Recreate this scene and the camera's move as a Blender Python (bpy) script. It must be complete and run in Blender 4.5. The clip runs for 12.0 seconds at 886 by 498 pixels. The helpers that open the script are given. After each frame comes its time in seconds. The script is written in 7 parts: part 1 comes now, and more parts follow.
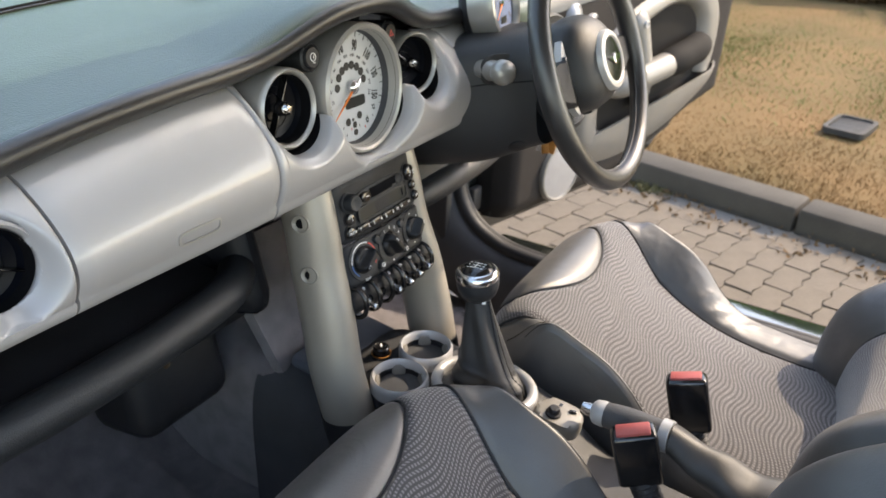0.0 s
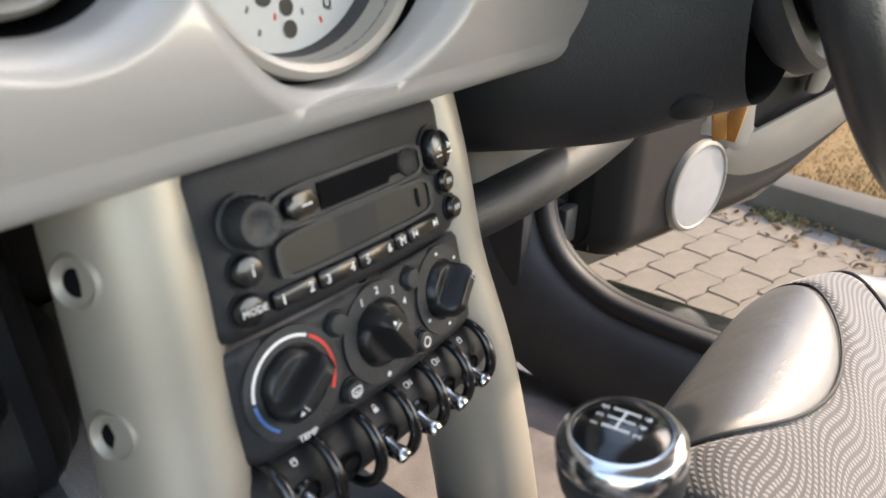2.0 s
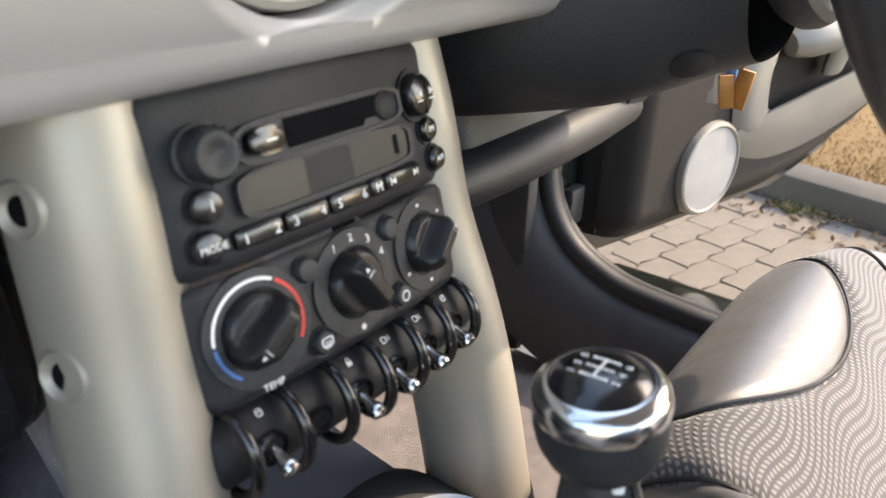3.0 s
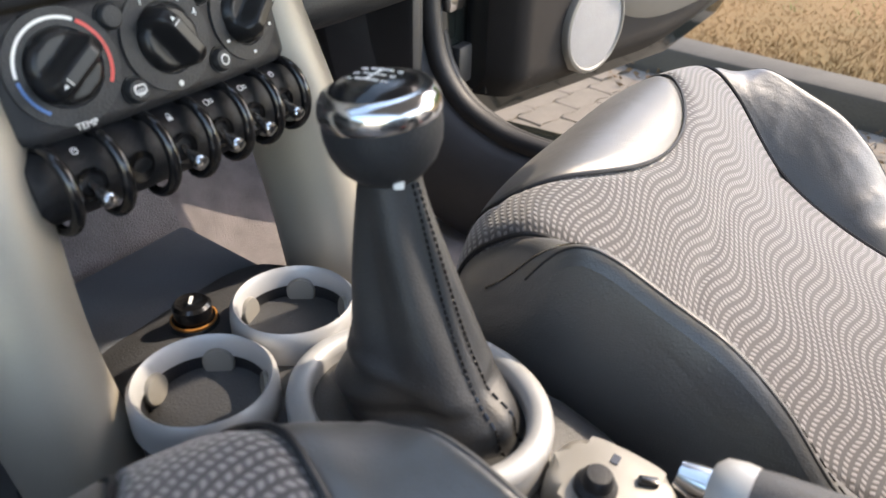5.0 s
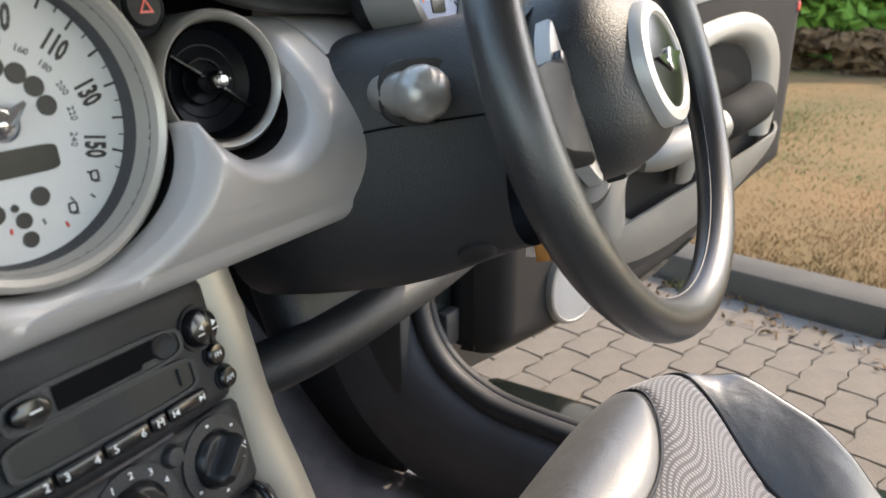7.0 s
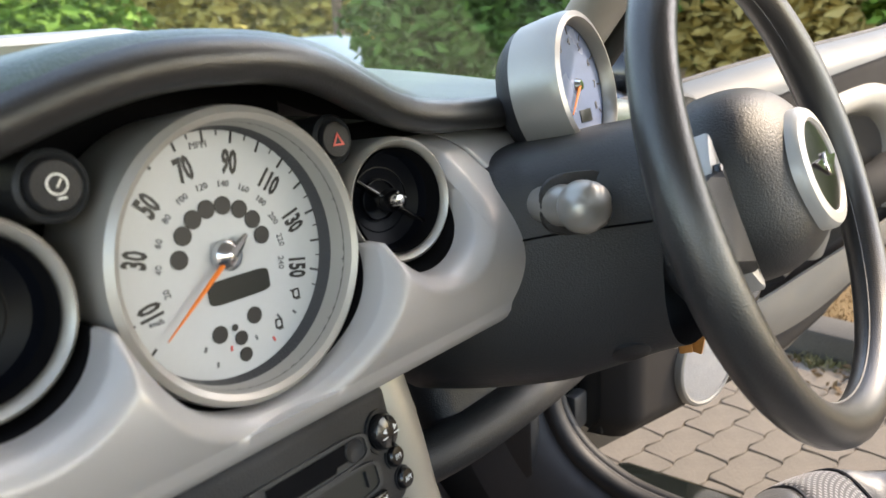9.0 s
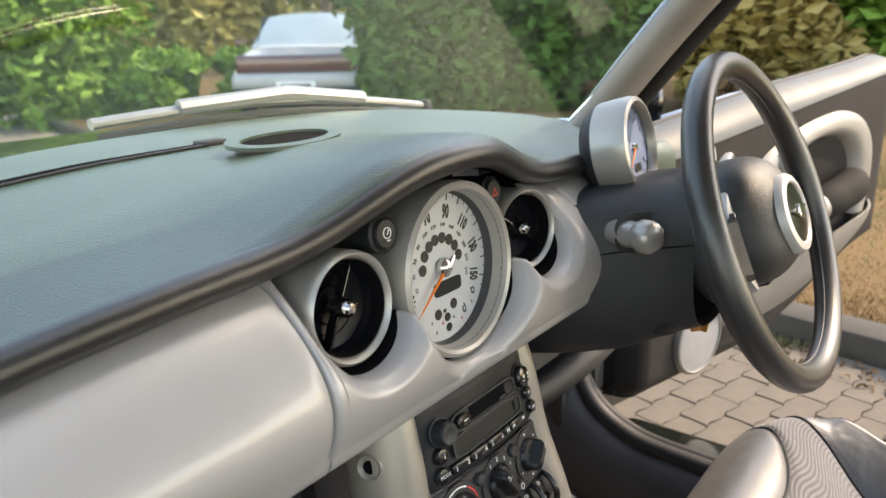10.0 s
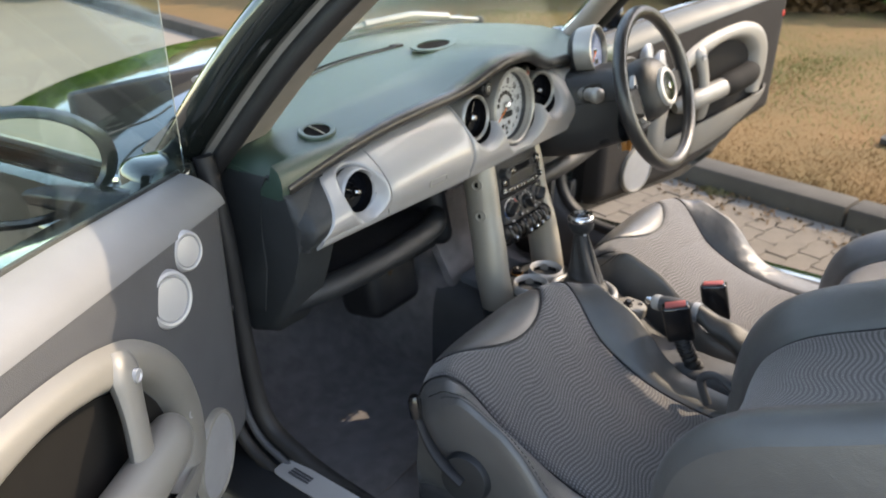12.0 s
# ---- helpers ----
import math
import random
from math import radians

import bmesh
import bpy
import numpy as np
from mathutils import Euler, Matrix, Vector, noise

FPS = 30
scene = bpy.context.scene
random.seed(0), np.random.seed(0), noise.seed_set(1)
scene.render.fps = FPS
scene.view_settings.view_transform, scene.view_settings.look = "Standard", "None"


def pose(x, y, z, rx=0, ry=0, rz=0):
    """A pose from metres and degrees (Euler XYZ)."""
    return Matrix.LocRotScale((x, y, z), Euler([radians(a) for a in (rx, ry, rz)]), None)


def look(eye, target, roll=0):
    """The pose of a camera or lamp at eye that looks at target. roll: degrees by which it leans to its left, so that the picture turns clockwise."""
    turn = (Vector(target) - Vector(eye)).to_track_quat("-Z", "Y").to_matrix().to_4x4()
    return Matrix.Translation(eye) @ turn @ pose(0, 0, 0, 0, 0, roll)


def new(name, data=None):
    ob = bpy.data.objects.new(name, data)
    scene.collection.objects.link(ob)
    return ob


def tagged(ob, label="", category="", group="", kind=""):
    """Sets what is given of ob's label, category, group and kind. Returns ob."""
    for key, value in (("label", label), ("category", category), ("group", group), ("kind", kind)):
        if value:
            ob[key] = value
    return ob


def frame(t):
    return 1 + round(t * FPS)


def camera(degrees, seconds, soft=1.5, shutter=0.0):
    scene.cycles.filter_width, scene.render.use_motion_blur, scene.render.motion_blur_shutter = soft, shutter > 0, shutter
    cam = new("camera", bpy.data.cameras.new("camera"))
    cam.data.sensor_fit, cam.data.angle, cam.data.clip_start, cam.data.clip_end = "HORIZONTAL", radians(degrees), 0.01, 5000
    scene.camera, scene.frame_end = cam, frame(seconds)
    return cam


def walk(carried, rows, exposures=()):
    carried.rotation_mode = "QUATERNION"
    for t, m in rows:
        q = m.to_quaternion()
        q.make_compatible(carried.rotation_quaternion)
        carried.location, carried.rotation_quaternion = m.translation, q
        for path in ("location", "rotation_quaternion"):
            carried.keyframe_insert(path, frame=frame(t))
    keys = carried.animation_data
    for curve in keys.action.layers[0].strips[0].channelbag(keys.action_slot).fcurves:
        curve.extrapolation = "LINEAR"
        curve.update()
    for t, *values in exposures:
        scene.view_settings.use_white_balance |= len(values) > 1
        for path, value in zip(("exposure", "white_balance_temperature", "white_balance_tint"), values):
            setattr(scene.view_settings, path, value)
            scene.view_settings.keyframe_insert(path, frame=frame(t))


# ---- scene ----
cam = camera(61.41, 12.0)
PATH = [
    (0, (-0.7381, -0.5652, 1.2055), (0.8104, 0.3051, 0.2865), 2.77),
    (0.5, (-0.6755, -0.4917, 1.1793), (0.8549, 0.4073, 0.2575), 2.33),
    (1, (-0.5182, -0.3803, 1.0680), (0.9886, 0.5653, 0.1539), 2.06),
    (1.5, (-0.3334, -0.3064, 0.9548), (1.1508, 0.6905, 0.0586), 1.96),
    (2, (-0.2449, -0.2806, 0.9536), (1.2259, 0.7634, 0.0893), 1.87),
    (2.5, (-0.2056, -0.2818, 0.9427), (1.2521, 0.7925, 0.0935), 1.87),
    (3, (-0.2286, -0.2929, 0.9248), (1.2131, 0.7830, 0.0508), 1.80),
    (3.5, (-0.2378, -0.3119, 0.8982), (1.1821, 0.7300, -0.0496), 1.90),
    (3.7, (-0.2364, -0.3201, 0.8840), (1.1731, 0.7193, -0.0820), 1.71),
    (5.3, (-0.2580, -0.4028, 0.8652), (1.2146, 0.4419, -0.1921), 1.56),
    (5.5, (-0.2674, -0.4108, 0.8889), (1.2329, 0.4240, -0.1368), 1.73),
    (6, (-0.2873, -0.4140, 0.9610), (1.2785, 0.4307, 0.0475), 1.90),
    (6.5, (-0.2602, -0.4009, 1.0015), (1.3434, 0.4962, 0.2117), 1.26),
    (7, (-0.1894, -0.3743, 1.0161), (1.4126, 0.6099, 0.3341), -0.26),
    (7.5, (-0.1448, -0.3613, 1.0460), (1.4053, 0.7437, 0.4325), -1.72),
    (7.7, (-0.1670, -0.3377, 1.0462), (1.3849, 0.7957, 0.4923), -2.63),
    (9.3, (-0.2676, -0.3598, 1.0563), (1.2173, 0.8804, 0.5493), -2.83),
    (9.5, (-0.3247, -0.3731, 1.0868), (1.1502, 0.8630, 0.5420), -2.08),
    (10, (-0.5098, -0.4016, 1.1623), (1.0095, 0.7660, 0.5890), -1.41),
    (10.5, (-0.7006, -0.4822, 1.2383), (0.8226, 0.6430, 0.5952), -0.59),
    (11, (-0.8796, -0.5954, 1.3073), (0.6171, 0.5149, 0.5811), -0.10),
    (11.5, (-1.0781, -0.7237, 1.3299), (0.3869, 0.3712, 0.5205), 0.28),
    (12, (-1.3178, -0.8107, 1.3613), (0.1356, 0.2520, 0.4906), 0.24),
]
walk(cam, [(t, look(eye, target, roll)) for t, eye, target, roll in PATH], [(0.0, 2.73, 8350, 14), (1.0, 2.65, 8350, 14), (2.5, 3.18, 8350, 14), (3.5, 3.08, 8250, 14), (5.5, 2.91, 7850, 13), (6.5, 2.71, 7900, 13), (7.5, 2.82, 7800, 12), (9.5, 2.88, 8550, 14), (10.5, 2.54, 8950, 15), (12.0, 2.64, 8300, 13)])
cam.data.dof.use_dof, cam.data.dof.focus_distance, cam.data.dof.aperture_fstop = True, 0.66, 10.0

# ---- sky and sun ----
world = bpy.data.worlds.new("sky")
scene.world = world
world.use_nodes = True
wn = world.node_tree
sky = wn.nodes.new("ShaderNodeTexSky")
sky.sky_type, sky.sun_disc = "NISHITA", False
SUN_FROM = Vector((0.63, -0.40, 0.67)).normalized()
sky.sun_elevation = math.asin(SUN_FROM.z)
sky.sun_rotation = math.atan2(SUN_FROM.x, SUN_FROM.y)
wn.links.new(sky.outputs["Color"], wn.nodes["Background"].inputs["Color"])
wn.nodes["Background"].inputs["Strength"].default_value = 0.15
sun = new("sun", bpy.data.lights.new("sun", "SUN"))
sun.data.energy, sun.data.angle, sun.data.color = 0.93, radians(0.6), (1.0, 0.94, 0.84)
sun.matrix_world = look(SUN_FROM * 20, (0, 0, 0))


# ---- materials ----
def material(name, color, rough=0.5, metal=0.0, vary=0.12, scale=40.0, bump=0.0, bump_scale=300.0, coat=0.0, color2=None,
             voronoi=False, spec=0.5, transmission=0.0, emission=0.0, rough_vary=0.08, sheen=0.0):
    """A principled material with stains at one scale, grain at another and a fine relief."""
    m = bpy.data.materials.new(name)
    m.use_nodes = True
    nt = m.node_tree
    p = nt.nodes["Principled BSDF"]
    tc = nt.nodes.new("ShaderNodeTexCoord")
    big = nt.nodes.new("ShaderNodeTexNoise")
    big.inputs["Scale"].default_value, big.inputs["Detail"].default_value = scale, 5
    fine = nt.nodes.new("ShaderNodeTexNoise")
    fine.inputs["Scale"].default_value, fine.inputs["Detail"].default_value = bump_scale, 3
    for n in (big, fine):
        nt.links.new(tc.outputs["Object"], n.inputs["Vector"])
    mix = nt.nodes.new("ShaderNodeMixRGB")
    other = color2 or [c * (1 - vary * 2.2) for c in color]
    mix.inputs[1].default_value, mix.inputs[2].default_value = (*color, 1), (*other, 1)
    add = nt.nodes.new("ShaderNodeMath")
    add.operation = "MULTIPLY_ADD"
    nt.links.new(big.outputs["Fac"], add.inputs[0])
    add.inputs[1].default_value = 1.6
    half = nt.nodes.new("ShaderNodeMath")
    half.operation = "MULTIPLY_ADD"
    nt.links.new(fine.outputs["Fac"], half.inputs[0])
    half.inputs[1].default_value, half.inputs[2].default_value = 0.7, -0.65
    nt.links.new(half.outputs[0], add.inputs[2])
    add.use_clamp = True
    nt.links.new(add.outputs[0], mix.inputs[0])
    nt.links.new(mix.outputs[0], p.inputs["Base Color"])
    rr = nt.nodes.new("ShaderNodeMath")
    rr.operation = "MULTIPLY_ADD"
    nt.links.new(big.outputs["Fac"], rr.inputs[0])
    rr.inputs[1].default_value, rr.inputs[2].default_value = rough_vary * 2, rough - rough_vary
    nt.links.new(rr.outputs[0], p.inputs["Roughness"])
    p.inputs["Metallic"].default_value = metal
    p.inputs["Specular IOR Level"].default_value = spec
    p.inputs["Coat Weight"].default_value = coat
    p.inputs["Coat Roughness"].default_value = 0.05
    p.inputs["Transmission Weight"].default_value = transmission
    p.inputs["Sheen Weight"].default_value = sheen
    if emission:
        p.inputs["Emission Color"].default_value, p.inputs["Emission Strength"].default_value = (*color, 1), emission
    if bump:
        b = nt.nodes.new("ShaderNodeBump")
        b.inputs["Strength"].default_value, b.inputs["Distance"].default_value = bump, 0.002
        src = fine.outputs["Fac"]
        if voronoi:
            v = nt.nodes.new("ShaderNodeTexVoronoi")
            v.inputs["Scale"].default_value = bump_scale
            nt.links.new(tc.outputs["Object"], v.inputs["Vector"])
            src = v.outputs["Distance"]
        nt.links.new(src, b.inputs["Height"])
        nt.links.new(b.outputs[0], p.inputs["Normal"])
    return m


SILVER = material("silver_paint", (0.375, 0.367, 0.366), 0.48, 0.22, 0.03, 6, 0.01, 1500, coat=0.5, rough_vary=0.02)
SATIN = material("satin_silver", (0.345, 0.315, 0.268), 0.44, 0.35, 0.05, 8, 0.03, 900, rough_vary=0.04)
COLLAR = material("brushed_collar_silver", (0.43, 0.415, 0.385), 0.38, 0.5, 0.05, 8, 0.03, 900, rough_vary=0.04)
TITAN = material("titanium_silver", (0.32, 0.31, 0.29), 0.38, 0.6, 0.05, 8, 0.03, 900, rough_vary=0.04)
DOORSILVER = material("grey_silver_door_plastic", (0.215, 0.203, 0.182), 0.45, 0.2, 0.05, 10, 0.05, 900)
# Driver's copy of the door vinyl, with the shade put into its colour
DOORSHADE = material("shaded_door_vinyl", (0.026, 0.0225, 0.0205), 0.78, 0, 0.1, 10, 0.15, 800, voronoi=True, spec=0.2)
GREYSILVER = material("pale_silver_plastic", (0.39, 0.39, 0.39), 0.42, 0.25, 0.04, 10, 0.03, 900)
PAD = material("pebbled_dash_vinyl", (0.022, 0.048, 0.036), 0.37, 0, 0.05, 12, 0.24, 640, voronoi=True, spec=1.0, rough_vary=0.02)
PADDARK = material("pebbled_end_vinyl", (0.022, 0.026, 0.029), 0.55, 0, 0.15, 12, 0.28, 620, voronoi=True)
BLACK = material("black_plastic", (0.017, 0.018, 0.021), 0.46, 0, 0.2, 20, 0.25, 900, spec=0.28)
SOFTBLACK = material("soft_black_trim", (0.016, 0.0185, 0.022), 0.5, 0, 0.2, 14, 0.3, 700)
DARKGREY = material("dark_grey_trim", (0.058, 0.060, 0.066), 0.58, 0, 0.15, 14, 0.3, 700)
# Passenger's copy of the door vinyl, kept paler for the skylight on it
DOORLIT = material("skylit_door_vinyl", (0.078, 0.080, 0.086), 0.5, 0, 0.1, 10, 0.15, 800, voronoi=True)
GLOSSBLACK = material("gloss_black", (0.008, 0.008, 0.009), 0.2, 0, 0.1, 30, spec=0.6, rough_vary=0.03)
KNOBBLACK = material("satin_knob_black", (0.010, 0.010, 0.011), 0.36, 0, 0.1, 30, spec=0.4, rough_vary=0.03)
LEATHER = material("black_leather", (0.068, 0.067, 0.066), 0.44, 0, 0.12, 18, 0.14, 850, voronoi=True, spec=0.85, sheen=0.08)
RIMLEATHER = material("steering_rim_leather", (0.018, 0.018, 0.019), 0.34, 0, 0.15, 18, 0.12, 900, voronoi=True, spec=0.7)


def creased(m, scale, depth):
    """Adds the soft wrinkles of worn hide to a material's fine relief."""
    nt = m.node_tree
    p = nt.nodes["Principled BSDF"]
    fine = p.inputs["Normal"].links[0].from_node
    tc = nt.nodes.new("ShaderNodeTexCoord")
    n = nt.nodes.new("ShaderNodeTexNoise")
    n.inputs["Scale"].default_value, n.inputs["Detail"].default_value, n.inputs["Distortion"].default_value = scale, 4, 1.6
    nt.links.new(tc.outputs["Object"], n.inputs["Vector"])
    b = nt.nodes.new("ShaderNodeBump")
    b.inputs["Strength"].default_value, b.inputs["Distance"].default_value = 1.0, depth
    nt.links.new(n.outputs["Fac"], b.inputs["Height"])
    nt.links.new(fine.outputs[0], b.inputs["Normal"])
    nt.links.new(b.outputs[0], p.inputs["Normal"])


creased(LEATHER, 14.0, 0.0013)
LEATHER2 = material("gear_boot_leather", (0.036, 0.036, 0.037), 0.52, 0, 0.25, 25, 0.14, 900, voronoi=True)
CHROME = material("chrome", (0.62, 0.62, 0.63), 0.17, 1.0, 0.02, 10, rough_vary=0.03)
CARPET = material("dark_carpet", (0.205, 0.185, 0.190), 0.95, 0, 0.25, 30, 1.0, 800, sheen=0.3)
RUBBER = material("rubber_seal", (0.012, 0.012, 0.013), 0.6, 0, 0.2, 20, 0.2, 400)
DIAL = material("white_dial", (0.50, 0.52, 0.54), 0.5, 0, 0.03, 12, rough_vary=0.02)
DIALBLACK = material("dial_print_black", (0.012, 0.012, 0.013), 0.5, 0, 0.05, 30)
GREYPRINT = material("grey_print", (0.10, 0.10, 0.11), 0.5, 0, 0.05, 30)
WHITEPRINT = material("white_print", (0.75, 0.75, 0.74), 0.5, 0, 0.02, 30)
ORANGE = material("orange_needle", (0.85, 0.20, 0.03), 0.4, 0, 0.03, 30)
RED = material("red_print", (0.65, 0.05, 0.04), 0.4, 0, 0.08, 30)
# Near-black that carries the shade inside ducts, gaps, slots and screw holes
VOID = material("unlit_gap_black", (0.005, 0.005, 0.006), 0.9, 0, 0.1, 30, spec=0.08)
REDBUTTON = material("faded_red_button", (0.42, 0.085, 0.075), 0.45, 0, 0.1, 40)
# Brown stands for the warm highlight on a dark cylinder in the footwell
DULLBROWN = material("brown_sheen_pipe", (0.11, 0.075, 0.045), 0.4, 0.3, 0.2, 30)
BLUEGREY = material("blue_grey_tray_plastic", (0.10, 0.115, 0.14), 0.6, 0, 0.1, 14, 0.2, 700)
VENTBALL = material("vent_ball_black", (0.004, 0.005, 0.008), 0.30, 0, 0.1, 30, spec=0.10)
BLUE = material("blue_print", (0.05, 0.16, 0.42), 0.4, 0, 0.05, 30)
LCD = material("lcd_display", (0.016, 0.019, 0.019), 0.35, 0, 0.1, 15, spec=0.3)
# Blue-grey tint puts the bluish reflection on the gauge into its colour
LENSGREY = material("reflection_blue_gauge_face", (0.17, 0.215, 0.34), 0.25, 0, 0.05, 15)
PAINT = material("dark_car_paint", (0.012, 0.016, 0.015), 0.12, 0.2, 0.1, 8, coat=1.0, rough_vary=0.02)
BRONZE = material("aged_key_tag", (0.50, 0.22, 0.06), 0.4, 0.3, 0.2, 60)


def fabric_material():
    """Woven seat cloth: pale wavy threads broken into short dashes on dark grey."""
    m = bpy.data.materials.new("wavy_seat_cloth")
    m.use_nodes = True
    nt = m.node_tree
    p = nt.nodes["Principled BSDF"]
    tc = nt.nodes.new("ShaderNodeTexCoord")
    sep = nt.nodes.new("ShaderNodeSeparateXYZ")
    nt.links.new(tc.outputs["UV"], sep.inputs[0])

    def op(kind, a, b=None, c=None):
        n = nt.nodes.new("ShaderNodeMath")
        n.operation = kind
        for i, v in enumerate((a, b, c)):
            if v is None:
                continue
            if isinstance(v, (int, float)):
                n.inputs[i].default_value = v
            else:
                nt.links.new(v, n.inputs[i])
        return n.outputs[0]
    x, along, z = sep.outputs
    nz = nt.nodes.new("ShaderNodeTexNoise")
    nz.inputs["Scale"].default_value, nz.inputs["Detail"].default_value = 7, 0.5
    nt.links.new(tc.outputs["UV"], nz.inputs["Vector"])
    wave = op("SINE", op("MULTIPLY_ADD", x, 2 * math.pi / 0.118, op("MULTIPLY", along, 19.0)))
    warp = op("ADD", op("MULTIPLY", wave, 0.0068), op("MULTIPLY_ADD", nz.outputs["Fac"], 0.020, op("MULTIPLY", x, 0.10)))
    line = op("SINE", op("MULTIPLY", op("ADD", along, warp), 2 * math.pi / 0.0066))
    dash = op("SINE", op("MULTIPLY_ADD", x, 2 * math.pi / 0.0046, op("MULTIPLY", op("SINE", op("MULTIPLY", along, 435.0)), 1.3)))
    band = op("SMOOTH_MIN", op("MULTIPLY_ADD", line, 0.9, 0.55), 1.0, 0.3)
    stripe = op("MULTIPLY", band, op("MULTIPLY_ADD", dash, 0.52, 0.62))
    ramp = nt.nodes.new("ShaderNodeMixRGB")
    ramp.inputs[1].default_value, ramp.inputs[2].default_value = (0.040, 0.038, 0.040, 1), (0.165, 0.156, 0.158, 1)
    cl = nt.nodes.new("ShaderNodeClamp")
    nt.links.new(stripe, cl.inputs[0])
    nt.links.new(cl.outputs[0], ramp.inputs[0])
    nt.links.new(ramp.outputs[0], p.inputs["Base Color"])
    p.inputs["Roughness"].default_value = 0.9
    p.inputs["Sheen Weight"].default_value = 0.35
    b = nt.nodes.new("ShaderNodeBump")
    b.inputs["Strength"].default_value, b.inputs["Distance"].default_value = 0.6, 0.001
    nt.links.new(cl.outputs[0], b.inputs["Height"])
    nt.links.new(b.outputs[0], p.inputs["Normal"])
    return m


FABRIC = fabric_material()


def glass_material(name, tint, ior=1.05):
    m = bpy.data.materials.new(name)
    m.use_nodes = True
    nt = m.node_tree
    p = nt.nodes["Principled BSDF"]
    p.inputs["Base Color"].default_value = (*tint, 1)
    p.inputs["Roughness"].default_value = 0.02
    p.inputs["Transmission Weight"].default_value = 1.0
    p.inputs["IOR"].default_value = ior
    return m


WINDGLASS = glass_material("windscreen_glass", (0.90, 0.96, 0.93), 1.32)
DOORGLASS = glass_material("tinted_door_glass", (0.74, 0.87, 0.82), 1.32)


# ---- building helpers ----
PLACE = {}


def thing(name, base, label, category, group="", kind=""):
    """An empty at a thing's base that carries its parts."""
    ob = new(name)
    ob.location = base
    ob.empty_display_size = 0.02
    PLACE[ob] = Matrix.Translation(base)
    return tagged(ob, label, category, group, kind)


def part(name, bm, mat, parent=None, label="", sharp=38, kind=""):
    """Links a bmesh, built in the world's metres, as one mesh object under a thing or a part."""
    bmesh.ops.recalc_face_normals(bm, faces=bm.faces)
    me = bpy.data.meshes.new(name)
    bm.to_mesh(me)
    bm.free()
    if sharp:
        me.polygons.foreach_set("use_smooth", [True] * len(me.polygons))
        me.set_sharp_from_angle(angle=radians(sharp))
    me.materials.append(mat)
    ob = new(name, me)
    PLACE[ob] = Matrix.Identity(4)
    if parent:
        ob.parent = parent
        ob.matrix_parent_inverse = PLACE[parent].inverted()
    return tagged(ob, label, kind=kind)


def sheet(fn, nu, nv, closed_u=False, closed_v=False, bm=None):
    """A grid of faces over fn(u, v), u and v from 0 to 1."""
    bm = bm or bmesh.new()
    ru, rv = nu + (not closed_u), nv + (not closed_v)
    vs = [[bm.verts.new(fn(i / nu, j / nv)) for j in range(rv)] for i in range(ru)]
    for i in range(nu):
        for j in range(nv):
            a, b = (i + 1) % ru, (j + 1) % rv
            bm.faces.new((vs[i][j], vs[a][j], vs[a][b], vs[i][b]))
    return bm


def thick(bm, depth):
    """Gives an open sheet thickness."""
    bmesh.ops.recalc_face_normals(bm, faces=bm.faces)
    bmesh.ops.solidify(bm, geom=bm.faces[:], thickness=depth)
    return bm


def smooth_path(points, n):
    """A Catmull-Rom curve through points."""
    ps = [Vector(p) for p in points]
    ps = [ps[0] * 2 - ps[1], *ps, ps[-1] * 2 - ps[-2]]
    out = []
    m = len(ps) - 3
    for k in range(n + 1):
        f = k / n * m
        i = min(int(f), m - 1)
        t = f - i
        a, b, c, d = ps[i:i + 4]
        out.append(0.5 * ((2 * b) + (c - a) * t + (2 * a - 5 * b + 4 * c - d) * t * t + (3 * b - a - 3 * c + d) * t ** 3))
    return out


def tube(points, radius, n=12, closed=False, bm=None, flat=1.0, up=(0, 0, 1), caps=True):
    """A round or flattened bar along points; radius a number or one for each point."""
    bm = bm or bmesh.new()
    ps = [Vector(p) for p in points]
    rs = radius if isinstance(radius, (list, tuple)) else [radius] * len(ps)
    rings = []
    last = None
    for i, p in enumerate(ps):
        if closed:
            d = ps[(i + 1) % len(ps)] - ps[i - 1]
        else:
            d = ps[min(i + 1, len(ps) - 1)] - ps[max(i - 1, 0)]
        d.normalize()
        ref = Vector(up) if last is None else last
        side = ref - d * ref.dot(d)
        if side.length < 1e-4:
            side = d.orthogonal()
        side.normalize()
        last = side
        other = d.cross(side)
        rings.append([bm.verts.new(p + (side * math.cos(a) * flat + other * math.sin(a)) * rs[i])
                      for a in (2 * math.pi * k / n for k in range(n))])
    m = len(rings)
    for i in range(m if closed else m - 1):
        for k in range(n):
            bm.faces.new((rings[i][k], rings[(i + 1) % m][k], rings[(i + 1) % m][(k + 1) % n], rings[i][(k + 1) % n]))
    if caps and not closed:
        bm.faces.new(rings[0])
        bm.faces.new(rings[-1][::-1])
    return bm


def frame_at(origin, normal, up=(0, 0, 1)):
    """A matrix whose z looks along normal, and whose y leans to up."""
    z = Vector(normal).normalized()
    x = Vector(up).cross(z).normalized()
    y = z.cross(x)
    m = Matrix((x, y, z)).transposed().to_4x4()
    m.translation = origin
    return m


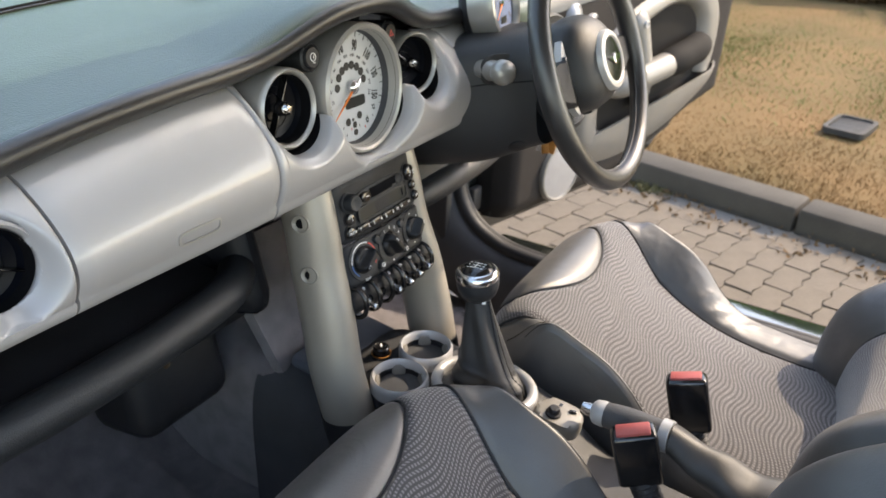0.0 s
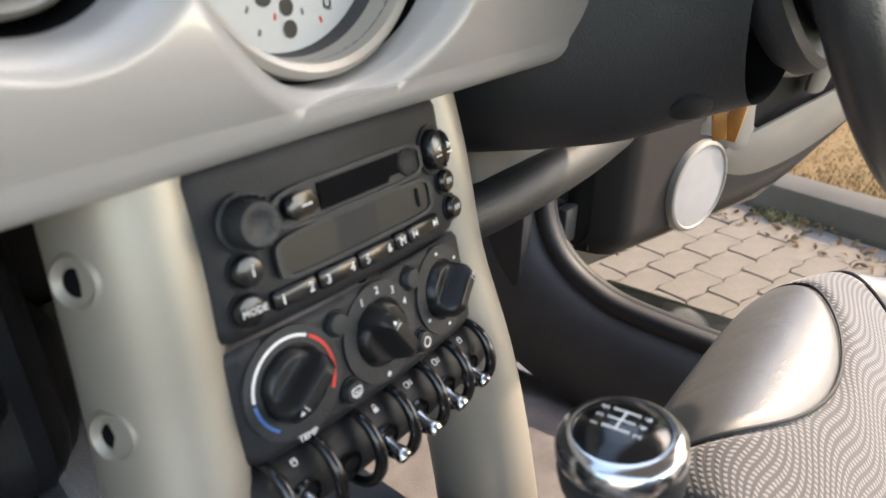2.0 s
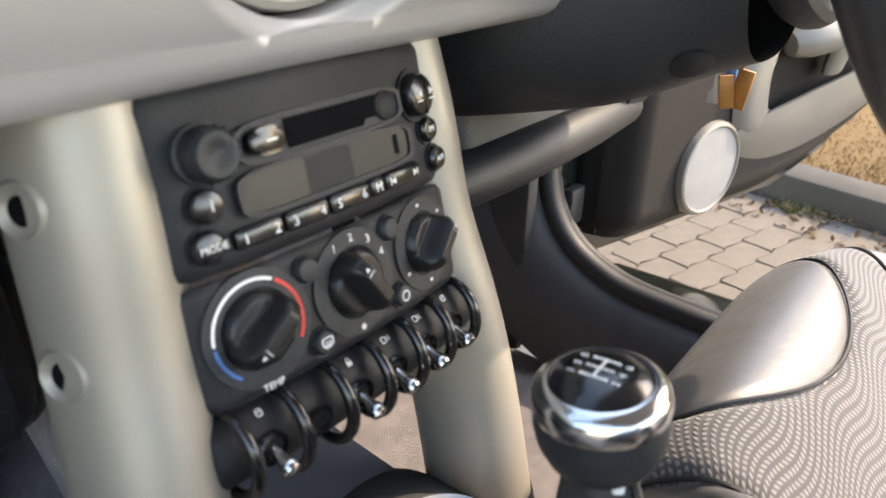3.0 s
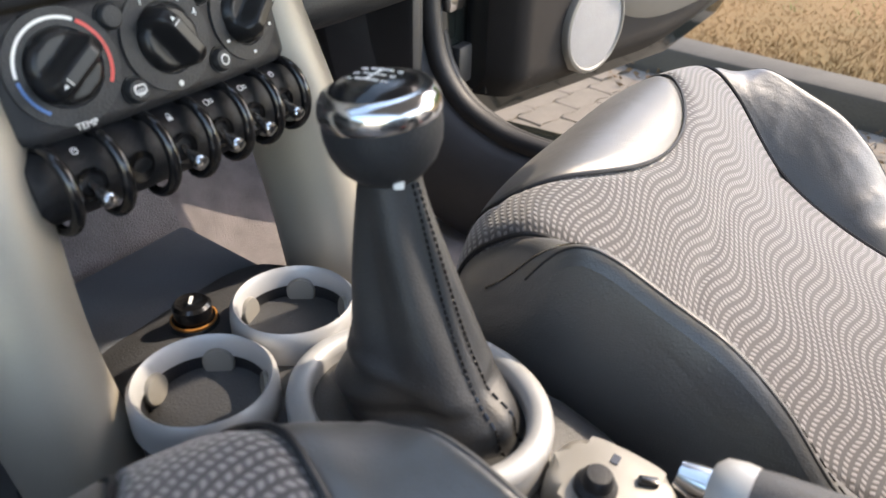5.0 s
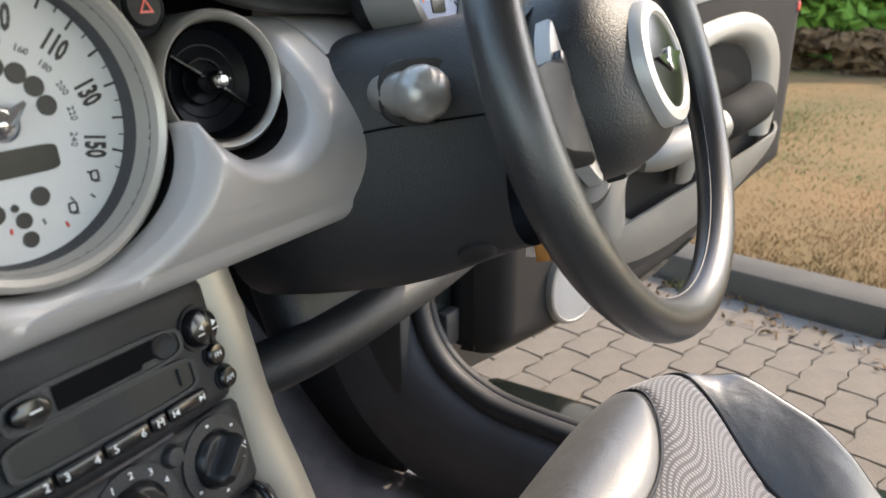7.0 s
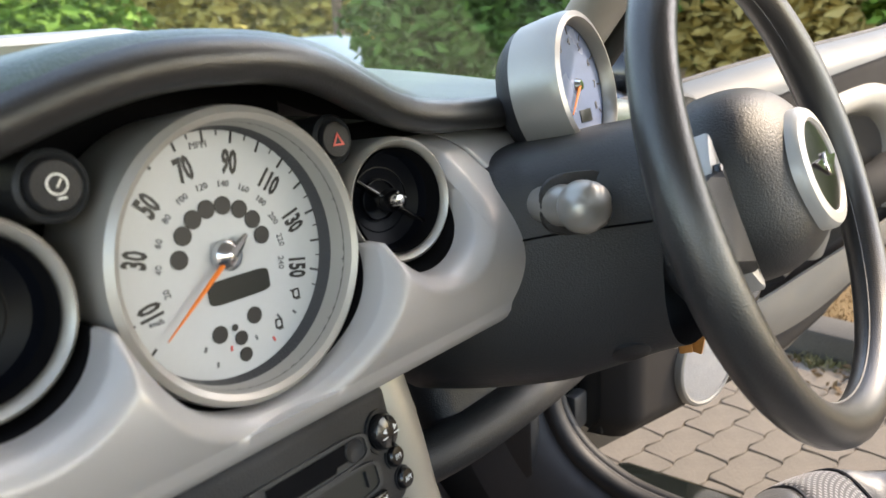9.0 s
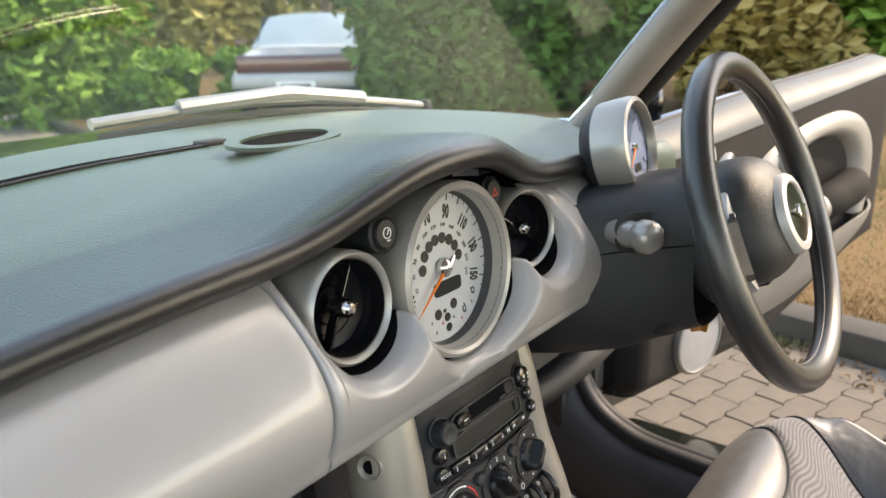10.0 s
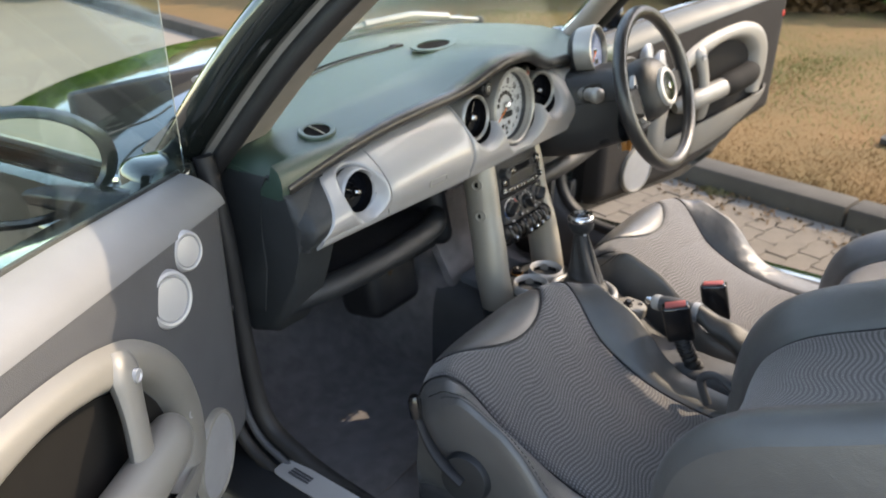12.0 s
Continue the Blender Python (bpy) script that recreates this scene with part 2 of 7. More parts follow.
def lathe(profile, m=Matrix.Identity(4), n=40, bm=None, squash=1.0):
    """Turns a profile of (radius, height) round the z axis of m."""
    bm = bm or bmesh.new()
    rings = []
    for r, h in profile:
        if r < 1e-6:
            rings.append([bm.verts.new(m @ Vector((0, 0, h)))])
        else:
            rings.append([bm.verts.new(m @ Vector((r * math.cos(a), r * squash * math.sin(a), h))) for a in (2 * math.pi * k / n for k in range(n))])
    for a, b in zip(rings, rings[1:]):
        for k in range(n):
            j = (k + 1) % n
            if len(a) == 1 and len(b) > 1:
                bm.faces.new((a[0], b[k], b[j]))
            elif len(b) == 1 and len(a) > 1:
                bm.faces.new((a[k], a[j], b[0]))
            elif len(a) > 1:
                bm.faces.new((a[k], a[j], b[j], b[k]))
    return bm


def rbox(size, m=Matrix.Identity(4), bevel=0.003, seg=2, bm=None):
    """A box with rounded edges, centred on m."""
    bm = bm or bmesh.new()
    made = bmesh.ops.create_cube(bm, size=1.0, matrix=m @ Matrix.Diagonal((*size, 1)))
    if bevel:
        vs = set(made["verts"])
        edges = [e for e in bm.edges if e.verts[0] in vs and e.verts[1] in vs]
        bmesh.ops.bevel(bm, geom=edges, offset=bevel, segments=seg, affect="EDGES", profile=0.5)
    return bm


def prism(outline, depth, m=Matrix.Identity(4), bevel=0.0, seg=2, bm=None):
    """A slab of an outline in the xy plane of m, from z = 0 to depth."""
    bm = bm or bmesh.new()
    lo = [bm.verts.new(m @ Vector((x, y, 0))) for x, y in outline]
    hi = [bm.verts.new(m @ Vector((x, y, depth))) for x, y in outline]
    n = len(outline)
    faces = [bm.faces.new(hi), bm.faces.new(lo[::-1])]
    for k in range(n):
        bm.faces.new((lo[k], lo[(k + 1) % n], hi[(k + 1) % n], hi[k]))
    if bevel:
        bmesh.ops.bevel(bm, geom=list(faces[0].edges), offset=bevel, segments=seg, affect="EDGES", profile=0.5)
    return bm


def oval(rx, ry, n=32, power=2.0, cx=0.0, cy=0.0):
    out = []
    for k in range(n):
        a = 2 * math.pi * k / n
        c, s = math.cos(a), math.sin(a)
        out.append((cx + rx * math.copysign(abs(c) ** (2 / power), c), cy + ry * math.copysign(abs(s) ** (2 / power), s)))
    return out


def ring_plate(outer, inner, depth, m=Matrix.Identity(4), bm=None):
    """A flat ring between two outlines of as many points."""
    bm = bm or bmesh.new()
    n = len(outer)
    loops = [[bm.verts.new(m @ Vector((x, y, h))) for x, y in o] for o, h in ((outer, 0), (outer, depth), (inner, depth), (inner, 0))]
    for a in range(4):
        for k in range(n):
            bm.faces.new((loops[a][k], loops[a][(k + 1) % n], loops[(a + 1) % 4][(k + 1) % n], loops[(a + 1) % 4][k]))
    return bm


def writing(text, size, m, mat, parent, name="lettering", depth=0.0002, bold=0.0):
    """Letters of the built-in font as a thin mesh, centred on m."""
    cu = bpy.data.curves.new(name, "FONT")
    cu.body, cu.size, cu.align_x, cu.align_y, cu.extrude = text, size, "CENTER", "CENTER", depth
    cu.resolution_u, cu.offset = 2, bold
    tmp = bpy.data.objects.new(name, cu)
    me = bpy.data.meshes.new_from_object(tmp)
    bpy.data.objects.remove(tmp)
    bpy.data.curves.remove(cu)
    me.transform(m)
    me.materials.clear()
    me.materials.append(mat)
    ob = new(name, me)
    PLACE[ob] = Matrix.Identity(4)
    ob.parent = parent
    ob.matrix_parent_inverse = PLACE[parent].inverted()
    return ob


def T(x, y, z):
    return Matrix.Translation((x, y, z))


def smoothstep(a, b, x):
    t = min(max((x - a) / (b - a), 0), 1)
    return t * t * (3 - 2 * t)


# ---- dashboard ----
DX = 0.612          # half width of the dashboard
VENT_L, SPEEDO, VENT_R = Vector((-0.130, 0, 0.957)), Vector((0.003, 0, 0.953)), Vector((0.138, 0, 0.957))
FASCIA_LOW = 0.857


def fascia_top(x):
    return 0.992 - 0.36 * max(abs(x) - 0.19, 0) ** 2


def fascia_y(x, z):
    """The depth of the silver fascia: a band that swells towards the seats."""
    s = (z - FASCIA_LOW) / (fascia_top(x) - FASCIA_LOW)
    y = -0.046 + 0.050 * max(s, 0) ** 2 - 0.026 * math.sin(math.pi * min(max(s, 0), 1)) + 0.03 * max(abs(x) - 0.25, 0)
    return y


def lip_top(x):
    """The upper edge of the centre panel: three scallops round the gauges, with cusps between."""
    z = fascia_top(x)
    for c, r in ((VENT_L, 0.0500), (SPEEDO, 0.0838), (VENT_R, 0.0480)):
        if abs(x - c.x) < r:
            z = min(z, c.z + 0.002 - math.sqrt(r * r - (x - c.x) ** 2))
    if abs(x - 0.0884) < 0.006 or abs(x + 0.0804) < 0.006:
        z = min(z, 0.941)
    return z


dashboard = thing("dashboard", (0, 0.1, 0.6), "dark green-grey pebbled dashboard with a bright silver fascia", "dashboard")


def pad_front(x):
    """Front lip of the pad: y and z of its lower edge, with the hood over the gauges."""
    hood = math.exp(-(abs(x - 0.0) / 0.125) ** 2.6)
    return -0.010 - 0.024 * hood + 0.05 * max(abs(x) - 0.3, 0), fascia_top(x) + 0.006 + 0.048 * hood


def pad_top(x, y):
    """Height of the pad over the plan."""
    hood = math.exp(-(abs(x) / 0.15) ** 2.4)
    z = 1.030 - 0.125 * max(abs(x) - 0.16, 0) ** 1.5 + 0.040 * hood * (1 - smoothstep(0.0, 0.26, y)) + 0.026 * smoothstep(0.03, 0.3, y)
    t = (0.104 - 0.03 * smoothstep(0.40, 0.60, abs(x)) - y) / 0.014
    fold = 0.0 if t < -1 else (0.25 * (t + 1) ** 2 if t < 1 else t)
    return z - 0.014 * 0.15 * fold * smoothstep(0.06, 0.22, abs(x))


def pad(u, v):
    x = -DX + 2 * DX * u
    y0, z0 = pad_front(x)
    if v < 0.22:                      # the rolled lip
        a = v / 0.22 * math.pi * 0.5
        yt = y0 + 0.022
        zt = pad_top(x, yt)
        return Vector((x, yt - 0.022 * math.cos(a) - 0.004 * math.sin(2 * a), z0 + (zt - z0) * math.sin(a)))
    w = (v - 0.22) / 0.78
    y = (y0 + 0.022) * (1 - w) + (0.375 - 0.16 * (abs(x) / DX) ** 2.2) * w
    return Vector((x, y, pad_top(x, y) - 0.03 * smoothstep(0.95, 1.0, abs(x) / DX)))


part("top_pad", thick(sheet(pad, 96, 72), 0.006), PAD, dashboard, "dark green-grey pebbled vinyl pad", sharp=50)


for sx in (0, 1):
    section = [pad(sx, v / 24) for v in range(25)]
    ends = [(p.y, p.z) for p in section] + [(section[-1].y, 0.930), (section[0].y + 0.01, 0.930)]
    part("pad_end", prism(ends if sx else ends[::-1], 0.006, Matrix(((0, 0, 1, 0.607 if sx else -0.6135), (1, 0, 0, 0), (0, 1, 0, 0), (0, 0, 0, 1))), 0.002), PAD, dashboard)
ROLL = []
for k in range(61):
    x = -0.600 + 0.875 * k / 60
    y0, z0 = pad_front(x)
    ROLL.append((x, y0 + 0.008, z0 + 0.008))
part("lip_roll", tube(ROLL, 0.0125, 14), RIMLEATHER, dashboard, "thick black roll under the pad's edge")


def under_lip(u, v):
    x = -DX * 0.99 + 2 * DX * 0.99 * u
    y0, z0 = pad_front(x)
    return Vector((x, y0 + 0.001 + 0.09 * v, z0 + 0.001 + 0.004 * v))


# The pad's underside is coloured near-black for the shade below the lip
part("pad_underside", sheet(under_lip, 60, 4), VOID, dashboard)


def panel(x_a, x_b, top, dish=None, n=40, rows=34):
    """A stretch of the silver fascia, rounded under at its lower edge, with its edges turned inwards."""
    def fn(u, v):
        x = x_a(0.5) + (x_b(0.5) - x_a(0.5)) * u
        t = top(x)
        s = (FASCIA_LOW + (t - FASCIA_LOW) * v - FASCIA_LOW) / 0.13
        xa, xb = x_a(s), x_b(s)
        x = xa + (xb - xa) * u
        t = top(x)
        if v < 0.12:
            a = (1 - v / 0.12) * math.pi / 2
            z = FASCIA_LOW + 0.012
            return Vector((x, fascia_y(x, z) + 0.012 * (1 - math.cos(a)) * 1.6, z - 0.019 * math.sin(a)))
        z = FASCIA_LOW + 0.012 + (t - FASCIA_LOW - 0.012) * (v - 0.12) / 0.88
        y = fascia_y(x, z)
        edge = min(x - xa, xb - x)
        y += 0.003 * max(1 - edge / 0.003, 0) ** 2
        y += 0.010 * max(1 - (t - z) / 0.010, 0) ** 2
        if dish:
            c, r1, depth = dish
            r = math.hypot((x - c.x - 0.006) * (1.10 if x > c.x + 0.006 else 0.95), z - c.z)
            y += depth * (1 - smoothstep(r1 * 0.62, r1, r))
        return Vector((x, y, z))
    turned = Vector((0, 0.016, 0))

    def full(u, v):
        i, j = round(u * (n + 2)) - 1, round(v * (rows + 1))
        p = fn(min(max(i, 0), n) / n, min(j, rows) / rows)
        return p + turned if i < 0 or i > n or j > rows else p
    bm = sheet(full, n + 2, rows + 1)
    if dish:
        c = dish[0]
        bmesh.ops.delete(bm, geom=[f for f in bm.faces if math.hypot(f.calc_center_median().x - c.x - 0.004, f.calc_center_median().z - c.z) < 0.0335], context="FACES")
    return bm


def centre_end(s):
    return 0.214 + 0.016 * math.sin(math.pi * min(max(0.18 + 0.75 * s, 0), 1))


def lip_columns(n):
    """Places along the scalloped edge at even steps of its length."""
    xs = [-0.1905 + 0.4205 * k / 6000 for k in range(6001)]
    run = [0.0]
    for a, b in zip(xs, xs[1:]):
        run.append(run[-1] + math.hypot(b - a, min(lip_top(b) - lip_top(a), 0.004)))
    cols, k = [], 0
    for q in range(n + 1):
        while k < 6000 and run[k] < run[-1] * q / n:
            k += 1
        cols.append(xs[k])
    return cols


def lip_gap(x, z):
    """Distance from the scalloped edge."""
    d = fascia_top(x) - z
    for c, r in ((VENT_L, 0.0500), (SPEEDO, 0.0838), (VENT_R, 0.0480)):
        d = min(d, math.hypot(x - c.x, min(z - c.z - 0.002, 0)) - r)
    return max(d, 0)


COLS = lip_columns(240)


def centre_panel(u, v):
    i, j = round(u * 242) - 1, round(v * 37)
    x0 = COLS[min(max(i, 0), 240)]
    t = lip_top(x0)
    w = min(j, 36) / 36
    z = FASCIA_LOW + 0.012 + (t - FASCIA_LOW - 0.012) * max(w - 0.14, 0) / 0.86
    end = centre_end((z - FASCIA_LOW) / 0.13)
    x = x0 if x0 < 0.19 else 0.19 + (x0 - 0.19) * (end - 0.19) / 0.04
    if w < 0.14:
        a = (1 - w / 0.14) * math.pi / 2
        p = Vector((x, fascia_y(x, z) + 0.0192 * (1 - math.cos(a)), z - 0.019 * math.sin(a)))
    else:
        edge = min(x + 0.1905, end - x)
        p = Vector((x, fascia_y(x, z) + 0.003 * max(1 - edge / 0.003, 0) ** 2 + 0.011 * max(1 - lip_gap(x, z) / 0.011, 0) ** 1.8, z))
    return p + Vector((0, 0.016, 0)) if i < 0 or i > 240 or j > 36 else p


part("centre_panel", sheet(centre_panel, 242, 37), SILVER, dashboard, "glossy silver panel scalloped round the gauges", sharp=75)
part("corner_panel", panel(lambda s: centre_end(s) + 0.002, lambda s: centre_end(s) + 0.0125 + 0.075 * smoothstep(0.72, 1.04, s), fascia_top, n=30), SILVER, dashboard, "silver corner strip", sharp=60)
part("glovebox_panel", panel(lambda s: -0.4285, lambda s: -0.1935, fascia_top, n=30), SILVER, dashboard, "glossy silver glovebox lid", sharp=60)
VENT_FL = Vector((-0.482, 0.0, 0.912))


def end_edge(s):
    return -0.590 + 0.080 * max(s, 0) + 0.030 * min(max(s, 0), 1) ** 5


def corner(u, v):
    """The padded corner that carries on from the silver panel to the end cap."""
    z = FASCIA_LOW - 0.006 + (fascia_top(0.55) + 0.012 - FASCIA_LOW + 0.006) * v
    x = -0.611 + (end_edge((z - FASCIA_LOW) / 0.13) + 0.005 + 0.611) * u
    return Vector((x, fascia_y(x, z) + 0.0035 + 0.022 * max(1 - u / 0.35, 0) ** 2, z))


part("corner_pad", thick(sheet(corner, 20, 24), 0.003), PADDARK, dashboard, "padded dark corner beside the silver panel", sharp=60)
part("end_panel", panel(end_edge, lambda s: -0.4315, fascia_top, (VENT_FL, 0.0485, 0.026), 120, 110), SILVER, dashboard,
     "silver end panel with a dished vent", sharp=60)
part("driver_panel", panel(lambda s: 0.268, lambda s: 0.572, fascia_top, n=30), SILVER, dashboard, sharp=60)

# wall behind the scalloped edge, near-black for the shade in the gap
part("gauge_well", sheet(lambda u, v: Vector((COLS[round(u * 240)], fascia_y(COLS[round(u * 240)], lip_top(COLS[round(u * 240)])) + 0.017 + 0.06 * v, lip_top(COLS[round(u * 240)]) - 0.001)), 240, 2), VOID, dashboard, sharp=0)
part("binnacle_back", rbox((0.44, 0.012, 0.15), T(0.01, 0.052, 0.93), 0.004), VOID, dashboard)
# added under the hood to close a gap that leaked light
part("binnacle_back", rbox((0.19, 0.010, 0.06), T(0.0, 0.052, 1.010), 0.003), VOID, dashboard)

# airbag mark pressed into the glovebox lid
mk = frame_at((-0.305, fascia_y(-0.305, 0.888) - 0.0004, 0.888), (0, -1, -0.12))
part("airbag_mark", ring_plate(oval(0.026, 0.0075, 32, 5), oval(0.0240, 0.0058, 32, 5), 0.0014, mk), COLLAR, dashboard)

# lower dashboard: open shelf, padded bar below it, black end cap, inner walls
part("shelf_back", rbox((0.62, 0.01, 0.2), T(-0.29, 0.16, 0.79), 0.002), BLACK, dashboard)
part("shelf_floor", rbox((0.40, 0.13, 0.008), T(-0.375, 0.100, 0.742), 0.002), BLACK, dashboard)
part("shelf_roof", rbox((0.50, 0.15, 0.008), T(-0.33, 0.075, 0.868), 0.002), BLACK, dashboard)
part("padded_bar", tube(smooth_path([(-0.592, 0.050, 0.730), (-0.50, 0.026, 0.731), (-0.35, 0.018, 0.733), (-0.2, 0.036, 0.733), (-0.145, 0.068, 0.732)], 24), 0.0235, 16), SOFTBLACK, dashboard,
     "round padded black bar")
part("inner_wall", rbox((0.05, 0.20, 0.24), T(-0.125, 0.16, 0.76) @ pose(0, 0, 0, -14), 0.03, 4), BLACK, dashboard)
part("driver_knee_panel", rbox((0.34, 0.05, 0.16), T(0.41, 0.08, 0.765) @ pose(0, 0, 0, -22), 0.02, 4), SOFTBLACK, dashboard)
part("driver_bar", tube(smooth_path([(0.13, 0.07, 0.703), (0.25, 0.035, 0.71), (0.42, 0.035, 0.71), (0.59, 0.06, 0.70)], 20), 0.0235, 16), SOFTBLACK, dashboard)


def side_cap(sx):
    """The black cap that closes an end of the dashboard, with a slim cover line."""
    out = [(0.020, 0.957), (0.03, 0.966), (0.10, 0.970), (0.22, 0.955), (0.24, 0.80), (0.20, 0.70), (0.12, 0.655), (0.06, 0.675), (0.022, 0.73), (-0.004, 0.80), (-0.020, 0.850), (-0.028, 0.873), (-0.030, 0.893), (-0.018, 0.918), (0.002, 0.937)]
    m = Matrix(((0, 0, sx, 0.5345 * sx), (1, 0, 0, 0), (0, 1, 0, 0), (0, 0, 0, 1)))
    return prism(out, 0.0785, m, 0.016, 5)


for sx in (-1, 1):
    part("end_cap", side_cap(sx), PADDARK, dashboard, "matt black end cap")
cov = [(0.035, 0.965), (0.055, 0.94), (0.062, 0.86), (0.058, 0.80), (0.075, 0.715), (0.17, 0.70), (0.19, 0.80), (0.18, 0.955)]
part("fuse_cover", prism(cov, 0.002, Matrix(((0, 0, -1, -0.6135), (1, 0, 0, 0), (0, 1, 0, 0), (0, 0, 0, 1))), 0.0015), PADDARK, dashboard)

# pad furniture: round side demister, oval centre outlet, long defroster slot
def demister(x, y, r, stretch, tilt):
    nx = Vector(((pad_top(x - 0.03, y) - pad_top(x + 0.03, y)) / 0.06, (pad_top(x, y - 0.02) - pad_top(x, y + 0.02)) / 0.04, 1)).normalized()
    m = frame_at((x, y, pad_top(x, y) + 0.0035), nx, (0, 1, 0))
    ring = part("demister", lathe([(r, -0.004), (r, 0.001), (r * 0.94, 0.0028), (r * 0.72, 0.002), (r * 0.68, -0.003), (r * 0.66, -0.01)], m, 40, squash=stretch), PAD, dashboard, "round black demister outlet")
    part("grille", prism(oval(r * 0.7, r * 0.7 * stretch), 0.001, m @ T(0, 0, -0.0006)), VOID, ring)
    part("vane", rbox((r * 0.05, r * 1.3 * stretch, 0.003), m @ T(0, 0, 0.0012), 0.0008), SATIN, ring)


demister(-0.488, 0.052, 0.034, 0.82, 0)
demister(0.488, 0.052, 0.034, 0.82, 0)
m = frame_at((-0.020, 0.166, pad_top(-0.020, 0.166) + 0.003), (0.02, -0.10, 1), (0.97, 0.10, 0))
oc = part("centre_outlet", ring_plate(oval(0.034, 0.074, 40), oval(0.023, 0.058, 40), 0.004, m), PAD, dashboard, "oval black air outlet")
part("grille", prism(oval(0.024, 0.059, 40), 0.0012, m), VOID, oc)


def slot_line(off):
    return [(x, y, pad_top(x, y) + 0.0015) for x, y in ((x, 0.232 - 0.85 * max(-0.22 - x, 0) ** 2 + off) for x in (-0.50, -0.44, -0.36, -0.28, -0.2, -0.14, -0.09, -0.06))]


part("defroster_slot", tube(smooth_path(slot_line(0), 30), 0.0016, 6), GLOSSBLACK, dashboard)
part("defroster_grille", tube(smooth_path([(x, y, z - 0.001) for x, y, z in slot_line(0.012)], 30), 0.0035, 6, flat=0.4), VOID, dashboard)
part("light_sensor", rbox((0.03, 0.018, 0.006), T(-0.055, 0.240, pad_top(-0.055, 0.240) + 0.002), 0.002), BLACK, dashboard)


# ---- air vents ----
def air_vent(base, r, deep, parent_label, spoke_turn, collar, facing=(0, -1, 0.10)):
    """A round eyeball vent: silver collar, black throat with rings, a vane and a clear knob."""
    m = frame_at(base, facing)
    v = thing("air_vent", base, parent_label, "air vent", "dashboard vents")
    R = r * 1.22
    part("collar", lathe([(R * 0.98, -deep), (R, -0.004), (R * 0.985, 0.0015), (R * 0.93, 0.004), (r * 1.08, 0.002), (r * 1.02, -0.004), (r, -0.02)], m, 48), collar, v, "satin silver collar")
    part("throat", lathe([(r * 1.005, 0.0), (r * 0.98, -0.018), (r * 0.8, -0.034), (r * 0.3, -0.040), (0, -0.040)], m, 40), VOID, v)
    for q, dep in ((0.64, -0.0225), (0.40, -0.0215)):
        part("ring", lathe([(r * (q - 0.02), dep - 0.003), (r * (q - 0.012), dep), (r * (q + 0.012), dep), (r * (q + 0.02), dep - 0.003)], m, 36), VENTBALL, v)
    part("ball", lathe([(r * 0.99, -0.014), (r * 0.90, -0.020), (r * 0.5, -0.0245), (0, -0.026)], m, 36), VENTBALL, v)
    part("vane", rbox((r * 1.96, 0.0022, 0.010), m @ pose(0, 0, -0.016, 0, 0, spoke_turn), 0.0008), GLOSSBLACK, v)
    knob = part("knob", lathe([(0, 0.002), (r * 0.10, 0.0015), (r * 0.20, -0.003), (r * 0.235, -0.010), (r * 0.18, -0.020), (r * 0.1, -0.026)], m, 20), CHROME, v, "clear glossy knob")
    for k in range(4):
        a = radians(spoke_turn + 45 + 90 * k)
        part("dimple", lathe([(0, 0.0008), (r * 0.035, 0.0006), (r * 0.045, -0.001)], m @ T(r * 0.14 * math.cos(a), r * 0.14 * math.sin(a), 0.0005), 10), GLOSSBLACK, knob)
    return v


air_vent(VENT_L + Vector((0, -0.020, 0)), 0.0372, 0.07, "round black air vent in a satin silver collar beside the speedometer", 62, COLLAR)
air_vent(VENT_R + Vector((0.001, -0.013, 0)), 0.0355, 0.06, "round black air vent in a satin silver collar beside the speedometer", -35, COLLAR, (-0.20, -1, 0.10))
air_vent(VENT_FL + Vector((0.004, fascia_y(-0.482, 0.912) + 0.026, 0)), 0.0335, 0.02, "round black air vent dished into the silver end panel", -25, SILVER)
air_vent(Vector((0.482, fascia_y(0.482, 0.912) - 0.002, 0.912)), 0.0345, 0.05, "round black air vent in the driver's silver panel", 25, SILVER)


# ---- speedometer ----
speedo = thing("speedometer", (SPEEDO.x, 0, 0.86), "large round white-faced speedometer in a satin silver bezel", "speedometer")
SM = frame_at(SPEEDO + Vector((0, -0.026, 0)), (0, -1, 0.10))
SR = 0.079
part("bezel", lathe([(SR * 1.0, -0.06), (SR * 1.015, -0.004), (SR * 1.0, 0.003), (SR * 0.955, 0.006), (SR * 0.915, 0.004), (SR * 0.895, -0.002), (SR * 0.885, -0.012)], SM, 72), COLLAR, speedo, "wide satin silver bezel")
part("inner_wall", lathe([(SR * 0.897, -0.001), (SR * 0.885, -0.014), (SR * 0.862, -0.022)], SM, 60), DARKGREY, speedo)
FACE = -0.021
part("dial", prism(oval(SR * 0.893, SR * 0.893, 64), 0.002, SM @ T(0, 0, FACE - 0.002)), DIAL, speedo, "white dial printed with black numerals")


def clock(v):
    """Angle of a speed on the dial, clockwise from the top."""
    return radians((v - 80) * 1.59)


def on_dial(r, a, h=0.0):
    return SM @ T(SR * r * math.sin(a), SR * r * math.cos(a), FACE + 0.0003 + h)


